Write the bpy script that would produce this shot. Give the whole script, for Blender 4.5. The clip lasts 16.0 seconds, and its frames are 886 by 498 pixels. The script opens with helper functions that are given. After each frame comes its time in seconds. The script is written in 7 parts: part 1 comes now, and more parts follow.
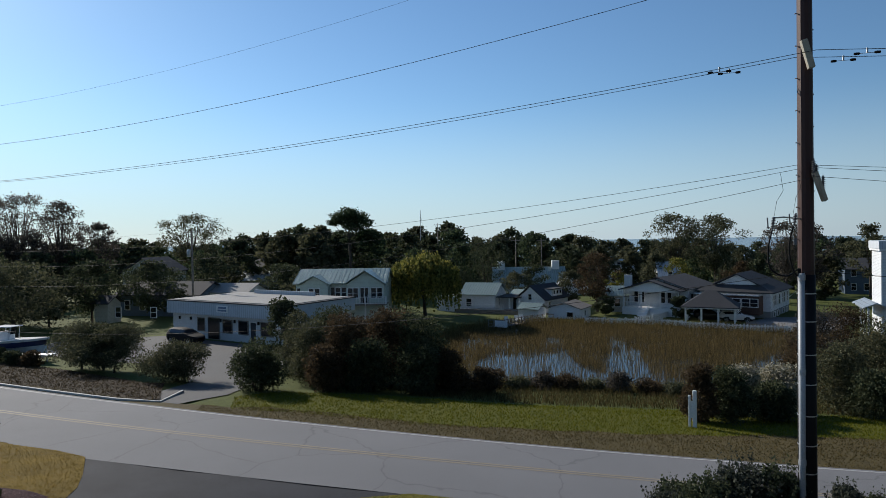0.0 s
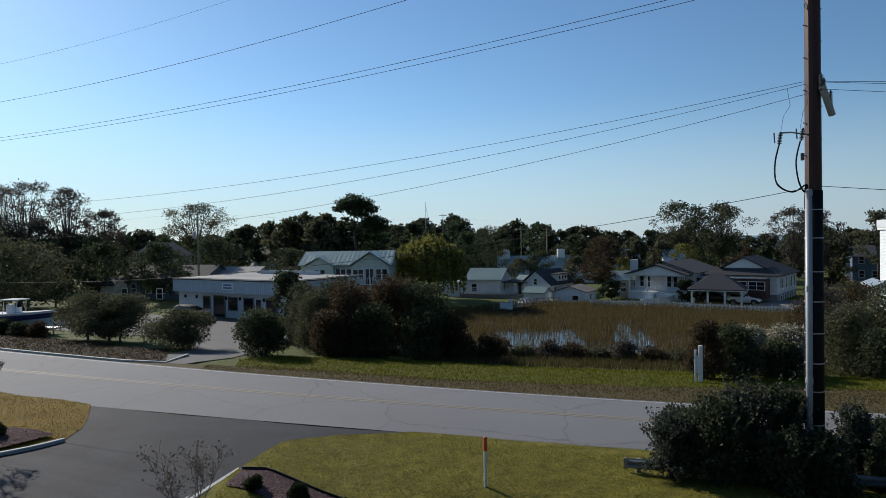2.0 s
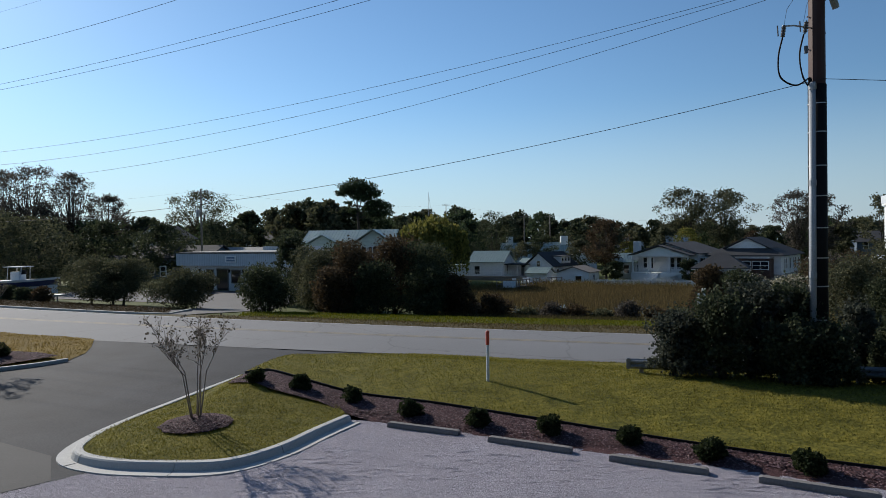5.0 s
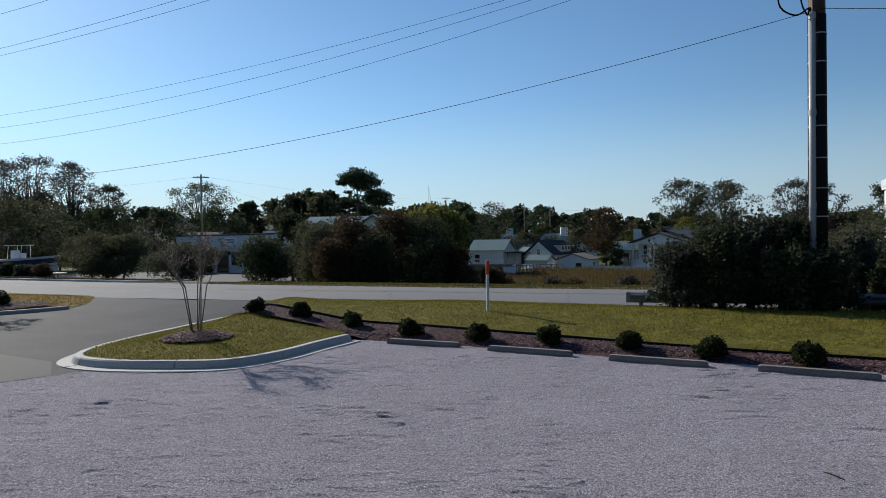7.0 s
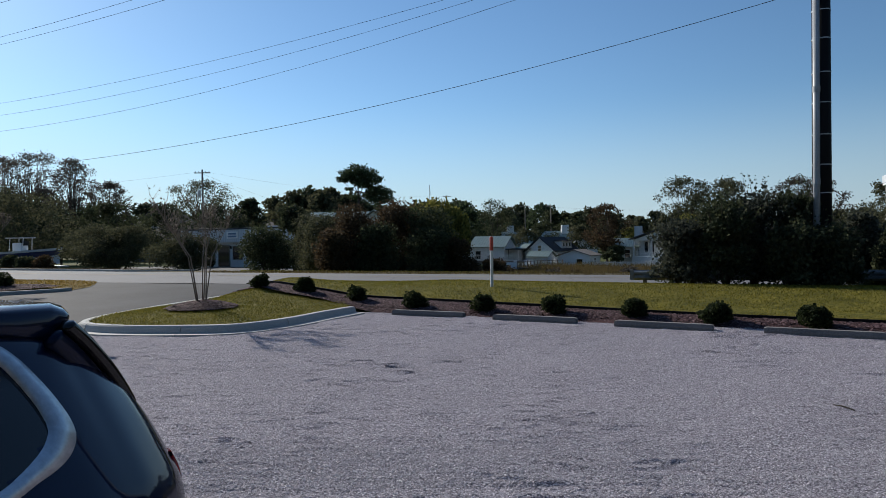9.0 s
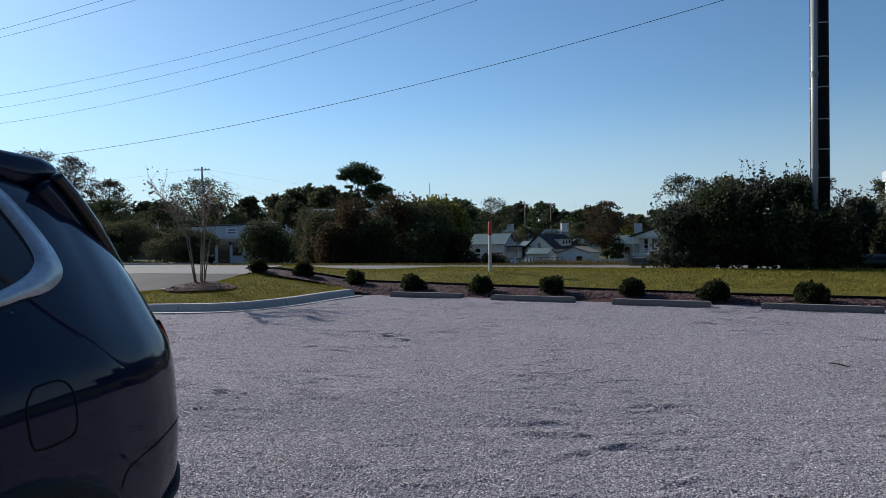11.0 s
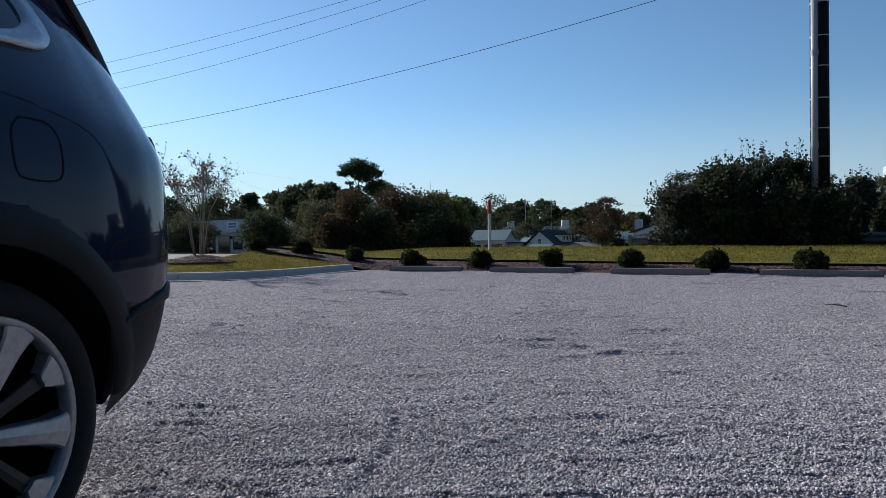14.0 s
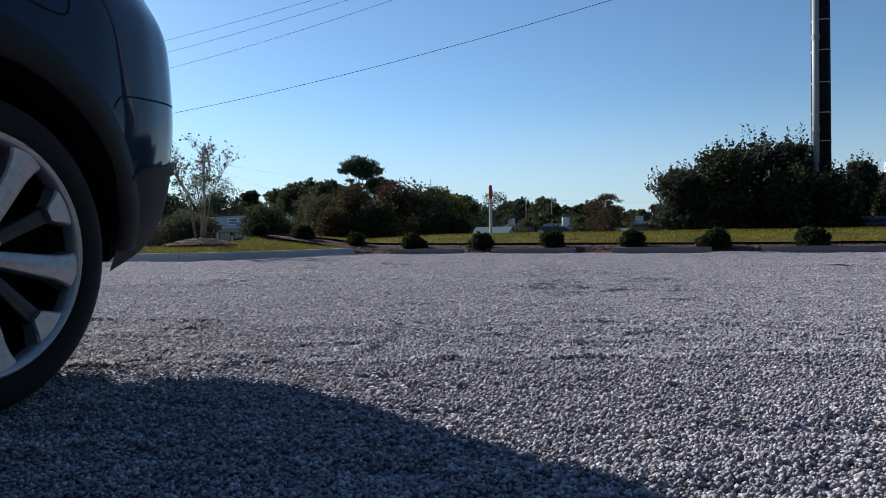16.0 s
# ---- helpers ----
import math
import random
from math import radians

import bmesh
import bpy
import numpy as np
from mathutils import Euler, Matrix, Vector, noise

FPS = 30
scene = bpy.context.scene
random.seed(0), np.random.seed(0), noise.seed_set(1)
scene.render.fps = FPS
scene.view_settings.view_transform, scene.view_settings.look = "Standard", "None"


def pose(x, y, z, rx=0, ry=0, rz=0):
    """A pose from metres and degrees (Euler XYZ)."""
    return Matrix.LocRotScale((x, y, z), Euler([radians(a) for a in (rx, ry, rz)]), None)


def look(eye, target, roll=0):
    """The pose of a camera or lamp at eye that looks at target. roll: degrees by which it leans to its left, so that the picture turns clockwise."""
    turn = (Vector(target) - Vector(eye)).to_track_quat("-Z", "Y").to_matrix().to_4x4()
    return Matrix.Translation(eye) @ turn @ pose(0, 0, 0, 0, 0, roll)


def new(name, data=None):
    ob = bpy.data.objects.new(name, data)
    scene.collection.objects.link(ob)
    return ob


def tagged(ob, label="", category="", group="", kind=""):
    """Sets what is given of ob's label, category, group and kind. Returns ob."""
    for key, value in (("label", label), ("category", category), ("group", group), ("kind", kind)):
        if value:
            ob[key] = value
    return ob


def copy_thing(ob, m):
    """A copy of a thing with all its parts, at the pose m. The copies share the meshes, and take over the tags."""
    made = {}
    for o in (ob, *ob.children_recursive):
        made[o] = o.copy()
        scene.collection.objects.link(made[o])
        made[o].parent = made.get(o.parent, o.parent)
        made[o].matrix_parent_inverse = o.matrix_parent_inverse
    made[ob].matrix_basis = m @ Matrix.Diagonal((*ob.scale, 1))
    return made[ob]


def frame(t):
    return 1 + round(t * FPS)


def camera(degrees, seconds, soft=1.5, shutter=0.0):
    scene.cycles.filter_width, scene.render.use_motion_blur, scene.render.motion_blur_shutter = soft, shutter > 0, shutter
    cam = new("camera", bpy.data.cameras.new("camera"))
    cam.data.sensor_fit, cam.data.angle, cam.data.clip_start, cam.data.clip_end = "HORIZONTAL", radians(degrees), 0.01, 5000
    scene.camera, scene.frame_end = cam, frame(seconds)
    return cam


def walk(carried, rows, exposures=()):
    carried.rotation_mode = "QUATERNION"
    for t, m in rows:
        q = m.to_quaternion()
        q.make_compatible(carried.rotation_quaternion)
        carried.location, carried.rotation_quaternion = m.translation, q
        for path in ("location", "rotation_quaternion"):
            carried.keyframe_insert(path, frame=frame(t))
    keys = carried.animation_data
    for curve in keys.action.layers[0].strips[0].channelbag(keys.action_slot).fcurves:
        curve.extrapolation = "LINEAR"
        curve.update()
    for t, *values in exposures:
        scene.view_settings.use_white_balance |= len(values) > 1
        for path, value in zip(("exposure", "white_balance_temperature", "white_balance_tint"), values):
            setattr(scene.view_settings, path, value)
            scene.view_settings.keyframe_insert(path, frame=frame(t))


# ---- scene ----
cam = camera(70, 16.0, soft=0.55)
PATH = [
    (0, (0.112, 0.094, 9.768), (0.234, 10.092, 9.618), -0.91),
    (0.5, (0.112, 0.112, 9.187), (0.222, 10.110, 9.031), -0.88),
    (1, (0.114, 0.128, 8.598), (0.202, 10.126, 8.442), -0.85),
    (1.5, (0.119, 0.139, 8.005), (0.177, 10.138, 7.845), -0.87),
    (2, (0.129, 0.143, 7.422), (0.164, 10.142, 7.256), -0.94),
    (2.5, (0.137, 0.142, 6.867), (0.159, 10.141, 6.697), -0.91),
    (3, (0.140, 0.137, 6.354), (0.148, 10.136, 6.184), -0.89),
    (3.5, (0.132, 0.130, 5.876), (0.136, 10.128, 5.707), -0.90),
    (4, (0.110, 0.122, 5.420), (0.103, 10.121, 5.252), -0.95),
    (6.5, (0.096, 0.071, 2.904), (0.076, 10.069, 2.744), -0.91),
    (7, (0.075, 0.057, 2.457), (0.059, 10.055, 2.294), -0.93),
    (7.5, (0.041, 0.051, 2.150), (0.022, 10.050, 1.987), -0.87),
    (8, (0.003, 0.050, 2.010), (-0.023, 10.049, 1.856), -0.87),
    (8.5, (-0.022, 0.042, 1.891), (-0.044, 10.041, 1.736), -0.86),
    (9, (-0.042, 0.031, 1.767), (-0.063, 10.030, 1.613), -0.87),
    (11.5, (0.012, 0.007, 1.245), (-0.010, 10.006, 1.091), -0.90),
    (12, (0.022, 0.011, 1.146), (-0.002, 10.010, 0.991), -0.85),
    (12.5, (0.022, 0.014, 1.048), (-0.003, 10.012, 0.890), -0.84),
    (13, (0.022, 0.016, 0.948), (-0.004, 10.014, 0.790), -0.86),
    (13.5, (0.020, 0.012, 0.847), (-0.012, 10.011, 0.686), -0.87),
    (14, (0.022, 0.001, 0.747), (-0.011, 10.000, 0.586), -0.85),
    (14.5, (0.017, -0.009, 0.655), (-0.017, 9.990, 0.492), -0.87),
    (15, (-0.007, -0.014, 0.555), (-0.047, 9.985, 0.393), -0.91),
    (15.5, (-0.011, -0.012, 0.454), (-0.049, 9.987, 0.287), -0.94),
    (16, (0.000, 0.000, 0.360), (-0.042, 9.998, 0.188), -0.98),
]
walk(cam, [(t, look(eye, aim, roll)) for t, eye, aim, roll in PATH], [(0, 0.0), (9, 0.0), (13, 0.08), (16, 0.15)])

# ---- world, sun, exposure ----
SUN = Vector((-0.69, 0.72, 0.525)).normalized()
world = bpy.data.worlds.new("sky")
world.use_nodes = True
scene.world = world
wn = world.node_tree
sky = wn.nodes.new("ShaderNodeTexSky")
sky.sky_type = "NISHITA"
sky.sun_disc = False
sky.sun_elevation = math.asin(SUN.z)
sky.sun_rotation = math.atan2(SUN.x, SUN.y)
sky.air_density, sky.dust_density, sky.ozone_density = 1.0, 0.22, 1.6
# clear autumn air: the blue of the zenith reaches far down, with a pale haze along the horizon
cool = wn.nodes.new("ShaderNodeMix")
cool.data_type, cool.blend_type = "RGBA", "MULTIPLY"
cool.inputs[0].default_value = 1.0
cool.inputs[7].default_value = (0.73, 0.96, 1.14, 1)
wn.links.new(sky.outputs["Color"], cool.inputs[6])
up = wn.nodes.new("ShaderNodeSeparateXYZ")
wn.links.new(wn.nodes.new("ShaderNodeTexCoord").outputs["Generated"], up.inputs[0])
low = wn.nodes.new("ShaderNodeMapRange")
for key, val in (("From Min", 0.0), ("From Max", 0.22), ("To Min", 0.70), ("To Max", 0.0)):
    low.inputs[key].default_value = val
low.interpolation_type = "SMOOTHSTEP"
wn.links.new(up.outputs[2], low.inputs["Value"])
haze = wn.nodes.new("ShaderNodeMix")
haze.data_type = "RGBA"
haze.inputs[7].default_value = (4.8, 6.05, 7.4, 1)
wn.links.new(low.outputs[0], haze.inputs[0])
wn.links.new(cool.outputs[2], haze.inputs[6])
# the sky is palest towards the sun and deepens on the side away from it
toward = wn.nodes.new("ShaderNodeVectorMath")
toward.operation = "DOT_PRODUCT"
wn.links.new(up.inputs[0].links[0].from_socket, toward.inputs[0])
toward.inputs[1].default_value = SUN
deep = wn.nodes.new("ShaderNodeMapRange")
deep.interpolation_type = "SMOOTHSTEP"
for key, val in (("From Min", -0.9), ("From Max", 0.72), ("To Min", 0.42), ("To Max", 1.0)):
    deep.inputs[key].default_value = val
wn.links.new(toward.outputs["Value"], deep.inputs["Value"])
shade = wn.nodes.new("ShaderNodeVectorMath")
shade.operation = "SCALE"
wn.links.new(haze.outputs[2], shade.inputs[0])
wn.links.new(deep.outputs[0], shade.inputs["Scale"])
wn.links.new(shade.outputs[0], wn.nodes["Background"].inputs["Color"])
wn.nodes["Background"].inputs["Strength"].default_value = 0.103
sun = new("sun", bpy.data.lights.new("sun", "SUN"))
sun.data.energy, sun.data.angle, sun.data.color = 5.0, radians(0.53), (1.0, 0.94, 0.85)
sun.matrix_world = look(SUN * 300, (0, 0, 0))


# ---- materials ----
def mat_base(name, rough=0.8, metal=0.0):
    m = bpy.data.materials.new(name)
    m.use_nodes = True
    n = m.node_tree
    b = n.nodes["Principled BSDF"]
    b.inputs["Roughness"].default_value = rough
    b.inputs["Metallic"].default_value = metal
    return m, n, b


def noise_node(n, co, scale, detail=4.0, rough=0.6):
    t = n.nodes.new("ShaderNodeTexNoise")
    t.inputs["Scale"].default_value = scale
    t.inputs["Detail"].default_value = detail
    t.inputs["Roughness"].default_value = rough
    n.links.new(co, t.inputs["Vector"])
    return t.outputs["Fac"]


def ramp(n, fac, stops):
    r = n.nodes.new("ShaderNodeValToRGB")
    e = r.color_ramp.elements
    while len(e) < len(stops):
        e.new(0.5)
    for el, (p, col) in zip(e, stops):
        el.position, el.color = p, (*col, 1)
    n.links.new(fac, r.inputs["Fac"])
    return r.outputs["Color"]


def mixed(n, fac, a, b, kind="MIX"):
    m = n.nodes.new("ShaderNodeMix")
    m.data_type, m.blend_type = "RGBA", kind
    for key, val in ((0, fac), (6, a), (7, b)):
        if isinstance(val, (int, float)):
            m.inputs[key].default_value = val
        elif isinstance(val, tuple):
            m.inputs[key].default_value = (*val, 1)
        else:
            n.links.new(val, m.inputs[key])
    return m.outputs[2]


def bumped(n, b, height, strength=0.3, distance=0.02):
    u = n.nodes.new("ShaderNodeBump")
    u.inputs["Strength"].default_value = strength
    u.inputs["Distance"].default_value = distance
    n.links.new(height, u.inputs["Height"])
    n.links.new(u.outputs["Normal"], b.inputs["Normal"])


def surface(name, dark, light, big=0.5, small=25.0, rough=0.85, metal=0.0, bump=0.3, depth=0.01, spread=0.35, warp=None):
    """Two scales of mottling between two colours, with fine relief."""
    m, n, b = mat_base(name, rough, metal)
    co = n.nodes.new("ShaderNodeTexCoord").outputs["Object"]
    if warp:
        mp = n.nodes.new("ShaderNodeMapping")
        mp.inputs["Scale"].default_value = warp
        n.links.new(co, mp.inputs["Vector"])
        co = mp.outputs["Vector"]
    f1, f2 = noise_node(n, co, big), noise_node(n, co, small)
    if rough >= 0.95:
        b.inputs["Specular IOR Level"].default_value = 0.15
    lo, hi = 0.5 - spread, 0.5 + spread
    c1 = ramp(n, f1, [(lo, dark), (hi, light)])
    c2 = ramp(n, f2, [(0.3, tuple(0.72 * v for v in dark)), (0.7, tuple(min(1, 1.12 * v) for v in light))])
    n.links.new(mixed(n, 0.5, c1, c2), b.inputs["Base Color"])
    bumped(n, b, f2, bump, depth)
    return m


def leaf_material(name, dark, light, gloss=0.8):
    m, n, b = mat_base(name, gloss)
    b.inputs["Specular IOR Level"].default_value = 0.12
    geo = n.nodes.new("ShaderNodeNewGeometry")
    col = ramp(n, geo.outputs["Random Per Island"], [(0.0, dark), (0.55, tuple((a + c) / 2 for a, c in zip(dark, light))), (1.0, light)])
    n.links.new(col, b.inputs["Base Color"])
    tr = n.nodes.new("ShaderNodeBsdfTranslucent")
    n.links.new(col, tr.inputs["Color"])
    mx = n.nodes.new("ShaderNodeMixShader")
    mx.inputs[0].default_value = 0.34
    n.links.new(b.outputs[0], mx.inputs[1])
    n.links.new(tr.outputs[0], mx.inputs[2])
    n.links.new(mx.outputs[0], n.nodes["Material Output"].inputs["Surface"])
    return m


def stripes(name, base, dark, axis, pitch, rough=0.5, metal=0.0, share=0.12, depth=0.02):
    """Boards or standing seams: a groove every pitch metres along one axis, with grain between them."""
    m, n, b = mat_base(name, rough, metal)
    co = n.nodes.new("ShaderNodeTexCoord").outputs["Object"]
    sep = n.nodes.new("ShaderNodeSeparateXYZ")
    n.links.new(co, sep.inputs[0])
    d = n.nodes.new("ShaderNodeMath")
    d.operation = "DIVIDE"
    n.links.new(sep.outputs[axis], d.inputs[0])
    d.inputs[1].default_value = pitch
    f = n.nodes.new("ShaderNodeMath")
    f.operation = "FRACT"
    n.links.new(d.outputs[0], f.inputs[0])
    g = n.nodes.new("ShaderNodeMath")
    g.operation = "GREATER_THAN"
    n.links.new(f.outputs[0], g.inputs[0])
    g.inputs[1].default_value = share
    grain = noise_node(n, co, 1.3)
    c = ramp(n, grain, [(0.25, tuple(0.82 * v for v in base)), (0.75, base)])
    n.links.new(mixed(n, g.outputs[0], dark, c), b.inputs["Base Color"])
    bumped(n, b, g.outputs[0], 0.5, depth)
    return m


GRASS = surface("lawn_grass", (0.048, 0.055, 0.010), (0.215, 0.180, 0.030), 1.7, 9, 0.95, bump=1.0, depth=0.05, spread=0.16)
FIELD = surface("far_grass", (0.035, 0.055, 0.012), (0.11, 0.12, 0.03), 0.10, 6, 0.95, bump=0.8, depth=0.05)
GRAVEL_BED = surface("gravel_fines", (0.321, 0.306, 0.335), (0.497, 0.475, 0.518), 0.6, 28, 0.95, bump=0.7, depth=0.014)
gn = GRAVEL_BED.node_tree
gb = gn.nodes["Principled BSDF"]
gco = gn.nodes.new("ShaderNodeTexCoord").outputs["Object"]
was = gb.inputs["Base Color"].links[0].from_socket
pebble = gn.nodes.new("ShaderNodeTexVoronoi")
pebble.inputs["Scale"].default_value = 84
gn.links.new(gco, pebble.inputs["Vector"])
tone = gn.nodes.new("ShaderNodeSeparateColor")
gn.links.new(pebble.outputs["Color"], tone.inputs[0])
grain = ramp(gn, tone.outputs[0], [(0.05, (0.50, 0.48, 0.49)), (0.45, (0.95, 0.93, 0.94)), (0.85, (1.25, 1.22, 1.22)), (0.97, (1.75, 1.72, 1.70))])
# shade between the pebbles and in the hollows is put into the colour
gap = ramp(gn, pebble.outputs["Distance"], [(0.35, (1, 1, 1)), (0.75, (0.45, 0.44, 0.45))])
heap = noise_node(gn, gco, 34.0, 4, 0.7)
heap_shade = ramp(gn, heap, [(0.34, (0.80, 0.79, 0.80)), (0.56, (1.08, 1.08, 1.08))])
was = mixed(gn, 1.0, mixed(gn, 1.0, mixed(gn, 1.0, was, grain, "MULTIPLY"), gap, "MULTIPLY"), heap_shade, "MULTIPLY")
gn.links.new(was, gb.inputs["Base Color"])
fine = gn.nodes.new("ShaderNodeBump")
fine.invert = True
fine.inputs["Strength"].default_value, fine.inputs["Distance"].default_value = 1.0, 0.008
gn.links.new(pebble.outputs["Distance"], fine.inputs["Height"])
rough_bump = gn.nodes.new("ShaderNodeBump")
rough_bump.inputs["Strength"].default_value, rough_bump.inputs["Distance"].default_value = 1.0, 0.010
gn.links.new(heap, rough_bump.inputs["Height"])
gn.links.new(rough_bump.outputs["Normal"], fine.inputs["Normal"])
gn.links.new(fine.outputs["Normal"], gb.inputs["Normal"])
ASPHALT = surface("old_asphalt", (0.114, 0.1135, 0.117), (0.182, 0.181, 0.185), 0.22, 40, 0.9, bump=0.25, depth=0.006)
an = ASPHALT.node_tree
ab = an.nodes["Principled BSDF"]
warp = an.nodes.new("ShaderNodeTexVoronoi")
warp.feature = "DISTANCE_TO_EDGE"
warp.inputs["Scale"].default_value = 0.16
aco = an.nodes.new("ShaderNodeTexCoord").outputs["Object"]
shift = an.nodes.new("ShaderNodeVectorMath")
wob = an.nodes.new("ShaderNodeTexNoise")
wob.inputs["Scale"].default_value = 0.8
wob.inputs["Detail"].default_value = 5
an.links.new(aco, wob.inputs["Vector"])
an.links.new(aco, shift.inputs[0])
an.links.new(wob.outputs["Color"], shift.inputs[1])
an.links.new(shift.outputs[0], warp.inputs["Vector"])
crack = ramp(an, warp.outputs["Distance"], [(0.002, (0.74, 0.73, 0.72)), (0.008, (1, 1, 1))])
was = ab.inputs["Base Color"].links[0].from_socket
an.links.new(mixed(an, 1.0, was, crack, "MULTIPLY"), ab.inputs["Base Color"])
DRIVE = surface("dark_asphalt", (0.0115, 0.012, 0.0145), (0.047, 0.0485, 0.056), 0.45, 22, 0.85, bump=0.4, depth=0.008, spread=0.22)
DRIVE.node_tree.nodes["Principled BSDF"].inputs["Specular IOR Level"].default_value = 0.15
CONCRETE = surface("concrete", (0.36, 0.35, 0.33), (0.52, 0.51, 0.48), 1.2, 40, 0.85, bump=0.2, depth=0.004)
MULCH = surface("mulch", (0.034, 0.017, 0.018), (0.13, 0.066, 0.066), 3.0, 45, 0.95, bump=1.0, depth=0.03)
BARE = surface("bare_soil", (0.06, 0.045, 0.03), (0.16, 0.12, 0.08), 0.8, 20, 0.95, bump=0.8, depth=0.02)
BARK = surface("bark", (0.035, 0.028, 0.022), (0.10, 0.085, 0.07), 3.0, 30, 0.95, bump=0.8, depth=0.02, warp=(1, 1, 0.2))
PALE_BARK = surface("pale_bark", (0.13, 0.10, 0.08), (0.30, 0.25, 0.20), 4.0, 40, 0.8, bump=0.3, depth=0.005, warp=(1, 1, 0.2))
POLE_STEEL = surface("weathered_steel", (0.028, 0.009, 0.006), (0.062, 0.021, 0.014), 2.0, 50, 0.6, 0.2, bump=0.1, depth=0.003)
BLACK_PLASTIC = surface("black_plastic", (0.006, 0.006, 0.007), (0.012, 0.012, 0.013), 4.0, 120, 0.7, bump=0.05, depth=0.001)
BLACK_PLASTIC.node_tree.nodes["Principled BSDF"].inputs["Specular IOR Level"].default_value = 0.15
GALV = surface("galvanised_steel", (0.30, 0.31, 0.32), (0.48, 0.49, 0.50), 2.0, 30, 0.45, 0.6, bump=0.05, depth=0.002)
PVC = surface("grey_conduit", (0.27, 0.285, 0.30), (0.40, 0.415, 0.43), 1.5, 30, 0.45, bump=0.05, depth=0.002)
WHITE = surface("white_paint", (0.66, 0.67, 0.67), (0.82, 0.82, 0.80), 0.8, 20, 0.6, bump=0.08, depth=0.004)
ORANGE = surface("orange_plastic", (0.50, 0.05, 0.02), (0.66, 0.08, 0.03), 3, 40, 0.45, bump=0.05, depth=0.002)
WIRE = surface("wire", (0.006, 0.006, 0.007), (0.015, 0.015, 0.016), 2, 30, 0.8, 0.0, bump=0.0)
GLASS_DARK = mat_base("window_glass", 0.06)[0]
GLASS_DARK.node_tree.nodes["Principled BSDF"].inputs["Base Color"].default_value = (0.012, 0.014, 0.017, 1)
TIMBER = surface("grey_timber", (0.12, 0.10, 0.085), (0.26, 0.23, 0.20), 1.5, 25, 0.9, bump=0.4, depth=0.006, warp=(0.3, 3, 3))
YELLOW = surface("worn_yellow_paint", (0.185, 0.165, 0.13), (0.27, 0.215, 0.14), 1.2, 12, 0.8, bump=0.1)
LINE_WHITE = surface("worn_white_paint", (0.26, 0.255, 0.25), (0.46, 0.45, 0.44), 1.2, 12, 0.8, bump=0.1)
MUD = surface("marsh_mud", (0.030, 0.024, 0.015), (0.075, 0.055, 0.030), 0.5, 8, 0.8, bump=0.5, depth=0.03)
SIDING = stripes("white_siding", (0.74, 0.76, 0.77), (0.40, 0.41, 0.42), 2, 0.18, 0.6)
SIDING_MINT = stripes("pale_mint_siding", (0.58, 0.66, 0.60), (0.36, 0.42, 0.38), 2, 0.18, 0.6)
SIDING_BLUE = stripes("blue_grey_siding", (0.10, 0.14, 0.19), (0.05, 0.07, 0.10), 2, 0.18, 0.6)
SIDING_CREAM = stripes("cream_siding", (0.60, 0.57, 0.48), (0.36, 0.34, 0.28), 2, 0.18, 0.6)
FASCIA = stripes("ribbed_pale_metal", (0.50, 0.55, 0.60), (0.30, 0.34, 0.38), 0, 0.30, 0.5, share=0.18)
ROOF_GREEN = stripes("pale_green_metal_roof", (0.29, 0.36, 0.315), (0.14, 0.18, 0.16), 0, 0.45, 0.42, 0.3)
ROOF_SILVER = stripes("silver_metal_roof", (0.42, 0.46, 0.48), (0.20, 0.22, 0.23), 0, 0.45, 0.4, 0.4)
ROOF_DARK = surface("dark_shingles", (0.018, 0.020, 0.024), (0.050, 0.052, 0.058), 0.6, 14, 0.9, bump=0.5, depth=0.02)
ROOF_FLAT = surface("pale_flat_roof", (0.17, 0.165, 0.155), (0.31, 0.30, 0.28), 0.3, 8, 0.8, bump=0.1)
LEAF_OAK = leaf_material("oak_leaves", (0.045, 0.052, 0.030), (0.135, 0.132, 0.072))
LEAF_DARK = leaf_material("dark_evergreen_leaves", (0.026, 0.036, 0.020), (0.088, 0.100, 0.052))
LEAF_PINE = leaf_material("pine_needles", (0.026, 0.042, 0.024), (0.090, 0.118, 0.055))
LEAF_RUST = leaf_material("rusty_leaves", (0.037, 0.030, 0.018), (0.118, 0.080, 0.045))
LEAF_WILLOW = leaf_material("willow_leaves", (0.068, 0.080, 0.020), (0.265, 0.240, 0.060))
LEAF_OLIVE = leaf_material("silvery_leaves", (0.027, 0.034, 0.026), (0.098, 0.106, 0.080))
LEAF_BLOOM = leaf_material("pale_seed_heads", (0.120, 0.120, 0.070), (0.500, 0.460, 0.360))
LEAF_BOX = leaf_material("box_leaves", (0.010, 0.017, 0.007), (0.050, 0.062, 0.024))
LEAF_BARE = leaf_material("thin_grey_brown_leaves", (0.039, 0.037, 0.032), (0.140, 0.120, 0.098))
REED = leaf_material("marsh_reeds", (0.045, 0.036, 0.017), (0.205, 0.150, 0.062))
BLADE = leaf_material("grass_blades", (0.058, 0.062, 0.010), (0.285, 0.245, 0.040))
FARBLADE = leaf_material("green_blades", (0.055, 0.078, 0.005), (0.19, 0.175, 0.013))


# ---- mesh helpers ----
def tag_mesh(name, verts, faces, material, smooth=False):
    me = bpy.data.meshes.new(name)
    me.from_pydata(verts, [], faces)
    me.update()
    me.materials.append(material)
    if smooth:
        me.polygons.foreach_set("use_smooth", [True] * len(me.polygons))
    return me


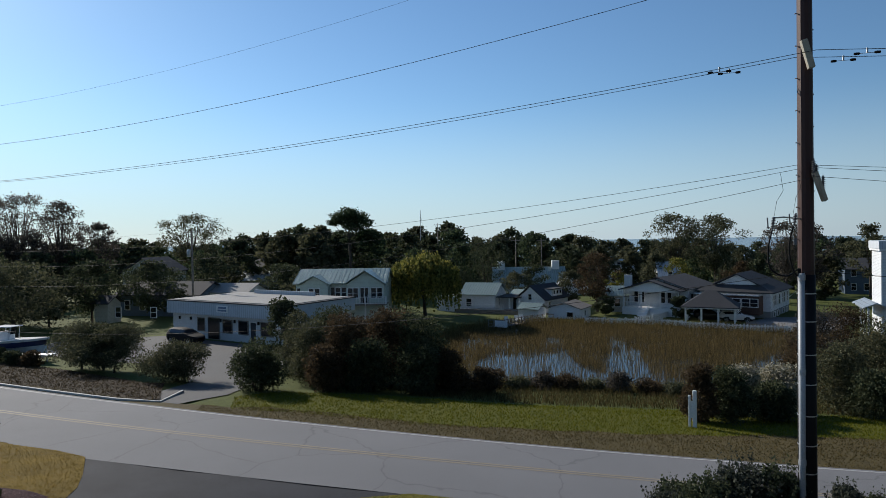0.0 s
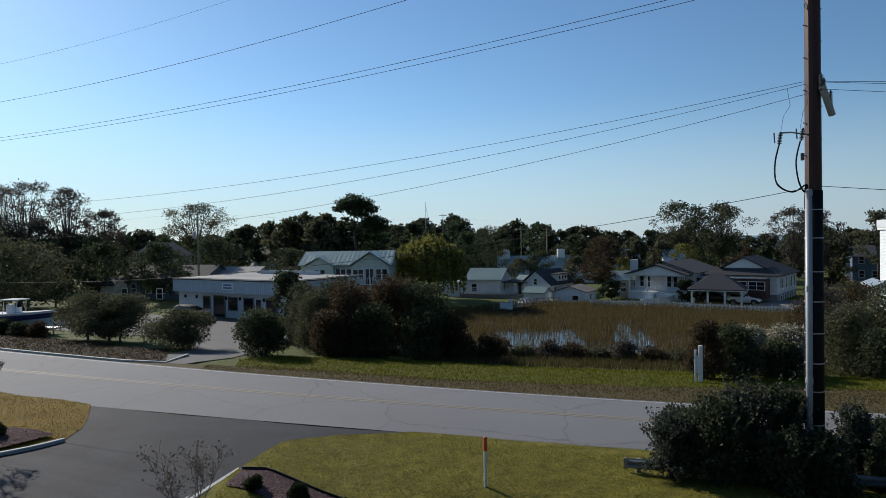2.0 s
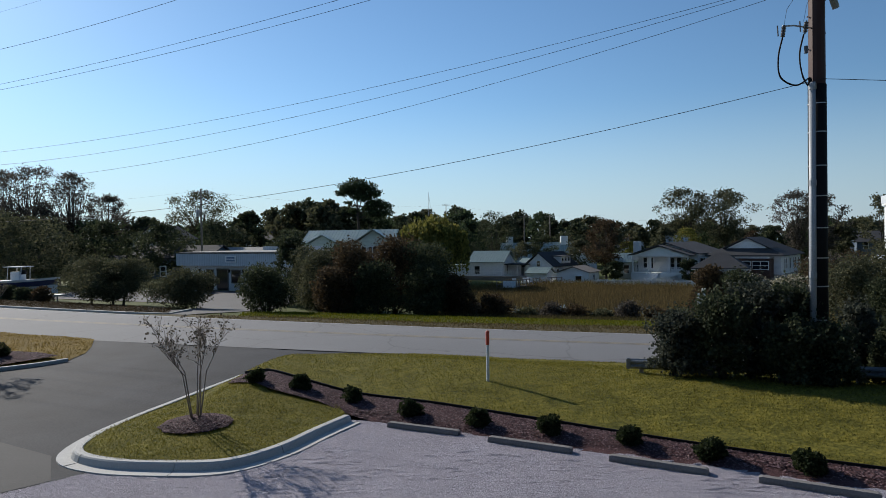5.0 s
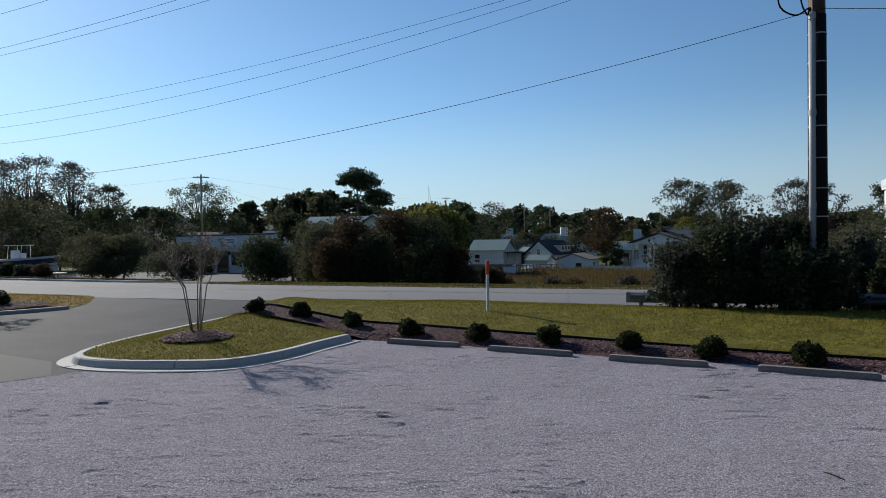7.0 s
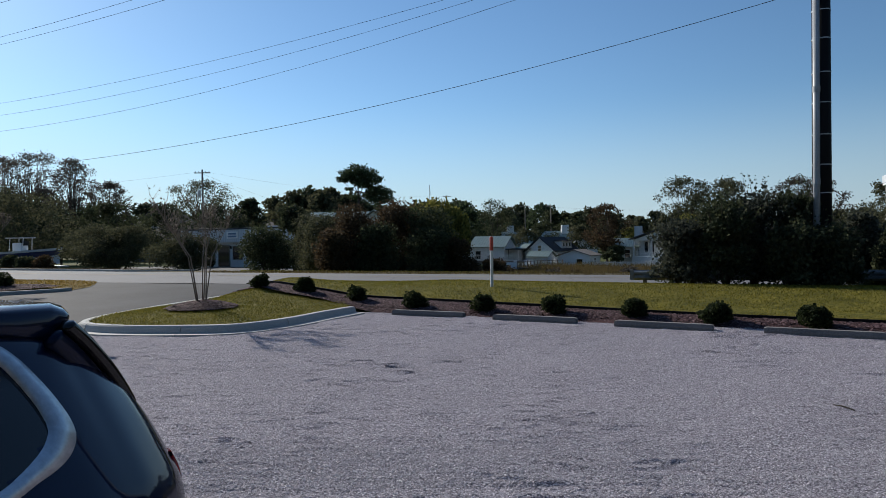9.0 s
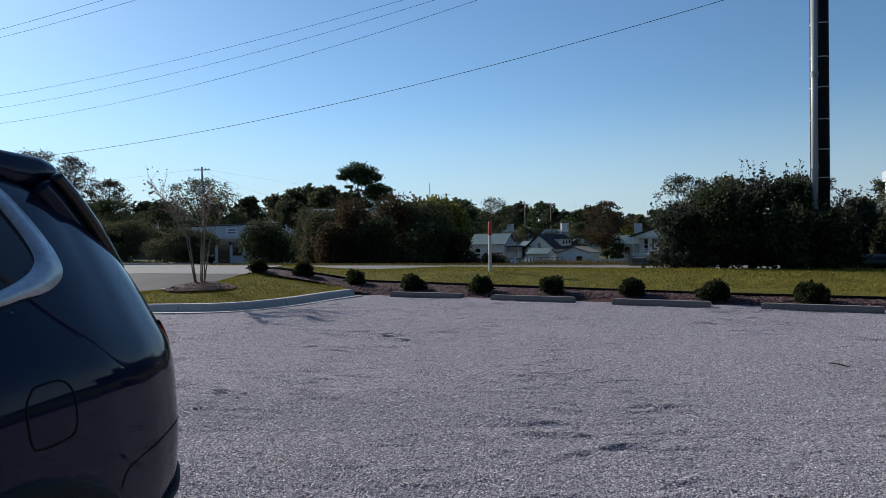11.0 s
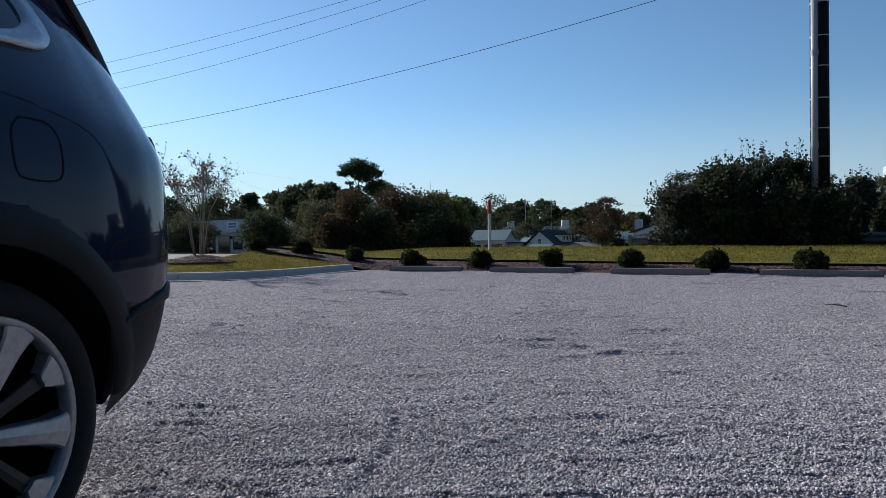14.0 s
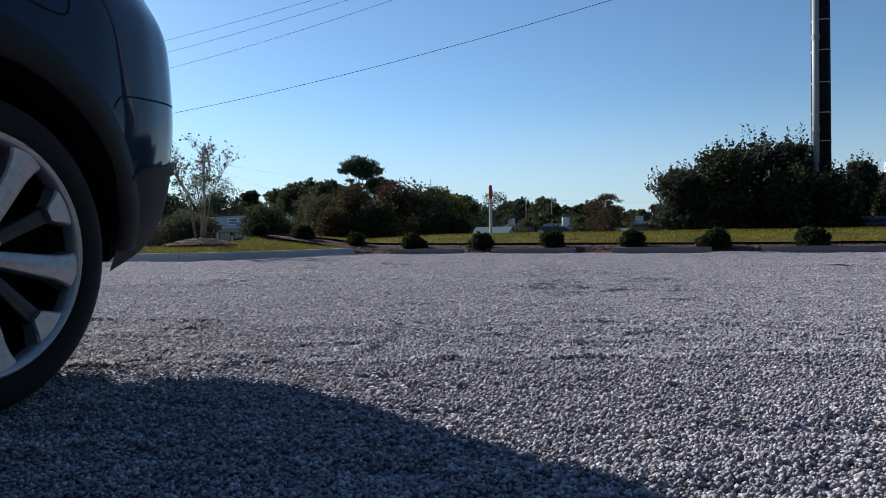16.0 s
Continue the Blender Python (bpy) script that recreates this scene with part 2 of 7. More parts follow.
def quick_mesh(name, verts, faces, material):
    """A mesh from numpy arrays: verts (n, 3), faces (m, k)."""
    me = bpy.data.meshes.new(name)
    m, k = faces.shape
    me.vertices.add(len(verts))
    me.vertices.foreach_set("co", np.asarray(verts, dtype=np.float32).ravel())
    me.loops.add(m * k)
    me.loops.foreach_set("vertex_index", faces.astype(np.int32).ravel())
    me.polygons.add(m)
    me.polygons.foreach_set("loop_start", np.arange(0, m * k, k, dtype=np.int32))
    me.update(calc_edges=True)
    me.validate()
    me.materials.append(material)
    return me


def part(name, bm, material, parent=None, label="", m=None, smooth=False):
    """Links a bmesh or mesh as one object under a thing or part."""
    if isinstance(bm, bmesh.types.BMesh):
        me = bpy.data.meshes.new(name)
        bm.to_mesh(me)
        bm.free()
        me.materials.append(material)
        if smooth:
            me.polygons.foreach_set("use_smooth", [True] * len(me.polygons))
    else:
        me = bm
    ob = new(name, me)
    if m is not None:
        ob.matrix_basis = m
    if parent is not None:
        ob.parent = parent
    if label:
        ob["label"] = label
    return ob


def thing(name, m, label, category, group="", kind=""):
    """An Empty at a thing's base."""
    ob = new(name)
    ob.matrix_basis = m
    return tagged(ob, label, category, group, kind)


def box(x0, x1, y0, y1, z0, z1, bevel=0.0, bm=None):
    bm = bm or bmesh.new()
    r = bmesh.ops.create_cube(bm, size=1, matrix=Matrix.Translation(((x0 + x1) / 2, (y0 + y1) / 2, (z0 + z1) / 2)) @ Matrix.Diagonal((x1 - x0, y1 - y0, z1 - z0, 1)))
    if bevel:
        bmesh.ops.bevel(bm, geom=list({e for v in r["verts"] for e in v.link_edges}), offset=bevel, segments=2, affect="EDGES")
    return bm


def tube(bm, pts, radii, sides=6):
    """A tapered tube through points."""
    rings = []
    pts = [Vector(p) for p in pts]
    for i, p in enumerate(pts):
        d = (pts[min(i + 1, len(pts) - 1)] - pts[max(i - 1, 0)]).normalized()
        a = d.orthogonal().normalized() if abs(d.z) < 0.95 else (Vector((1, 0, 0)) - d * d.x).normalized()
        b = d.cross(a)
        r = radii[i] if hasattr(radii, "__len__") else radii
        rings.append([bm.verts.new(p + a * (r * math.cos(k * 2 * math.pi / sides)) + b * (r * math.sin(k * 2 * math.pi / sides))) for k in range(sides)])
    for q, s in zip(rings, rings[1:]):
        # choose the offset that keeps the rings from twisting
        o = min(range(sides), key=lambda k: sum((q[j].co - s[(j + k) % sides].co).length for j in range(sides)))
        for j in range(sides):
            bm.faces.new((q[j], q[(j + 1) % sides], s[(j + 1 + o) % sides], s[(j + o) % sides]))
    bm.faces.new(rings[0][::-1])
    bm.faces.new(rings[-1])
    return bm


def lathe(bm, profile, m=None, sides=24):
    """Turns (radius, height) pairs round z."""
    rings = [[bm.verts.new((r * math.cos(k * 2 * math.pi / sides), r * math.sin(k * 2 * math.pi / sides), z)) for k in range(sides)] for r, z in profile]
    for q, s in zip(rings, rings[1:]):
        for j in range(sides):
            bm.faces.new((q[j], q[(j + 1) % sides], s[(j + 1) % sides], s[j]))
    if m is not None:
        bmesh.ops.transform(bm, matrix=m, verts=[v for r in rings for v in r])
    return bm


# ---- the lie of the land ----
def lerp(v, pairs):
    return float(np.interp(v, [p[0] for p in pairs], [p[1] for p in pairs]))


NEAR_EDGE = (-0.300, 23.85, 0.0014)
FAR_EDGE = (-0.375, 31.45, 0.0018)


def road_near(x):
    x = max(x, -60.0)
    return NEAR_EDGE[1] + NEAR_EDGE[0] * x + (NEAR_EDGE[2] * x * x if x < 0 else 0)


def road_far(x):
    x = max(x, -90.0)
    return FAR_EDGE[1] + FAR_EDGE[0] * x + FAR_EDGE[2] * x * x * (1 if x < 0 else 1.6)


MARSH = [(1.1, 55.5), (-1.1, 66.2), (0.0, 80.1), (6.4, 89.7), (13.9, 93.5), (21.9, 90.8), (33.1, 86.5), (45.9, 79.6), (66.2, 70.5), (74.8, 55.5), (61.9, 44.9), (42.7, 47.0), (32.0, 50.2), (19.2, 48.6), (10.7, 51.3)]


def inside(poly, x, y):
    hit = False
    for (x0, y0), (x1, y1) in zip(poly, poly[1:] + poly[:1]):
        if (y0 > y) != (y1 > y) and x < x0 + (y - y0) * (x1 - x0) / (y1 - y0):
            hit = not hit
    return hit


def border(poly, x, y):
    best = 1e9
    for (x0, y0), (x1, y1) in zip(poly, poly[1:] + poly[:1]):
        dx, dy = x1 - x0, y1 - y0
        t = min(1, max(0, ((x - x0) * dx + (y - y0) * dy) / (dx * dx + dy * dy)))
        best = min(best, math.hypot(x - x0 - t * dx, y - y0 - t * dy))
    return best


def land(x, y):
    """Height of the ground sheet."""
    v = y - road_far(min(max(x, -60), 60))
    z = lerp(v, [(-8.5, -0.10), (0, -0.02), (1.0, 0.02), (5, -0.22), (11, -0.75), (18, -0.95), (400, -1.0)])
    z += -1.65 * min(1, max(0, (x + 14) / 16)) * min(1, max(0, (v - 9) / 18))
    if -8 < x < 90 and 40 < y < 102:
        d = border(MARSH, x, y) * (1 if inside(MARSH, x, y) else -1)
        k = min(1, max(0, (d + 2.5) / 4.0))
        k = k * k * (3 - 2 * k)
        z = z * (1 - k) + (-2.88 + 0.05 * math.sin(x * 0.9 + math.sin(y * 0.7)) ) * k
    return z


def drape(name, poly, material, lift=0.02, step=2.0, label="", kind="structure", height=land):
    """A paved or planted patch that follows the land."""
    bm = bmesh.new()
    bm.faces.new([bm.verts.new((x, y, 0)) for x, y in poly])
    xs, ys = [p[0] for p in poly], [p[1] for p in poly]
    for axis, lo, hi in ((0, min(xs), max(xs)), (1, min(ys), max(ys))):
        k = lo + step
        while k < hi:
            bmesh.ops.bisect_plane(bm, geom=bm.verts[:] + bm.edges[:] + bm.faces[:], plane_co=(k, k, 0), plane_no=(1 - axis, axis, 0))
            k += step
    bmesh.ops.triangulate(bm, faces=bm.faces[:])
    for v in bm.verts:
        v.co.z = height(v.co.x, v.co.y) + lift
    bmesh.ops.recalc_face_normals(bm, faces=bm.faces[:])
    if bm.faces and sum(f.normal.z for f in bm.faces) < 0:
        bmesh.ops.reverse_faces(bm, faces=bm.faces[:])
    ob = part(name, bm, material, smooth=True)
    return tagged(ob, label, name.replace("_", " "), kind=kind)


def axis_steps(lo, hi, dense_lo, dense_hi, fine, coarse):
    out, k = [], lo
    while k < hi:
        out.append(k)
        k += fine if dense_lo <= k <= dense_hi else coarse
    return out + [hi]


gx = axis_steps(-1500, 1500, -110, 110, 2.0, 60.0)
gy = axis_steps(-300, 2500, -20, 160, 2.0, 60.0)
gv = [(x, y, land(x, y)) for y in gy for x in gx]
gf = [(j * len(gx) + i, j * len(gx) + i + 1, (j + 1) * len(gx) + i + 1, (j + 1) * len(gx) + i) for j in range(len(gy) - 1) for i in range(len(gx) - 1)]
ground = tagged(new("ground", tag_mesh("ground", gv, gf, FIELD, True)), "wide low grassy ground falling to a marsh", "ground", kind="structure")
import collections


# ---- road ----
def strip(name, xs, lo, hi, z, material, across=4):
    v, f = [], []
    for x in xs:
        a, b = lo(x), hi(x)
        for k in range(across + 1):
            y = a + (b - a) * k / across
            v.append((x, y, z(x, y)))
    w = across + 1
    for i in range(len(xs) - 1):
        for k in range(across):
            f.append((i * w + k, (i + 1) * w + k, (i + 1) * w + k + 1, i * w + k + 1))
    return tag_mesh(name, v, f, material, True)


def road_z(x, y):
    a, b = road_near(x), road_far(x)
    k = (y - a) / (b - a)
    return 0.03 + 0.10 * (1 - (2 * k - 1) ** 2)


def between(k):
    return lambda x: road_near(x) + (road_far(x) - road_near(x)) * k


RX = [-120 + 1.5 * i for i in range(131)]
road = tagged(new("road", strip("road", RX, road_near, road_far, road_z, ASPHALT, 12)), "two-lane road of pale worn asphalt", "road", kind="structure")
for off in (-0.016, 0.016):
    line = new("lane_marking", strip("lane_marking", RX, between(0.5 + off - 0.008), between(0.5 + off + 0.008), lambda x, y: road_z(x, y) + 0.006, YELLOW, 1))
    line.parent = road
    line["label"] = "faded double yellow centre line"
for k, EX in ((0.955, RX),):
    line = new("edge_marking", strip("edge_marking", EX, between(k), between(k + 0.016), lambda x, y: road_z(x, y) + 0.006, LINE_WHITE, 1))
    line.parent = road
    line["label"] = "worn white edge line"

# ---- car park, drive, lawns ----
flat = lambda x, y: 0.0
LOT = [(-10.3, 9.35), (-7.9, 11.29), (-6.84, 12.36), (-5.2, 12.1), (-4.1, 12.1), (-3.2, 13.0), (-2.4, 15.6), (-1.0, 15.7), (1.6, 14.3), (3.7, 13.2), (6.1, 12.0), (9.3, 10.3), (20, 4.3), (14, -14), (-16, -8)]
SCUFFS = collections.defaultdict(list)
scuff_rng = random.Random(17)
for k in range(4600):
    # short furrows and heaps kicked up by tyres and feet, mostly along the parking rows
    sx, sy = scuff_rng.uniform(-9, 10.5), 0.9 + 14.5 * scuff_rng.random() ** 1.3
    sa = scuff_rng.gauss(-0.12, 0.32)
    sl, sw = scuff_rng.uniform(0.05, 0.24), scuff_rng.uniform(0.019, 0.032)
    one = (sx, sy, math.cos(sa), math.sin(sa), sl, sw, scuff_rng.choice((1, 1, -1)) * sw * scuff_rng.uniform(0.22, 0.72))
    for i in range(int((sx - 0.75) // 0.5), int((sx + 0.75) // 0.5) + 1):
        for j in range(int((sy - 0.35) // 0.5), int((sy + 0.35) // 0.5) + 1):
            SCUFFS[i, j].append(one)


# thin ridges thrown up along the arcs of turning tyres: centre, radius, sector, height
TYRE_ARCS = [((2.0, 8.6), 3.5, (-0.45, 0.40), 0.014), ((2.0, 8.6), 3.75, (-0.5, 0.25), 0.010), ((-2.2, 2.4), 1.98, (-0.35, 0.40), 0.010), ((1.0, 1.2), 1.85, (1.95, 2.45), 0.012), ((4.5, 1.0), 3.2, (1.75, 2.35), 0.012)]


def arc_z(x, y):
    z = 0.0
    for (cx, cy), r, (a0, a1), h in TYRE_ARCS:
        d = math.hypot(x - cx, y - cy) - r
        if abs(d) < 0.09:
            a = math.atan2(y - cy, x - cx)
            if a0 < a < a1:
                z += h * (math.exp(-(d / 0.03) ** 2) - 0.7 * math.exp(-((d - 0.05) / 0.03) ** 2)) * min(1, 6 * (a - a0), 6 * (a1 - a))
    return z


def ridge_z(x, y):
    """Scuffed gravel: broad swells, raked furrows and drag marks."""
    z = 0.016 * noise.noise((x * 0.7, y * 0.9, 0)) + 0.007 * noise.noise((x * 1.3, y * 4.5, 2)) + 0.005 * noise.noise((x * 8, y * 13, 4))
    patch = max(0.15, 0.75 + 0.9 * noise.noise((x * 0.5, y * 0.6, 5)))
    pile, far = 0.0, lerp(y, [(2.5, 0.9), (5.0, 1.2), (12, 1.5)])
    for sx, sy, c, d, sl, sw, h in SCUFFS.get((int(x // 0.5), int(y // 0.5)), ()):
        u, v = (x - sx) * c + (y - sy) * d, (y - sy) * c - (x - sx) * d
        q = (u / sl) ** 2 + (v / sw) ** 2
        if q < 6:
            q = min(1.2, patch) * h * far * math.exp(-q)
            pile = q if abs(q) > abs(pile) else pile
    return z + pile + arc_z(x, y)


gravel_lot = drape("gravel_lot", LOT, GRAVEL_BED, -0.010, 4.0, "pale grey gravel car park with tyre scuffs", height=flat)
NX, NY = 378, 610
lx, ly = [-8.5 + 0.05 * i for i in range(NX)], [0.5 + 0.025 * j for j in range(NY)]
lv = [(x, y, ridge_z(x, y) if abs(x) < 0.78 * y + 0.75 else 0.0) for y in ly for x in lx]
lf = [(j * NX + i, j * NX + i + 1, (j + 1) * NX + i + 1, (j + 1) * NX + i) for j in range(NY - 1) for i in range(NX - 1) if abs(lx[i]) < 0.78 * ly[j] + 0.6 and inside(LOT, lx[i] + 0.025, ly[j] + 0.012)]
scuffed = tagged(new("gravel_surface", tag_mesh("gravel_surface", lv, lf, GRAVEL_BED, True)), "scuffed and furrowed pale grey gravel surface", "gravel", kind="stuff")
DRIVE_POLY = [(-24.5, 35.4), (-17.0, 30.6), (-16.0, 29.0), (-15.1, 26.9), (-14.3, 24.2), (-14.3, 23.5), (-15.7, 22.1), (-26, 14.5), (-14, 6.4), (-7.91, 11.29), (-6.84, 12.36), (-7.9, 13.4), (-7.8, 15.6), (-7.1, 17.7), (-6.5, 20.2), (-5.5, 21.8), (-3.8, 23.1), (-1.4, 24.15), (-0.3, 24.05), (-0.5, 24.5), (-24, 36)]
drive_z = lambda x, y: lerp(y + 0.35 * x, [(8, 0.0), (13, 0.004), (18, 0.03), (22, 0.052), (23.2, 0.030), (23.8, 0.024), (24.8, -0.06)])
drive = drape("driveway", DRIVE_POLY, DRIVE, 0.0, 2.0, "dark asphalt driveway apron joining the road", height=drive_z)
APRON = surface("stained_asphalt", (0.016, 0.0155, 0.016), (0.050, 0.047, 0.047), 0.5, 40, 0.9, bump=0.3, depth=0.006)
drape("drive_patch", [(-14, 6.4), (-7.95, 11.33), (-7.35, 11.9), (-8.2, 13.3), (-10.0, 14.3), (-13.5, 12.5), (-18, 9.5)], APRON, 0.006, 2.0, "dark stained asphalt where the drive meets the gravel", height=drive_z)


def bank(x):
    """Rise of the ground at the head of the planting bed."""
    return lerp(x, [(-6.7, 0.0), (-6.0, 0.20), (-5.2, 0.34), (-3.9, 0.22), (-2.4, 0.06), (0.0, 0.03), (3.0, 0.02), (5.0, 0.0)])


def lawn_z(x, y):
    d = y + 0.42 * x
    low = lerp(d, [(14, 0.06), (16.0, 0.11), (18.5, 0.22), (21.5, 0.20), (23.5, 0.06), (24.2, 0.03)])
    crest = lerp(d, [(16.0, 0.0), (17.0, 0.07), (18.2, 0.18), (19.8, 0.225), (21.3, 0.16), (23.5, 0.03), (24.2, 0.0)])
    return low + crest * min(1, max(0, (x + 4) / 4)) + bank(x) * lerp(d, [(14.2, 0.6), (16, 1), (19, 1), (21.5, 0.5), (23.5, 0.0)]) + 0.02 * noise.noise((x * 0.5, y * 0.5, 3))


LAWN = [(-6.3, 20.1), (-4.55, 18.9), (-2.9, 17.65), (-0.4, 16.6), (1.7, 15.3), (4.9, 13.3), (8.0, 11.6), (20, 5.5), (40, 0), (40, 13.6), (25, 17.2), (15, 19.6), (7.5, 21.7), (2.5, 23.2), (-1, 24.2), (-3.8, 23.2), (-5.5, 21.9)]
lawn = drape("lawn", LAWN, GRASS, 0.0, 1.0, "mown yellow-green lawn beside the car park", height=lawn_z)
LAWN_WEST = [(-14.2, 24.0), (-14.4, 25.5), (-15.0, 27.0), (-16.1, 29.2), (-18.0, 30.2), (-20.7, 31.2), (-24.5, 33.2), (-40, 42), (-46, 30), (-30, 18), (-19.5, 20.6), (-15.7, 22.9)]
west_z = lambda x, y: 0.058 + 0.085 * min(1, border(LAWN_WEST, x, y) / 1.2)
lawn_west = drape("lawn", LAWN_WEST, surface("golden_lawn", (0.085, 0.060, 0.010), (0.25, 0.160, 0.024), 0.55, 16, 0.95, bump=1.0, depth=0.05, spread=0.2), 0.0, 0.8, "yellow-green lawn across the driveway", height=west_z)
def brown(x):
    """Width of the dead grass beside the road."""
    return lerp(x, [(-14, 0.9), (-9, 2.4), (0, 2.0), (6.5, 2.9), (12, 3.8), (18.5, 5.4), (34, 6.0)]) + 0.25 * math.sin(x * 1.7)


VERGE = [(x, road_far(x) + brown(x) - 0.4) for x in (-12, -8, -4, 0, 4, 8, 12, 16, 20, 26, 32)] + [(32, 36), (22, 38.0), (15, 39.2), (4.6, 40.6), (-2.6, 42.0), (-10.4, 43.2), (-13, 41)]
SHOULDER = [(x, road_far(x) - 0.05) for x in range(-60, 36, 2)] + [(x, road_far(x) + brown(x)) for x in range(34, -62, -2)]
drape("shoulder", SHOULDER, surface("dead_grass_and_soil", (0.050, 0.042, 0.020), (0.125, 0.098, 0.045), 0.5, 12, 0.95, bump=0.8, depth=0.02), 0.045, 3.0, "strip of dead grass and soil beside the road")
verge = drape("lawn", VERGE, surface("green_verge", (0.045, 0.058, 0.005), (0.115, 0.108, 0.012), 0.35, 25, 0.95, bump=0.8, depth=0.03), 0.03, 1.5, "green mown verge across the road")


def blades(name, count, spot, height, width, material, label, lean=0.35):
    """Many single blades of grass in one mesh. spot() gives x, y, z or None."""
    v, f = [], []
    while len(f) < count:
        p = spot()
        if p is None:
            continue
        a = random.uniform(0, 6.283)
        h = height * random.uniform(0.55, 1.25)
        w = width * random.uniform(0.6, 1.3)
        dx, dy = math.cos(a) * w / 2, math.sin(a) * w / 2
        lx, ly = random.gauss(0, lean) * h, random.gauss(0, lean) * h
        n = len(v)
        v += [(p[0] - dx, p[1] - dy, p[2]), (p[0] + dx, p[1] + dy, p[2]), (p[0] + lx, p[1] + ly, p[2] + h)]
        f.append((n, n + 1, n + 2))
    return tagged(new(name, quick_mesh(name, np.array(v), np.array(f), material)), label, "grass", kind="stuff")


def in_poly(poly, z, x0=-1e9, x1=1e9):
    xs, ys = [p[0] for p in poly], [p[1] for p in poly]
    lo, hi = max(min(xs), x0), min(max(xs), x1)

    def spot():
        x, y = random.uniform(lo, hi), random.uniform(min(ys), max(ys))
        return (x, y, z(x, y)) if inside(poly, x, y) else None
    return spot


blades("grass", 110000, in_poly(LAWN, lawn_z, -7, 16), 0.042, 0.016, BLADE, "short lawn grass", 0.6)
blades("grass", 16000, in_poly(LAWN_WEST, west_z, -27), 0.055, 0.03, leaf_material("golden_blades", (0.095, 0.066, 0.009), (0.34, 0.215, 0.034)), "short yellowed lawn grass", 0.6)
blades("grass", 22000, in_poly(SHOULDER, lambda x, y: land(x, y) + 0.045, -14), 0.07, 0.05, leaf_material("dead_grass", (0.045, 0.038, 0.015), (0.17, 0.128, 0.05)), "dry brown grass beside the road", 0.7)
blades("grass", 30000, in_poly(VERGE, lambda x, y: land(x, y) + 0.03), 0.10, 0.05, FARBLADE, "short green verge grass", 0.6)

# ---- kerbs ----
def smooth_line(pts, per=6, closed=False):
    """Catmull-Rom through plan points."""
    p = [Vector((*q, 0)) for q in pts]
    out = []
    n = len(p)
    for i in range(n if closed else n - 1):
        a, b, c, d = (p[(i + k) % n] if closed else p[min(max(i + k, 0), n - 1)] for k in (-1, 0, 1, 2))
        for k in range(per):
            t = k / per
            out.append(0.5 * ((2 * b) + (c - a) * t + (2 * a - 5 * b + 4 * c - d) * t * t + (3 * b - a - 3 * c + d) * t ** 3))
    if not closed:
        out.append(p[-1])
    return out


def sweep(line, profile, closed=False):
    """Profile of (side, height) pairs along a plan line; side is to the left of travel."""
    bm = bmesh.new()
    rows, n = [], len(line)
    for i, p in enumerate(line):
        q = line[(i + 1) % n] if closed else line[min(i + 1, n - 1)]
        o = line[i - 1] if closed or i else line[0]
        d = (q - o).normalized()
        s = Vector((-d.y, d.x, 0))
        rows.append([bm.verts.new(p + s * a + Vector((0, 0, h))) for a, h in profile])
    for i in range(n if closed else n - 1):
        a, b = rows[i], rows[(i + 1) % n]
        for k in range(len(profile) - 1):
            bm.faces.new((a[k], b[k], b[k + 1], a[k + 1]))
    if not closed:
        bm.faces.new(rows[0])
        bm.faces.new(rows[-1][::-1])
    return bm


KERB = [(0.43, -0.03), (0.42, 0.020), (0.16, 0.012), (0.11, 0.13), (0.08, 0.155), (-0.06, 0.155), (-0.08, 0.13), (-0.08, -0.02)]
ISLAND = [(-6.45, 20.4), (-6.85, 18.9), (-7.25, 17.3), (-7.65, 15.6), (-7.8, 14.2), (-7.55, 13.2), (-6.6, 12.65), (-5.2, 12.45), (-4.2, 12.55), (-3.45, 13.35), (-2.9, 14.5), (-2.35, 15.55)]
ISLE_LINE = smooth_line(ISLAND, 6)
kerb = tagged(new("kerb"), "pale concrete kerb and gutter round the planted island", "kerb", kind="structure")
back = ISLE_LINE[::-1]
cuts = [0, 12, 24, 34, 44, 54, len(back) - 1]
for c0, c1 in zip(cuts, cuts[1:]):
    run = [p.copy() for p in back[c0:c1 + 1]]
    run[0] += (run[1] - run[0]).normalized() * 0.006
    run[-1] += (run[-2] - run[-1]).normalized() * 0.006
    part("kerb_section", sweep(run, KERB), CONCRETE, kerb)
WEST_KERB = [(-14.15, 23.85), (-14.75, 23.05), (-15.7, 22.25), (-17.6, 20.9), (-20.5, 18.9), (-25, 15.8)]
kerb_west = tagged(part("kerb", sweep(smooth_line(WEST_KERB[::-1], 6), KERB), CONCRETE), "pale concrete kerb of the far island", "kerb", kind="structure")
ISLE_POLY = [(p.x, p.y) for p in ISLE_LINE] + [(-2.9, 16.9), (-4.6, 17.9), (-6.1, 19.6)]


def isle_z(x, y):
    return 0.13 + 0.20 * max(0, 1 - math.hypot(x + 5.6, y - 14.6) / 2.4) + bank(x) * lerp(y, [(15.2, 0.0), (17.3, 1.0), (19.0, 1.0), (20.4, 0.4)]) + 0.01 * noise.noise((x, y, 8))


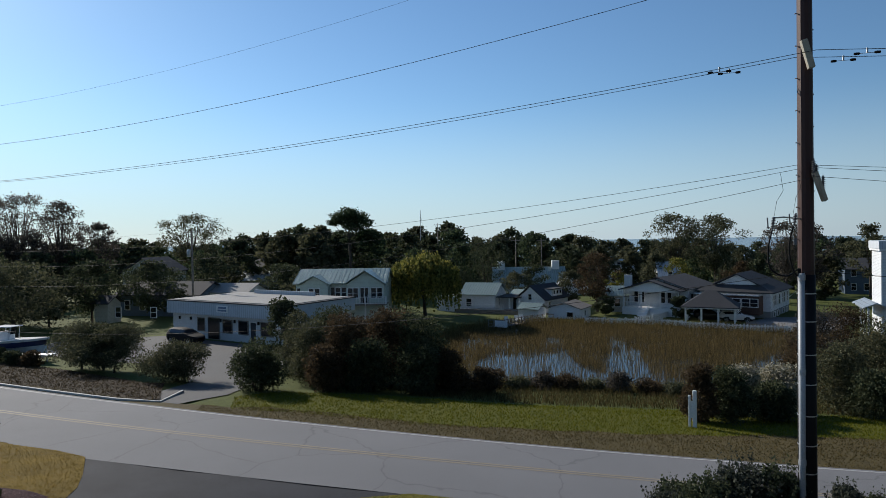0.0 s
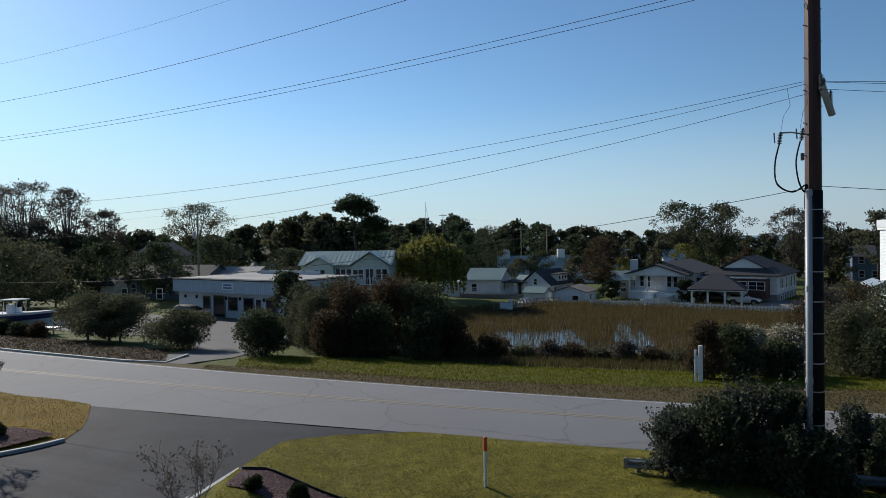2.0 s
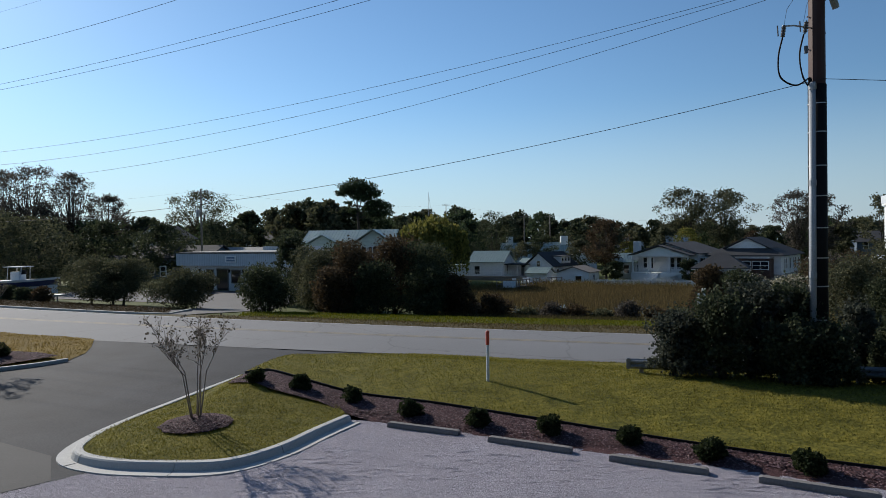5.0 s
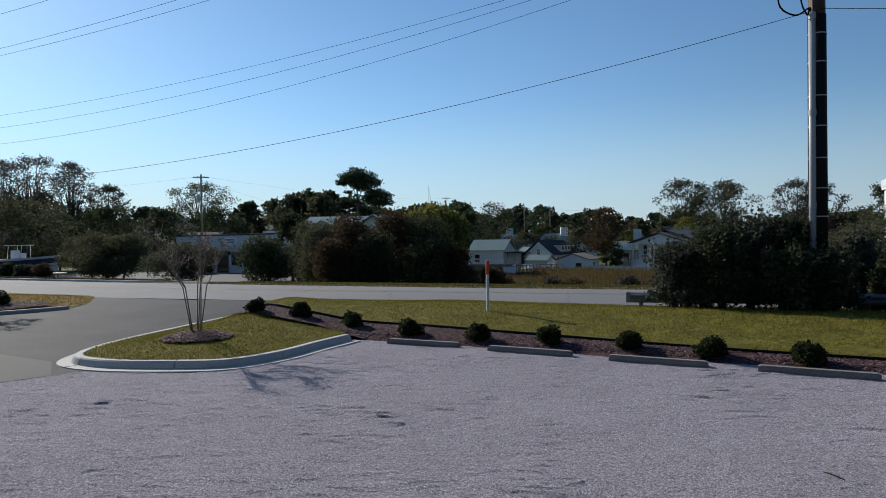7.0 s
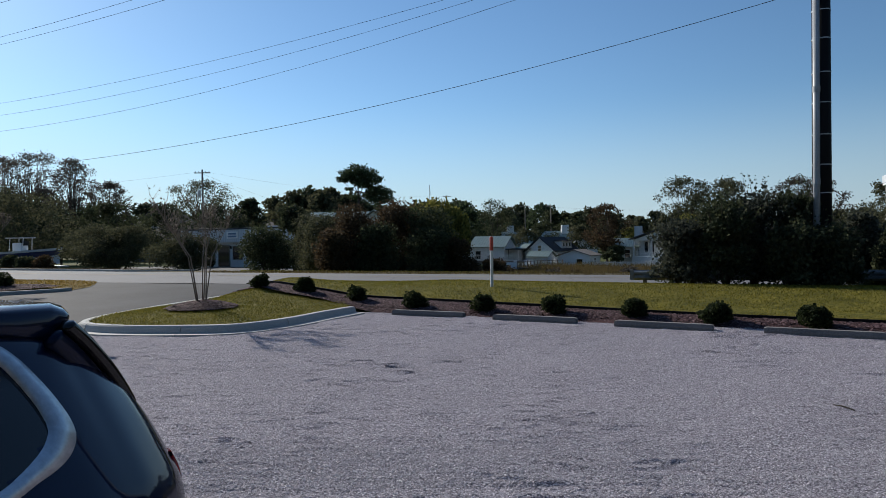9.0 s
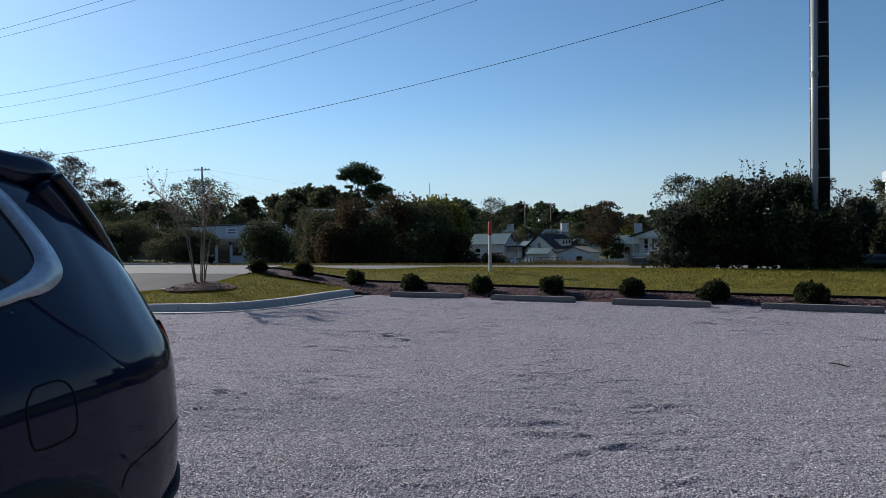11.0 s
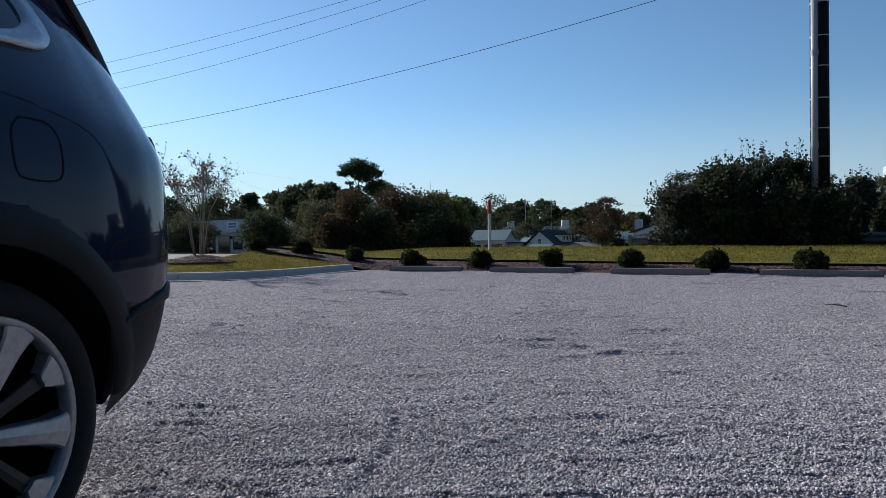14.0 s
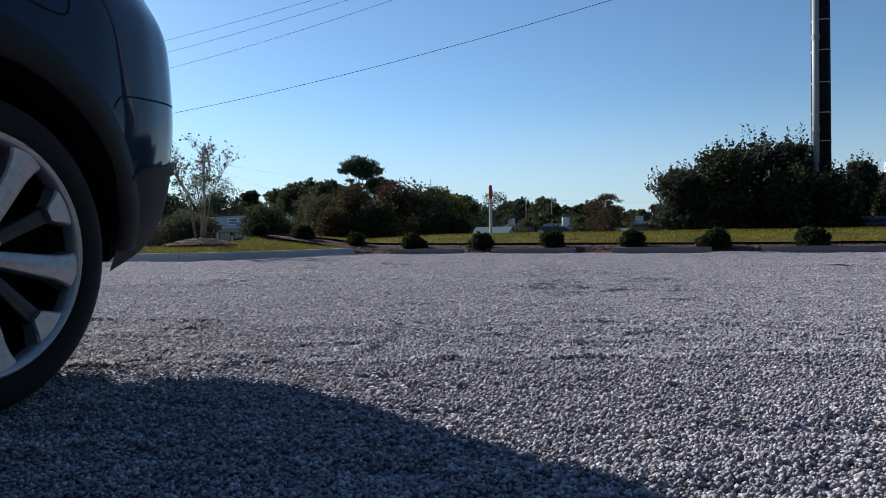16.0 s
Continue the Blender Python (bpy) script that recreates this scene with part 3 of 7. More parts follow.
isle = drape("lawn", ISLE_POLY, GRASS, 0.0, 0.5, "low grassy mound inside the kerbed island", height=isle_z)
blades("grass", 30000, in_poly(ISLE_POLY, isle_z), 0.038, 0.013, BLADE, "short grass on the island", 0.6)
BED = [(-6.2, 19.9), (-4.6, 18.75), (-2.95, 17.6), (-0.4, 16.5), (1.65, 15.25), (4.9, 13.2), (8.0, 11.5), (20, 5.4), (19.4, 4.2), (7.6, 10.5), (5.3, 11.75), (3.3, 12.75), (1.1, 13.95), (-1.2, 15.15), (-2.25, 15.75), (-3.2, 16.45), (-4.7, 17.15), (-6.3, 18.6)]


def bed_z(x, y):
    k = min(1, max(0, (x + 3.3) / 1.6))
    return bank(x) * lerp(y, [(15.4, 0.0), (17.2, 1.0), (19.0, 1.0), (20.6, 0.35)]) + 0.155 * (1 - k) + k * lerp(y + 0.49 * x, [(14.55, -0.06), (14.95, 0.06), (15.7, 0.11), (17, 0.13)])


bed = drape("mulch_bed", BED, MULCH, 0.03, 0.6, "planting bed covered with reddish-brown bark mulch", height=bed_z)


def chips(name, count, spot, size, material, label, category, flat_=0.4, sides=4):
    """Loose chips or stones: squashed eight-sided lumps in one mesh."""
    base = np.array([(1, 0, 0), (0, 1, 0), (-1, 0, 0), (0, -1, 0), (0, 0, 1), (0, 0, -1)], dtype=float)
    tri = np.array([(0, 1, 4), (1, 2, 4), (2, 3, 4), (3, 0, 4), (1, 0, 5), (2, 1, 5), (3, 2, 5), (0, 3, 5)])[:sides]
    rng = np.random.default_rng(count)
    pts = []
    while len(pts) < count:
        p = spot()
        if p:
            pts.append(p)
    pts = np.array(pts)
    s = size * rng.uniform(0.5, 1.35, (count, 1, 1)) * rng.uniform(0.65, 1.25, (count, 6, 3))
    b = base[None] * s
    b[:, :, 2] *= flat_ * rng.uniform(0.7, 1.5, (count, 1))
    a = rng.uniform(0, 6.283, count)
    c, d = np.cos(a)[:, None], np.sin(a)[:, None]
    tilt = rng.normal(0, 0.35, (count, 1))
    x, y, z = b[:, :, 0], b[:, :, 1], b[:, :, 2]
    x, z = x * np.cos(tilt) - z * np.sin(tilt), x * np.sin(tilt) + z * np.cos(tilt)
    v = np.stack([x * c - y * d, x * d + y * c, z], 2) + pts[:, None]
    f = tri[None] + (np.arange(count) * 6)[:, None, None]
    return tagged(new(name, quick_mesh(name, v.reshape(-1, 3), f.reshape(-1, 3), material)), label, category, kind="stuff")


def island_colours(name, stops, rough=0.9):
    m, n, b = mat_base(name, rough)
    b.inputs["Specular IOR Level"].default_value = 0.3
    geo = n.nodes.new("ShaderNodeNewGeometry")
    c = ramp(n, geo.outputs["Random Per Island"], stops)
    co = n.nodes.new("ShaderNodeTexCoord").outputs["Object"]
    g = ramp(n, noise_node(n, co, 160), [(0.3, (0.7, 0.7, 0.7)), (0.7, (1, 1, 1))])
    n.links.new(mixed(n, 1.0, c, g, "MULTIPLY"), b.inputs["Base Color"])
    return m


STONE = island_colours("gravel_stone", [(0.0, (0.18, 0.17, 0.187)), (0.3, (0.366, 0.347, 0.38)), (0.75, (0.517, 0.494, 0.54)), (0.92, (0.625, 0.602, 0.65)), (1.0, (0.88, 0.85, 0.89))])
CHIP = island_colours("bark_chip", [(0.0, (0.030, 0.016, 0.018)), (0.6, (0.105, 0.056, 0.060)), (1.0, (0.25, 0.16, 0.165))])
chips("mulch", 26000, in_poly(BED, lambda x, y: bed_z(x, y) + 0.034, -7, 14), 0.025, CHIP, "reddish-brown bark mulch", "mulch")


def stones(lo, hi, power):
    """Random spots on the gravel, fanning out and thinning away from the car's tail."""
    def spot():
        y = lo + (hi - lo) * random.random() ** power
        x = random.uniform(-0.74, 0.78) * (y + 0.35)
        return (x, y, ridge_z(x, y) + random.uniform(0.0, 0.008)) if inside(LOT, x, y) else None
    return spot


chips("gravel", 60000, stones(0.75, 2.6, 1.5), 0.0052, STONE, "loose pale crushed gravel", "gravel", 0.75, 8)
chips("gravel", 120000, stones(1.8, 5.5, 1.4), 0.0054, STONE, "loose pale crushed gravel", "gravel", 0.8)
chips("gravel", 100000, stones(4.5, 15.6, 1.15), 0.0070, STONE, "loose pale crushed gravel", "gravel", 0.7)


# a dark broken twig on the gravel
twig = thing("twig", Matrix.Translation((3.95, 6.36, 0.012)) @ Matrix.Rotation(1.9, 4, "Z"), "short dark broken twig lying on the gravel", "twig")
bm = bmesh.new()
tube(bm, [(-0.11, 0, 0.004), (-0.03, 0.012, 0.016), (0.05, -0.006, 0.012), (0.12, 0.01, 0.006)], [0.007, 0.008, 0.007, 0.004], 6)
part("stick", bm, BARK, twig, smooth=True)
bm = bmesh.new()
tube(bm, [(0.0, 0.004, 0.014), (0.03, 0.05, 0.02)], [0.004, 0.002], 5)
part("side_shoot", bm, BARK, twig)


# ---- wheel stops, marker post, guardrail ----
STOP_CONCRETE = surface("stained_concrete", (0.12, 0.108, 0.10), (0.23, 0.212, 0.20), 2.5, 40, 0.9, bump=0.3, depth=0.006)


def wheel_stop(x0, y0, x1, y1):
    w = thing("wheel_stop", Matrix.Translation(((x0 + x1) / 2, (y0 + y1) / 2, 0)) @ Matrix.Rotation(math.atan2(y1 - y0, x1 - x0), 4, "Z"), "weathered grey concrete wheel stop on the gravel", "wheel stop", "wheel stops")
    h = math.hypot(x1 - x0, y1 - y0) / 2
    bm = bmesh.new()
    prof = [(-0.085, -0.03), (-0.085, 0.05), (-0.06, 0.115), (0.06, 0.115), (0.085, 0.05), (0.085, -0.03)]
    rows = [[bm.verts.new((x, a, b * s)) for a, b in prof] for x, s in ((-h, 0.86), (-h + 0.05, 1), (0, 1), (h - 0.05, 1), (h, 0.86))]
    for p, q in zip(rows, rows[1:]):
        for k in range(6):
            bm.faces.new((p[k], p[(k + 1) % 6], q[(k + 1) % 6], q[k]))
    bm.faces.new(rows[0][::-1])
    bm.faces.new(rows[-1])
    bmesh.ops.recalc_face_normals(bm, faces=bm.faces[:])
    part("body", bm, STOP_CONCRETE, w)
    for k in (-0.6, 0.6):
        part("anchor_pin", lathe(bmesh.new(), [(0.001, 0.118), (0.014, 0.118), (0.014, 0.10)], Matrix.Translation((k * h, 0, 0)), 8), GALV, w)


for q in ((-1.27, 15.05, 0.38, 14.28), (1.02, 13.84, 2.66, 13.0), (3.32, 12.56, 4.92, 11.72), (5.66, 11.34, 7.26, 10.48), (8.0, 10.1, 9.6, 9.25)):
    wheel_stop(*q)

post = thing("marker_post", pose(1.28, 17.85, 0.19, 0, 0.3), "white utility marker post with an orange top", "marker post")
part("shaft", lathe(bmesh.new(), [(0.045, 0), (0.045, 1.25), (0.046, 1.26)], None, 14), WHITE, post, smooth=True)
part("cap", lathe(bmesh.new(), [(0.052, 1.24), (0.052, 1.60), (0.04, 1.63), (0.001, 1.64)], None, 14), ORANGE, post, "orange dome-topped sleeve", smooth=True)

rail = thing("guardrail", Matrix.Translation((5.62, 18.95, 0.20)) @ Matrix.Rotation(math.atan2(-0.28, 1), 4, "Z"), "dull grey steel guardrail on short posts", "guardrail")
bm = bmesh.new()
wave = [(0.0, 0.0), (-0.03, 0.03), (-0.08, 0.06), (-0.08, 0.10), (-0.02, 0.135), (-0.02, 0.165), (-0.08, 0.20), (-0.08, 0.24), (-0.03, 0.27), (0.0, 0.30)]
rows = [[bm.verts.new((x, a, 0.26 + b)) for a, b in wave] for x in [k * 1.0 for k in range(15)]]
for p, q in zip(rows, rows[1:]):
    for k in range(len(wave) - 1):
        bm.faces.new((p[k], q[k], q[k + 1], p[k + 1]))
rail_steel = surface("dull_rail_steel", (0.16, 0.17, 0.18), (0.30, 0.31, 0.32), 1.5, 20, 0.6, 0.5, bump=0.1)
beam = part("beam", bm, rail_steel, rail)
beam.modifiers.new("thick", "SOLIDIFY").thickness = 0.006
bm = box(-0.12, 0.0, -0.09, -0.0, 0.26, 0.58, 0.02)
part("end_cap", bm, rail_steel, rail)
for k in range(8):
    part("rail_post", box(0.25 + 1.9 * k, 0.37 + 1.9 * k, 0.0, 0.15, -0.3, 0.55, 0.008), TIMBER, rail)


# ---- plants ----
def leaves(spots, size, rng, lift=0.3):
    """Leaf clumps: bent two-triangle sprigs at the given points, (n, 3) with outward normals (n, 3)."""
    pts, nor = spots
    n = len(pts)
    d = nor + rng.normal(0, 0.9, (n, 3))
    d[:, 2] += lift * rng.uniform(-1, 1, n)
    d /= np.linalg.norm(d, axis=1)[:, None] + 1e-9
    s = np.cross(d, rng.normal(0, 1, (n, 3)))
    s /= np.linalg.norm(s, axis=1)[:, None] + 1e-9
    L = (size * rng.uniform(0.6, 1.5, n))[:, None]
    W = L * rng.uniform(0.28, 0.5, (n, 1))
    up = np.cross(s, d) * L * 0.15
    v = np.stack([pts - d * L * 0.5, pts + s * W + up, pts + d * L * 0.5, pts - s * W + up], 1)
    f = (np.arange(n) * 4)[:, None] + np.array([0, 1, 2, 3])[None]
    return v.reshape(-1, 3), f


def blob_points(blobs, count, rng, hollow=0.45):
    """Points in the shells of several ellipsoids (x, y, z, rx, ry, rz)."""
    b = np.array(blobs, dtype=float)
    w = b[:, 3] * b[:, 4] + b[:, 4] * b[:, 5] + b[:, 3] * b[:, 5]
    k = rng.choice(len(b), count, p=w / w.sum())
    d = rng.normal(0, 1, (count, 3))
    d /= np.linalg.norm(d, axis=1)[:, None]
    r = hollow + (1 - hollow) * rng.random(count) ** 0.6
    r *= 1 + np.abs(rng.normal(0, 0.13, count))
    r *= 1 + 0.16 * np.sin(5 * d[:, 0] + 3 * k) * np.cos(4 * d[:, 2] + k)
    return b[k, :3] + d * b[k, 3:] * r[:, None], d


def crown_blobs(rng, h0, h1, radius, count, clump=0.42, top=1.0):
    """Clumps that fill a crown between two heights."""
    out = []
    for i in range(count):
        t = (i + rng.random()) / count
        z = h0 + (h1 - h0) * t
        env = math.sin(math.pi * min(0.97, max(0.06, 0.10 + 0.86 * t ** top)))
        a = rng.uniform(0, 6.283)
        rad = radius * env * math.sqrt(rng.random())
        c = radius * clump * rng.uniform(0.65, 1.25)
        out.append((rad * math.cos(a), rad * math.sin(a), min(z, h1 - c * 0.6), c, c, c * rng.uniform(0.55, 0.85)))
    return out


def plant_mesh(blobs, count, size, rng, hollow, material):
    v, f = leaves(blob_points(blobs, count, rng, hollow), size, rng)
    return quick_mesh("crown", v, f, material)


def limbs(blobs, trunk_top, r0, rng, lean=0.0, base=-0.3, many=10):
    bm = bmesh.new()
    tx, ty = rng.normal(0, lean), rng.normal(0, lean)
    pts = [(0, 0, base), (0.02, 0.01, 0.35), (tx * 0.4, ty * 0.4, trunk_top * 0.55), (tx, ty, trunk_top)]
    tube(bm, pts, [r0 * 1.35, r0, r0 * 0.85, r0 * 0.7], 8)
    for k in rng.permutation(len(blobs))[:many]:
        x, y, z = blobs[k][:3]
        s = Vector((tx, ty, trunk_top * rng.uniform(0.75, 1.0)))
        e = Vector((x, y, max(z, trunk_top * 0.9)))
        m1 = s.lerp(e, 0.5) + Vector((rng.normal(0, 0.15), rng.normal(0, 0.15), rng.uniform(0, 0.3)))
        tube(bm, [s, m1, e], [r0 * 0.34, r0 * 0.18, r0 * 0.05], 5)
    return bm


MODELS = {}


def tree(x, y, height, radius, label, material, bark=None, seed=1, clear=0.3, count=2600, size=0.42, hollow=0.35, clumps=16, clump=0.40, r0=None, name="tree", turn=0.0, top=1.0, z=None, category="tree", many=10, model=None):
    """A trunk with limbs and a clumpy crown. Trees of one model share their meshes."""
    base = land(x, y) if z is None else z
    m = Matrix.Translation((x, y, base - 0.05)) @ Matrix.Rotation(turn, 4, "Z")
    rng = np.random.default_rng(seed)
    if model and model in MODELS:
        src, h, r = MODELS[model]
        ob = copy_thing(src, m)
        ob.scale = (radius / r, radius / r, height / h)
        return tagged(ob, label, category)
    ob = thing(name, m, label, category)
    blobs = crown_blobs(rng, height * clear, height, radius, clumps, clump, top)
    part("trunk", limbs(blobs, height * max(clear, 0.15) * 1.15, r0 or height * 0.022, rng, 0.12, many=many), bark or BARK, ob, smooth=True)
    new_crown = new("crown", plant_mesh(blobs, count, size, rng, hollow, material))
    new_crown.parent = ob
    if model:
        MODELS[model] = (ob, height, radius)
    return ob


def shrub(x, y, height, radius, label, material, seed=1, count=5000, size=0.16, clumps=14, hollow=0.5, z=None, name="shrub", category="shrub", squash=1.0, fine=1.0):
    base = land(x, y) if z is None else z
    rng = np.random.default_rng(seed)
    ob = thing(name, Matrix.Translation((x, y, base - 0.03)), label, category)
    blobs = [(0, 0, height * 0.40 * fine, radius * 0.68 * fine, radius * 0.68 * squash * fine, height * 0.42 * fine)]
    for i in range(clumps):
        a, t = rng.uniform(0, 6.283), rng.random()
        rr = radius * (0.62 + 0.5 * (1 - fine)) * math.sqrt(rng.random()) * (1.1 - 0.6 * t)
        c = radius * rng.uniform(0.28, 0.48) * fine
        zz = min(height * (0.15 + 0.8 * t), height - c * 0.55)
        blobs.append((rr * math.cos(a), rr * math.sin(a) * squash, max(zz, c * 0.5), c, c * squash, c * rng.uniform(0.6, 0.9)))
    bm = bmesh.new()
    for k in rng.permutation(len(blobs) - 1)[:7] + 1:
        e = Vector(blobs[k][:3])
        tube(bm, [(e.x * 0.1, e.y * 0.1, -0.1), e * 0.5 + Vector((0, 0, 0.1)), e], [0.02 + height * 0.012, height * 0.010, 0.008], 5)
    part("stem", bm, BARK, ob, smooth=True)
    new_crown = new("foliage", plant_mesh(blobs, count, size, rng, hollow, material))
    new_crown.parent = ob
    return ob


for i, (x, y) in enumerate(((-5.25, 17.8), (-3.88, 17.42), (-2.36, 16.75), (-0.80, 15.6), (0.8, 14.75), (2.38, 14.05), (3.92, 13.28), (5.25, 12.4), (6.72, 11.6), (8.4, 10.7))):
    tagged(shrub(x, y, 0.37, 0.35, "clipped round dark green box bush in mulch", LEAF_BOX, 40 + i, 2600, 0.055, 12, 0.6, z=bed_z(x, y) + 0.02, name="bush", category="bush"), group="bushes along the bed")
shrub(-16.9, 24.1, 0.62, 0.5, "round dark green bush on the far lawn", LEAF_BOX, 60, 1500, 0.08, 10, 0.6, z=0.14, name="bush", category="bush")

# mulch ring and the thin crape myrtle on the island
RING = [(-5.62 + 0.80 * math.cos(a * 0.3142) * (1 + 0.06 * math.sin(3 * a)), 14.5 + 0.74 * math.sin(a * 0.3142)) for a in range(20)]
ring_z = lambda x, y: isle_z(x, y) + 0.02 + 0.10 * max(0, 1 - (math.hypot(x + 5.62, y - 14.5) / 0.8) ** 2)
drape("mulch_ring", RING, MULCH, 0.0, 0.2, "low mound of bark mulch round a young tree", height=ring_z)
chips("mulch", 3500, in_poly(RING, lambda x, y: ring_z(x, y) + 0.01), 0.024, CHIP, "bark mulch round the young tree", "mulch")


def crape(x, y, z, height, seed, each=2):
    rng = np.random.default_rng(seed)
    ob = thing("young_tree", Matrix.Translation((x, y, z)), "thin multi-stemmed young tree with few brown leaves", "tree")
    bm = bmesh.new()
    tips = []
    for k in range(7):
        a = k * 0.9 + rng.uniform(-0.2, 0.2)
        sp = rng.uniform(0.55, 1.2) if k else 0.1
        top = Vector((math.cos(a) * sp, math.sin(a) * sp, height * rng.uniform(0.62, 0.8)))
        mid = Vector((math.cos(a) * (0.10 + sp * 0.22), math.sin(a) * (0.10 + sp * 0.22), height * 0.38))
        foot = Vector((math.cos(a) * 0.09, math.sin(a) * 0.09, -0.1))
        tube(bm, [foot, foot.lerp(mid, 0.5), mid, top], [0.017, 0.015, 0.012, 0.006], 6)
        for j in range(9):
            s = mid.lerp(top, rng.uniform(0.25, 1.0))
            e = s + Vector((rng.normal(0, 0.2), rng.normal(0, 0.2), rng.uniform(0.25, 0.6)))
            e.z = min(e.z, height)
            tube(bm, [s, s.lerp(e, 0.5) + Vector((rng.normal(0, 0.04), rng.normal(0, 0.04), 0.03)), e], [0.007, 0.005, 0.003], 4)
            tips.append((s, e))
            for q in range(3):
                s2 = s.lerp(e, rng.uniform(0.3, 0.9))
                e2 = s2 + Vector((rng.normal(0, 0.16), rng.normal(0, 0.16), rng.uniform(0.05, 0.3)))
                tube(bm, [s2, e2], [0.004, 0.002], 3)
                tips.append((s2, e2))
    part("trunk", bm, PALE_BARK, ob, smooth=True)
    pts = []
    for s, e in tips:
        for q in range(each):
            pts.append(s.lerp(e, rng.uniform(0.3, 1.05)) + Vector(rng.normal(0, 0.04, 3)))
    pts = np.array([tuple(p) for p in pts])
    v, f = leaves((pts, np.zeros_like(pts)), 0.055, rng)
    new_leaves = new("foliage", quick_mesh("foliage", v, f, LEAF_BARE))
    new_leaves.parent = ob
    return ob


crape(-5.62, 14.5, isle_z(-5.62, 14.5) + 0.08, 2.75, 5)
crape(-17.4, 23.5, 0.12, 4.2, 6, 9)
WEST_BED = [(-14.75, 24.25), (-16.05, 24.85), (-17.7, 25.3), (-20.5, 25.0), (-22.5, 22.5), (-21.0, 19.9), (-17.8, 21.6), (-15.8, 22.85)]
drape("mulch_bed", WEST_BED, MULCH, 0.10, 0.8, "bark mulch bed inside the far kerb", height=west_z)
chips("mulch", 5000, in_poly(WEST_BED, lambda x, y: west_z(x, y) + 0.105), 0.03, CHIP, "bark mulch inside the far kerb", "mulch")
# black edging between lawn and bed
edge_line = [Vector((x, y, bed_z(x, y - 0.3) + 0.02)) for x, y in [(p.x, p.y) for p in smooth_line(BED[:8], 5)]]
tagged(part("bed_edging", sweep(edge_line, [(0.015, -0.1), (0.015, 0.085), (-0.015, 0.085), (-0.015, -0.1)]), BLACK_PLASTIC), "thin black edging between lawn and mulch", "edging", kind="structure")


# ---- tall utility pole and its lines ----
PX, PY, PZ = 10.74, 18.1, 0.15
pole = thing("utility_pole", Matrix.Translation((PX, PY, PZ)), "tall rust-brown steel utility pole with a grey riser conduit", "utility pole")
part("shaft", lathe(bmesh.new(), [(0.235, -0.4), (0.225, 5.0), (0.205, 12.0), (0.185, 21.0), (0.001, 21.05)], None, 12), POLE_STEEL, pole)
bm = bmesh.new()
lathe(bm, [(0.232, -0.1), (0.252, -0.1), (0.234, 8.45), (0.214, 8.45)], None, 24)
part("cable_guard", bm, BLACK_PLASTIC, pole, "black plastic cable guard round the lower shaft", smooth=True)
for z in (0.9, 1.8, 2.75, 3.55, 4.4, 5.3, 6.15, 7.1, 7.9):
    part("band", lathe(bmesh.new(), [(0.245, z), (0.262 - z * 0.002, z), (0.262 - z * 0.002, z + 0.03), (0.245, z + 0.03)], None, 20), GALV, pole, "thin steel strap")
bm = bmesh.new()
tube(bm, [(-0.25, -0.16, -0.1), (-0.24, -0.16, 4.0), (-0.225, -0.15, 8.5)], 0.088, 12)
conduit = part("conduit", bm, PVC, pole, "pale grey riser conduit", smooth=True)
for z in (1.6, 3.0, 5.6, 8.3):
    part("coupling", lathe(bmesh.new(), [(0.089, z), (0.1, z), (0.1, z + 0.16), (0.089, z + 0.16)], Matrix.Translation((-0.25 + z * 0.0029, -0.16, 0)), 12), PVC, conduit)
for k in range(26):
    z = 9.0 + 0.46 * k
    s = -1 if k % 2 else 1
    bm = bmesh.new()
    tube(bm, [(s * 0.17, 0.02, z), (s * 0.25, 0.02, z)], 0.012, 6)
    tube(bm, [(s * 0.25, 0.02, z), (s * 0.262, 0.02, z)], 0.022, 6)
    part("step_bolt", bm, POLE_STEEL, pole)
for k in range(12):
    z = 1.3 + 0.62 * k
    part("cover_bolt", tube(bmesh.new(), [(0.23, 0.02, z), (0.268, 0.02, z)], 0.014, 6), BLACK_PLASTIC, pole)
ARM = surface("weathered_fibreglass_arm", (0.26, 0.24, 0.19), (0.42, 0.39, 0.31), 2.0, 30, 0.7, bump=0.1)
PORCELAIN = surface("grey_polymer", (0.05, 0.05, 0.055), (0.11, 0.11, 0.12), 4, 40, 0.4, bump=0.02)


def insulator(parent, m, length=0.34, sheds=6, name="insulator"):
    prof = [(0.001, 0.0), (0.022, 0.0)]
    for k in range(sheds):
        z = 0.03 + (length - 0.06) * k / sheds
        prof += [(0.022, z), (0.062, z + 0.012), (0.060, z + 0.022), (0.024, z + 0.034)]
    prof += [(0.022, length), (0.001, length)]
    return part(name, lathe(bmesh.new(), prof, m, 12), PORCELAIN, parent, "ribbed grey insulator", smooth=True)


def plank(p, q, w=0.07):
    """A squared arm between two points of the pole."""
    p, q = Vector(p), Vector(q)
    d = q - p
    m = Matrix.Translation(p) @ d.to_track_quat("Z", "Y").to_matrix().to_4x4()
    return part("crossarm", box(-w, w, -w, w, 0, d.length, 0.012), ARM, pole, "pale weathered slanting arm", m)


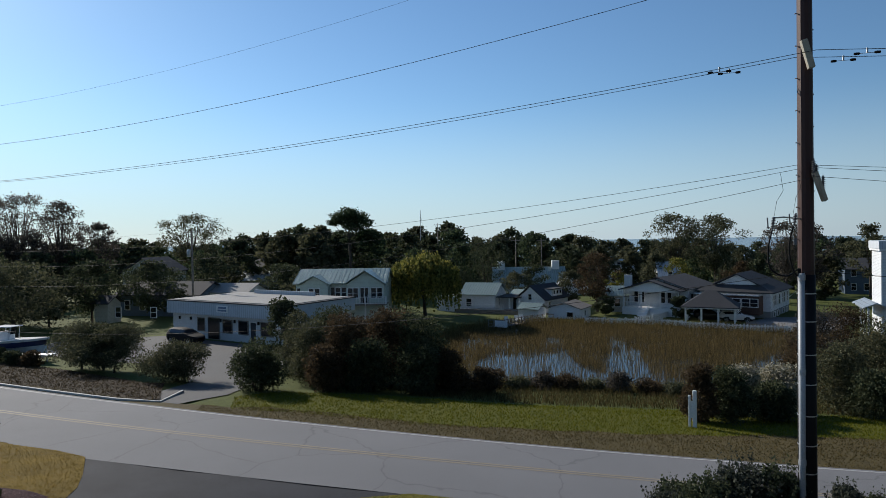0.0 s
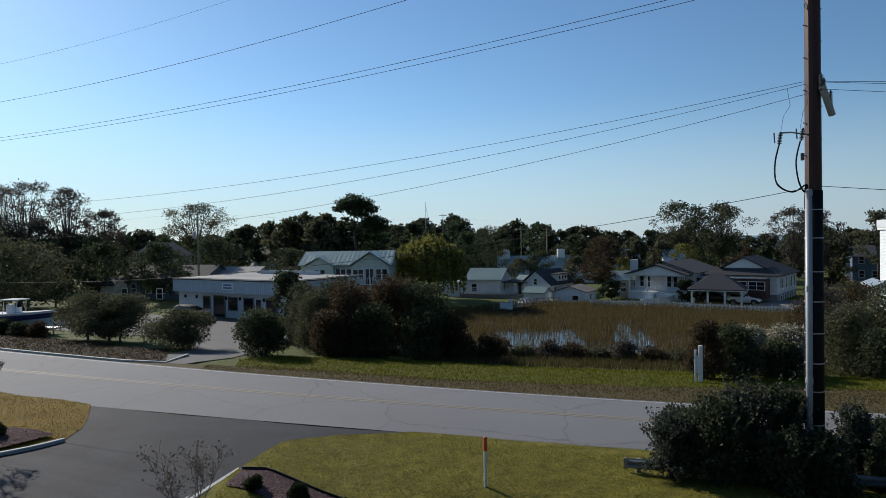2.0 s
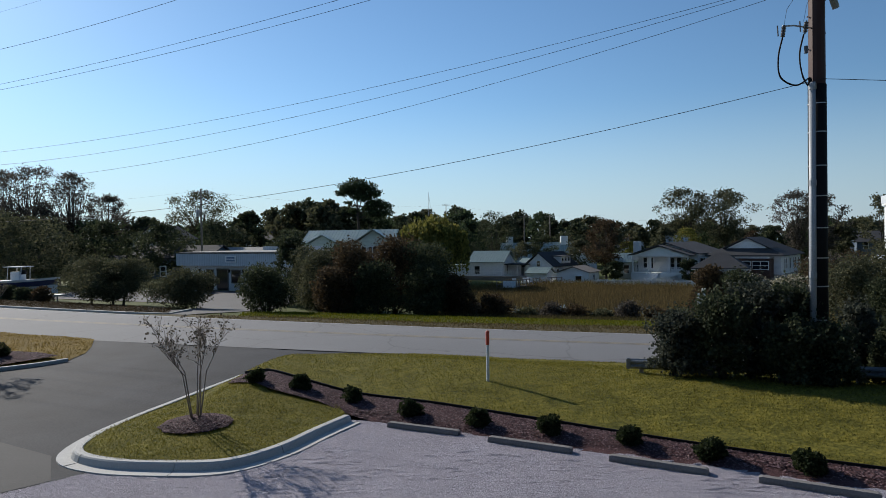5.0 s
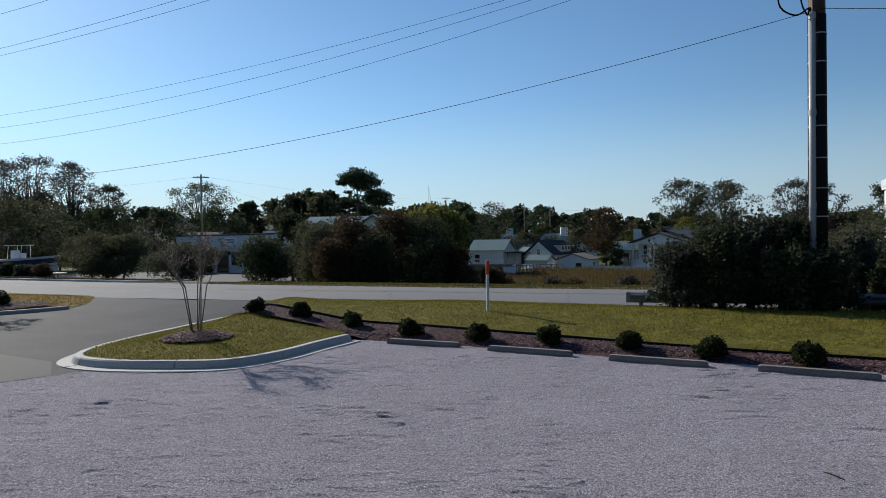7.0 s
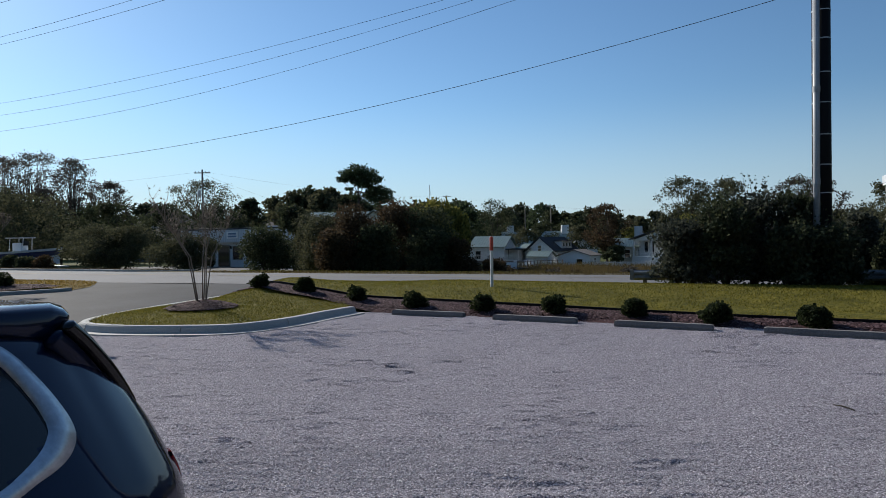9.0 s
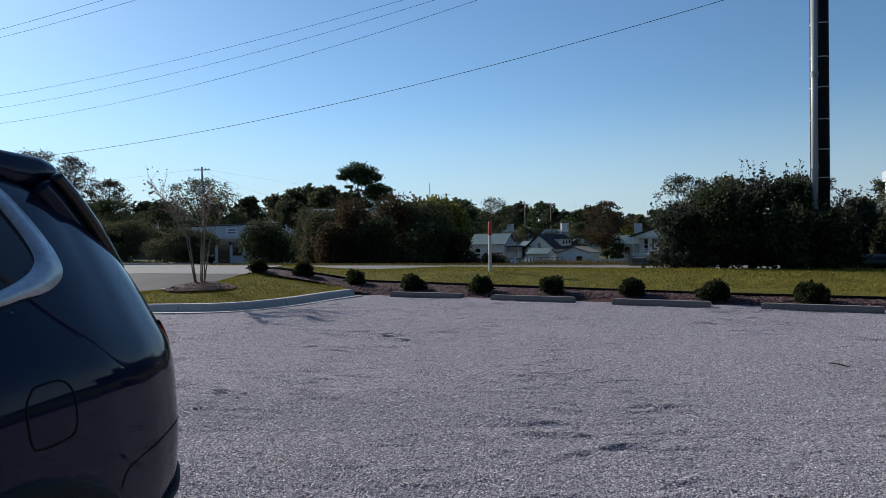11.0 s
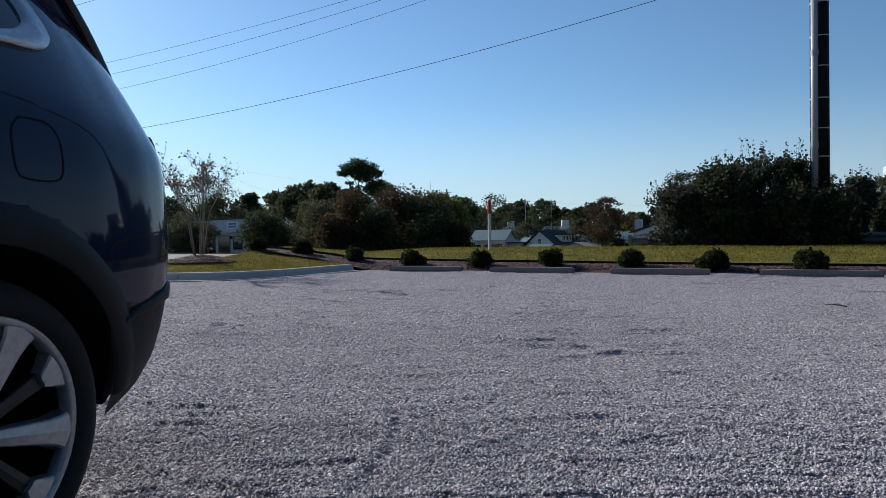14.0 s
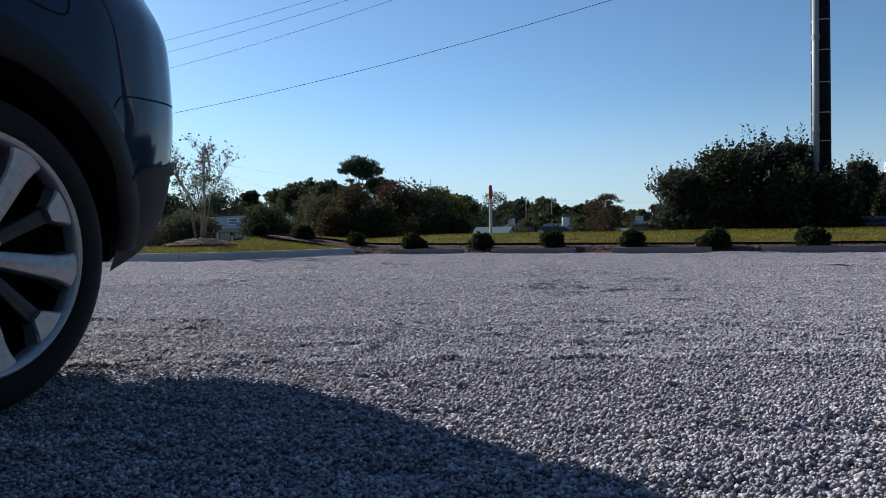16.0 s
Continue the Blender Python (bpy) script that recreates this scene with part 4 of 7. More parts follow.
plank((-0.22, -0.32, 15.05), (-0.02, -0.36, 14.25), 0.085)
plank((0.08, -0.30, 11.35), (0.46, -0.15, 10.55))
for x, y, z in ((0.06, -0.30, 11.22), (0.16, -0.26, 11.1), (0.40, -0.17, 10.78)):
    insulator(pole, Matrix.Translation((x, y, z)), 0.48, 8)
for x, y, z in ((-1.05, -0.15, 9.75), (-0.45, -0.2, 9.85)):
    insulator(pole, Matrix.Translation((x, y, z)) @ Matrix.Rotation(radians(8), 4, "Y"), 0.36, 7, "cable_terminator")
    part("cutout", tube(bmesh.new(), [(x - 0.14, y, z + 0.34), (x - 0.12, y, z + 0.05)], 0.02, 6), PORCELAIN, pole)
part("bracket", tube(bmesh.new(), [(-0.2, -0.05, 10.05), (-0.7, -0.12, 10.1), (-1.05, -0.15, 10.08)], 0.022, 6), GALV, pole)
part("arrester", tube(bmesh.new(), [(-0.42, -0.2, 9.5), (-0.42, -0.2, 9.3)], 0.05, 8), PORCELAIN, pole)
bm = bmesh.new()
for a, sag in (((-1.05, -0.15, 9.75), 1.5), ((-0.45, -0.2, 9.85), 1.45)):
    pts = [a, (a[0] - 0.12, a[1], a[2] - 0.55), (a[0] - 0.06, a[1], a[2] - 1.1), (a[0] * 0.55 - 0.1, a[1], 8.42), (-0.30, -0.14, 8.62), (-0.255, -0.13, 8.5)]
    line = smooth_line([(p[0], p[2]) for p in pts], 5)
    tube(bm, [(p.x, -0.15, p.y) for p in line], 0.024, 6)
part("riser_cable", bm, BLACK_PLASTIC, pole, "black looping riser cables", smooth=True)
for x, z0, x1 in ((-1.0, 10.1, -0.75), (-0.45, 10.2, -0.25)):
    bm = bmesh.new()
    tube(bm, [(x, -0.15, z0), (x + 0.08, -0.15, z0 + 0.45), (x1 + 0.05, -0.1, z0 + 0.75), (x1, -0.05, 11.35)], 0.006, 4)
    part("jumper", bm, WIRE, pole)


def span(name, label, z0, dy, sag, r, right=True, end=-54.2, slope=0.42):
    bm = bmesh.new()

    def run(x0, y0, x1, y1, s, n):
        pts = []
        for k in range(n + 1):
            u = k / n
            pts.append((x0 + (x1 - x0) * u, y0 + (y1 - y0) * u, z0 - 4 * s * u * (1 - u)))
        tube(bm, pts, r, 5)
    run(PX, PY + dy, end, PY + dy + (PX - end) * slope, sag, 40)
    if right:
        run(PX, PY + dy, PX + 62, PY + dy - 62 * 0.2, sag * 0.5, 24)
    ob = part(name, bm, WIRE)
    return tagged(ob, label, "power line", "lines on the pole")


span("power_line", "thin overhead shield wire at the pole top", 20.4, 0.0, 2.9, 0.0045, slope=0.50)
span("power_line", "black overhead conductor strung along the road", 17.65, -0.2, 2.3, 0.0097, slope=0.50)
span("power_line", "black overhead conductor strung along the road", 14.95, 0.55, 1.55, 0.0090, slope=0.50)
span("power_line", "black overhead conductor strung along the road", 14.85, -0.55, 1.55, 0.0090, slope=0.50)
span("power_line", "thin overhead conductor on the lower arm", 11.78, 0.3, 2.3, 0.0067, slope=0.46)
span("power_line", "thin overhead conductor on the lower arm", 11.66, -0.1, 2.95, 0.0067, slope=0.46)
span("power_line", "thin overhead conductor on the lower arm", 11.35, -0.55, 3.6, 0.0067, slope=0.46)
span("communication_cable", "black communication cable low on the pole", 8.72, -0.25, 3.1, 0.0090)
for x, y, z in ((-1.55, 1.325, 14.80), (-2.2, 0.55, 14.64), (1.3, 0.29, 14.86), (1.25, -0.8, 14.76)):
    d = new("vibration_damper", None)
    d.matrix_basis = Matrix.Translation((PX + x, PY + y, z - 0.08))
    tagged(d, "dumb-bell vibration damper clamped under the conductor", "damper", "line dampers")
    part("clamp", box(-0.02, 0.02, -0.015, 0.015, 0.0, 0.14), GALV, d)
    part("rod", tube(bmesh.new(), [(-0.25, 0.08, 0.0), (0.25, -0.08, 0.0)], 0.008, 5), GALV, d)
    for s in (-1, 1):
        part("weight", tube(bmesh.new(), [(s * 0.16, -s * 0.05, 0), (s * 0.2, -s * 0.065, 0), (s * 0.3, -s * 0.1, 0)], [0.02, 0.04, 0.035], 8), BLACK_PLASTIC, d)


def small_pole(x, y, top, label, arms=1, r=0.14):
    ob = thing("utility_pole", Matrix.Translation((x, y, land(x, y))), label, "utility pole")
    h = top - land(x, y)
    part("shaft", tube(bmesh.new(), [(0, 0, -0.3), (0, 0, h * 0.5), (0, 0, h)], [r, r * 0.85, r * 0.65], 8), TIMBER, ob, smooth=True)
    for k in range(arms):
        part("crossarm", box(-1.1, 1.1, -0.06, 0.06, h - 0.5 - 0.8 * k, h - 0.38 - 0.8 * k, 0.01), TIMBER, ob)
        for s in (-0.95, -0.45, 0.5, 0.95):
            part("insulator", tube(bmesh.new(), [(s, 0, h - 0.4 - 0.8 * k), (s, 0, h - 0.2 - 0.8 * k)], 0.045, 6), PORCELAIN, ob)
    return ob


far_pole = small_pole(-32.9, 86.4, 11.75, "grey wooden utility pole with a transformer behind the store", 1, 0.17)
part("transformer", lathe(bmesh.new(), [(0.001, 8.9), (0.24, 8.9), (0.26, 9.0), (0.26, 9.8), (0.22, 9.9), (0.001, 9.95)], Matrix.Translation((-0.42, -0.1, 0)), 12), GALV, far_pole, smooth=True)
for x, y, z in ((-26.5, 152, 8.4), (0.9, 181, 14.4), (19.2, 150, 9.7), (25.3, 150, 9.6), (69, 150, 8.4), (57.5, 78, 6.5)):
    small_pole(x, y, z, "distant wooden utility pole above the trees", 1 if x < 60 else 0)
for x0, y0, z0, x1, y1, z1, s in ((-32.9, 86.4, 11.5, -120, 118, 11.0, 1.2), (-32.9, 86.4, 11.5, 0.9, 181, 14.0, 1.2), (-32.9, 86.4, 11.2, -26.5, 152, 8.2, 0.8), (0.9, 181, 14.2, 60, 230, 12, 1.5), (19.2, 150, 9.5, 69, 150, 8.2, 0.8),
                                (-32.9, 86.4, 7.2, -110, 100, 6.4, 1.0), (-32.9, 86.4, 6.6, -110, 100, 5.8, 1.2)):
    bm = bmesh.new()
    tube(bm, [(x0 + (x1 - x0) * k / 16, y0 + (y1 - y0) * k / 16, z0 + (z1 - z0) * k / 16 - 4 * s * k / 16 * (1 - k / 16)) for k in range(17)], 0.008, 4)
    tagged(part("service_line", bm, WIRE), "thin far overhead line between wooden poles", "power line", "far lines")
mast = thing("mast", Matrix.Translation((-4.6, 200, land(-4.6, 200))), "thin sailboat mast with a stay far behind the trees", "mast")
part("spar", tube(bmesh.new(), [(0, 0, 0), (0.2, 0, 21)], [0.12, 0.07], 6), GALV, mast)
part("stay", tube(bmesh.new(), [(0.2, 0, 20.0), (2.4, 0, 6)], 0.03, 4), WIRE, mast)


# ---- marsh ----
WATER_M, wnt, wb = mat_base("marsh_water", 0.06)
wb.inputs["Base Color"].default_value = (0.012, 0.014, 0.012, 1)
bumped(wnt, wb, noise_node(wnt, wnt.nodes.new("ShaderNodeTexCoord").outputs["Object"], 1.5), 0.06, 0.02)
drape("water", MARSH, WATER_M, 0.0, 30, "still dark marsh water mirroring the sky", height=lambda x, y: -2.80)
POOLS = [[(3.8, 62), (6.1, 69.5), (10, 68), (14.4, 70.5), (14, 62), (16, 60), (15.5, 54.5), (13.5, 53.9), (9, 55), (6.5, 56.7)], [(15.8, 56), (16.5, 63), (19, 68), (21.2, 75.5), (22.4, 70), (20.9, 63.2), (18.9, 53.4), (16.5, 53.6)], [(27, 59), (31, 61), (38, 69), (37, 64), (31, 58)]]


def reed_spot():
    x, y = random.uniform(-1, 74), random.uniform(46, 95)
    if not inside(MARSH, x, y):
        return None
    keep = 0.30 if any(inside(p, x, y) for p in POOLS) else 0.35 + 0.65 * (noise.noise((x * 0.25, y * 0.25, 1)) > -0.25)
    return (x, y, -2.85) if random.random() < keep else None


blades("reeds", 110000, reed_spot, 0.75, 0.035, REED, "tan and rust-brown marsh reeds in shallow water", 0.16)


ROUGH = [(-2, 43.2), (4.6, 41), (15, 39.8), (22, 38.6), (32, 36.6), (40, 40), (42, 50), (30, 52), (18, 50), (10, 53), (1, 57)]
blades("reeds", 24000, in_poly(ROUGH, land), 0.42, 0.05, leaf_material("rough_grass", (0.030, 0.032, 0.012), (0.13, 0.10, 0.04)), "rough tan grass between verge and marsh", 0.3)


def bank_spot():
    k = random.randrange(len(MARSH))
    (x0, y0), (x1, y1) = MARSH[k], MARSH[(k + 1) % len(MARSH)]
    t = random.random()
    x, y = x0 + (x1 - x0) * t + random.gauss(0, 1.1), y0 + (y1 - y0) * t + random.gauss(0, 1.1)
    return (x, y, land(x, y))


blades("reeds", 26000, bank_spot, 0.9, 0.05, leaf_material("bank_grass", (0.05, 0.05, 0.018), (0.22, 0.16, 0.06)), "rough bank grass along the marsh edge", 0.25)


# ---- buildings ----
def roof_part(parent, x0, x1, y0, y1, z, rise, material, axis="x", over=0.35, thick=0.12, name="roof", label="", hip=0.0):
    """A pitched roof with its ridge along an axis; hip pulls the ridge ends in."""
    bm = bmesh.new()
    x0, x1, y0, y1 = x0 - over, x1 + over, y0 - over, y1 + over
    if axis == "x":
        ym, zt = (y0 + y1) / 2, z + rise
        pts = [(x0, y0, z), (x1, y0, z), (x1, y1, z), (x0, y1, z), (x0 + hip, ym, zt), (x1 - hip, ym, zt)]
        quads = [(0, 1, 5, 4), (2, 3, 4, 5)]
        ends = [(3, 0, 4), (1, 2, 5)]
    else:
        xm, zt = (x0 + x1) / 2, z + rise
        pts = [(x0, y0, z), (x1, y0, z), (x1, y1, z), (x0, y1, z), (xm, y0 + hip, zt), (xm, y1 - hip, zt)]
        quads = [(1, 2, 5, 4), (3, 0, 4, 5)]
        ends = [(0, 1, 4), (2, 3, 5)]
    v = [bm.verts.new(p) for p in pts]
    for q in quads + (ends if hip else []):
        bm.faces.new([v[k] for k in q])
    bmesh.ops.recalc_face_normals(bm, faces=bm.faces[:])
    if sum(f.normal.z for f in bm.faces) < 0:
        bmesh.ops.reverse_faces(bm, faces=bm.faces[:])
    r = bmesh.ops.extrude_face_region(bm, geom=bm.faces[:])
    for g in r["geom"]:
        if isinstance(g, bmesh.types.BMVert):
            g.co.z += thick
    bmesh.ops.recalc_face_normals(bm, faces=bm.faces[:])
    return part(name, bm, material, parent, label)


def seams(roof, x0, x1, y0, y1, z, rise, material, pitch=0.6, over=0.35):
    """Raised standing seams on a roof whose ridge runs along x, on the near slope."""
    n = int((x1 - x0 + 2 * over) / pitch)
    ym = (y0 + y1) / 2
    for k in range(n + 1):
        x = x0 - over + 0.02 + pitch * k
        bm = bmesh.new()
        tube(bm, [(x, y0 - over, z + 0.14), (x, ym, z + rise + 0.14)], 0.028, 4)
        part("seam", bm, material, roof)


def walls(parent, x0, x1, y0, y1, z0, z1, material, gable=None, rise=0.0, name="wall"):
    """Outer walls as a closed block, with gables along an axis where wanted."""
    bm = bmesh.new()
    p = [(x0, y0), (x1, y0), (x1, y1), (x0, y1)]
    lo = [bm.verts.new((x, y, z0)) for x, y in p]
    hi = [bm.verts.new((x, y, z1)) for x, y in p]
    if gable == "x":
        a, b = bm.verts.new((x0, (y0 + y1) / 2, z1 + rise)), bm.verts.new((x1, (y0 + y1) / 2, z1 + rise))
        bm.faces.new((lo[0], lo[1], hi[1], hi[0]))
        bm.faces.new((lo[2], lo[3], hi[3], hi[2]))
        bm.faces.new((lo[1], lo[2], hi[2], b, hi[1]))
        bm.faces.new((lo[3], lo[0], hi[0], a, hi[3]))
        bm.faces.new((hi[0], hi[1], b, a))
        bm.faces.new((hi[2], hi[3], a, b))
    elif gable == "y":
        a, b = bm.verts.new(((x0 + x1) / 2, y0, z1 + rise)), bm.verts.new(((x0 + x1) / 2, y1, z1 + rise))
        bm.faces.new((lo[0], lo[1], hi[1], a, hi[0]))
        bm.faces.new((lo[2], lo[3], hi[3], b, hi[2]))
        bm.faces.new((lo[1], lo[2], hi[2], hi[1]))
        bm.faces.new((lo[3], lo[0], hi[0], hi[3]))
        bm.faces.new((hi[1], hi[2], b, a))
        bm.faces.new((hi[3], hi[0], a, b))
    else:
        for k in range(4):
            bm.faces.new((lo[k], lo[(k + 1) % 4], hi[(k + 1) % 4], hi[k]))
        bm.faces.new(hi)
    bm.faces.new(lo[::-1])
    return part(name, bm, material, parent)


def window(parent, x, z, w, h, y=0.0, face="front", bars=1, frame=None, name="window"):
    """A sash window proud of its wall: frame, glazing bar and dark pane. face: front (-y), left (-x), right (+x)."""
    turn = {"front": 0, "left": -90, "right": 90}[face]
    m = Matrix.Translation((x, y, z)) @ Matrix.Rotation(radians(turn), 4, "Z")
    bm = bmesh.new()
    t = 0.09
    box(-w / 2 - t, -w / 2, -0.07, 0.02, -t, h + t, bm=bm)
    box(w / 2, w / 2 + t, -0.07, 0.02, -t, h + t, bm=bm)
    box(-w / 2, w / 2, -0.07, 0.02, h, h + t, bm=bm)
    box(-w / 2, w / 2, -0.09, 0.02, -t, 0, bm=bm)
    if bars:
        box(-w / 2, w / 2, -0.05, 0.02, h * 0.5 - 0.03, h * 0.5 + 0.03, bm=bm)
    ob = part(name, bm, frame or WHITE, parent, "", m)
    part("pane", box(-w / 2, w / 2, -0.025, 0.015, 0, h), GLASS_DARK, ob)
    return ob


def door(parent, x, z, w, h, y=0.0, material=None, face="front"):
    turn = {"front": 0, "left": -90, "right": 90}[face]
    m = Matrix.Translation((x, y, z)) @ Matrix.Rotation(radians(turn), 4, "Z")
    bm = bmesh.new()
    box(-w / 2 - 0.08, -w / 2, -0.06, 0.02, 0, h + 0.08, bm=bm)
    box(w / 2, w / 2 + 0.08, -0.06, 0.02, 0, h + 0.08, bm=bm)
    box(-w / 2, w / 2, -0.06, 0.02, h, h + 0.08, bm=bm)
    ob = part("door", bm, WHITE, parent, "", m)
    part("leaf", box(-w / 2, w / 2, -0.03, 0.015, 0, h), material or GLASS_DARK, ob)
    part("handle", box(w / 2 - 0.14, w / 2 - 0.08, -0.07, -0.03, h * 0.46, h * 0.54), GALV, ob)
    return ob


def railing(parent, x0, x1, y, z, h=0.95, step=0.35, name="railing"):
    bm = bmesh.new()
    box(x0, x1, y - 0.04, y + 0.04, z + h - 0.07, z + h, bm=bm)
    box(x0, x1, y - 0.03, y + 0.03, z + 0.08, z + 0.14, bm=bm)
    ob = part(name, bm, WHITE, parent)
    n = max(2, int((x1 - x0) / step))
    for k in range(n + 1):
        x = x0 + (x1 - x0) * k / n
        part("baluster", box(x - 0.025, x + 0.025, y - 0.02, y + 0.02, z + 0.1, z + h - 0.05), WHITE, ob)
    return ob


def at(x, y, turn=0.0, z=None):
    return Matrix.Translation((x, y, land(x, y) if z is None else z)) @ Matrix.Rotation(radians(turn), 4, "Z")


# the flat-roofed store
STORE_TURN = -32.0
store = thing("store", at(-31.3, 74.2, STORE_TURN, -0.9), "long low white store with a pale blue-grey metal fascia", "building")
walls(store, 0.3, 18.7, 0.6, 10.8, -0.4, 2.75, surface("off_white_wall", (0.50, 0.51, 0.52), (0.64, 0.65, 0.65), 0.6, 12, 0.7, bump=0.1))
part("fascia", box(0.0, 19.0, 0.0, 11.1, 2.68, 4.08, 0.02), FASCIA, store, "ribbed pale blue-grey metal fascia")
part("coping", box(-0.08, 19.08, -0.08, 11.18, 4.085, 4.20, 0.02), ROOF_DARK, store)
part("roof", box(0.5, 18.5, 0.5, 10.6, 4.0, 4.26), ROOF_FLAT, store, "pale flat roof")
part("rear_parapet", box(4.0, 14.0, 9.6, 9.9, 4.1, 4.7), FASCIA, store)
for x, w in ((5.3, 1.1), (9.7, 1.4), (12.2, 1.4), (15.7, 1.5), (18.6, 1.4), (21.6, 1.4)):
    window(store, x, 0.85, w, 1.35, 0.6, bars=0, frame=TIMBER)
window(store, 7.45, 0.0, 1.8, 2.3, 0.6, bars=0, frame=TIMBER, name="shopfront")
door(store, 13.75, 0.0, 0.85, 2.15, 0.6, ROOF_DARK)
for x in (1.6, 3.6, 8.65, 10.9, 14.6):
    part("wall_lamp", box(x - 0.09, x + 0.09, 0.42, 0.6, 1.95, 2.3, 0.02), BLACK_PLASTIC, store)
sign = part("sign", box(8.7, 10.5, -0.06, -0.004, 3.1, 3.85, 0.01), WHITE, store, "small white sign with two dark bars of lettering")
INK = surface("sign_ink", (0.12, 0.16, 0.25), (0.18, 0.24, 0.34), 4, 40, 0.7)
part("lettering_bar", box(8.95, 10.25, -0.075, -0.062, 3.52, 3.72), INK, sign)
part("lettering_bar", box(8.9, 10.3, -0.075, -0.062, 3.22, 3.42), INK, sign)
STORE_LOT = [(-42, 71), (-31.4, 73.8), (-8.9, 59.8), (-9.5, 56), (-13.0, 56), (-13.2, 48), (-13.6, 41.5), (-15.6, 38.5), (-18.8, 39.6), (-18.0, 46), (-21, 54), (-30, 58), (-42, 63)]
drape("store_lot", STORE_LOT, surface("grey_lot_asphalt", (0.048, 0.047, 0.048), (0.100, 0.098, 0.099), 0.2, 25, 0.9, bump=0.2), 0.05, 3.0, "grey asphalt forecourt of the store")

# pale mint house with a green metal roof, raised on a lower storey
mint = thing("house", at(-19.2, 84.6, -2, -1.55), "raised pale mint house with a green standing-seam roof", "house")
walls(mint, 0.3, 12.4, 1.5, 10.0, -0.4, 5.55, SIDING_MINT, "x", 1.5)
walls(mint, 1.2, 4.9, 0.0, 1.6, -0.4, 5.5, SIDING_MINT, "y", 1.1)
walls(mint, 7.3, 12.4, 0.2, 1.6, -0.4, 5.45, SIDING_MINT, "y", 1.72)
r = roof_part(mint, 0.3, 12.4, 1.3, 10.0, 5.55, 1.75, ROOF_GREEN)
seams(r, 0.3, 12.4, 1.3, 10.0, 5.55, 1.75, ROOF_GREEN)
roof_part(mint, 1.2, 4.9, -0.1, 4.5, 5.5, 1.15, ROOF_GREEN, "y", 0.3)
roof_part(mint, 7.3, 12.4, 0.0, 5.4, 5.45, 1.84, ROOF_GREEN, "y", 0.3)
for x, y in ((0.7, 1.5), (2.7, 0.0), (3.5, 0.0), (6.0, 1.5), (6.8, 1.5), (7.9, 0.2), (8.6, 0.2), (11.0, 0.2), (11.8, 0.2)):
    window(mint, x, 3.7, 0.62, 1.3, y)
for x in (5.3, 9.5, 10.05):
    door(mint, x, 3.05, 0.5, 2.0, 0.2 if x > 7.3 else 1.5)
part("deck", box(4.7, 12.9, -1.5, 1.5, 2.85, 3.02, 0.01), TIMBER, mint)
railing(mint, 4.7, 12.9, -1.45, 3.0, 1.0)
for x in (4.8, 7.5, 10.1, 12.8):
    part("deck_post", box(x - 0.08, x + 0.08, -1.5, -1.34, -0.3, 4.0), WHITE, mint)
# white cottage with a columned porch and a long side wall
porch_house = thing("house", at(30.0, 101.0, -40, -2.65), "white cottage with dark shingles and a columned porch", "house")
walls(porch_house, 0.0, 9.5, 2.6, 15.0, 0.0, 4.1, SIDING, "y", 1.6)
roof_part(porch_house, 0.0, 9.5, 2.4, 15.0, 4.05, 1.75, ROOF_DARK, "y", 0.4)
roof_part(porch_house, -0.2, 9.0, 0.0, 5.0, 3.9, 1.55, ROOF_DARK, "y", 0.35, name="porch_roof")
walls(porch_house, 0.3, 8.5, 0.15, 0.3, 3.75, 3.95, WHITE, "y", 1.35, name="porch_gable")
part("porch_deck", box(-0.1, 9.0, 0.0, 2.6, 0.0, 1.2, 0.02), WHITE, porch_house)
for x in (0.1, 3.0, 6.0, 8.8):
    part("porch_post", box(x - 0.11, x + 0.11, 0.1, 0.32, 1.2, 3.95, 0.01), WHITE, porch_house)
for x0, x1 in ((0.2, 3.0), (4.6, 8.8)):
    railing(porch_house, x0, x1, 0.2, 1.2, 0.9)
for k in range(6):
    part("step", box(3.1, 4.5, -1.9 + 0.3 * k, -1.6 + 0.3 * k, 0, 0.2 * (k + 1)), WHITE, porch_house)
for x in (3.1, 4.5):
    part("stair_rail", tube(bmesh.new(), [(x, -1.9, 1.0), (x, 0, 2.1)], 0.05, 5), WHITE, porch_house)
for x in (1.2, 2.2, 5.6, 6.6, 8.0):
    window(porch_house, x, 1.8, 0.6, 1.7, 2.6)
for y in (4.2, 6.0, 7.8, 9.8, 11.4, 13.0):
    window(porch_house, 9.5, 1.7, 0.7, 1.6, y, "right", frame=ROOF_DARK)
part("chimney", box(-1.0, 0.0, 3.0, 4.0, 0.0, 6.1, 0.03), WHITE, porch_house, "white-painted chimney")

# white house with a dark roof on a block base
block_house = thing("house", at(41.4, 98.4, -40, -2.75), "white house with a dark hipped roof on a block base", "house")
part("foundation", box(0.05, 9.95, 0.05, 13.0, -0.3, 1.15), surface("grey_block", (0.16, 0.17, 0.18), (0.27, 0.28, 0.29), 1.0, 12, 0.9, bump=0.2), block_house, "grey block base")
walls(block_house, 0, 10, 0, 13, 1.16, 3.85, SIDING)
roof_part(block_house, 0, 10, 0, 13, 3.85, 2.7, ROOF_DARK, "y", 0.6, hip=3.2)
walls(block_house, 2.2, 8.2, 0.6, 3.0, 4.0, 4.9, SIDING, "y", 1.55, name="gable")
roof_part(block_house, 2.2, 8.2, 0.5, 4.5, 4.9, 1.65, ROOF_DARK, "y", 0.35, name="gable_roof")
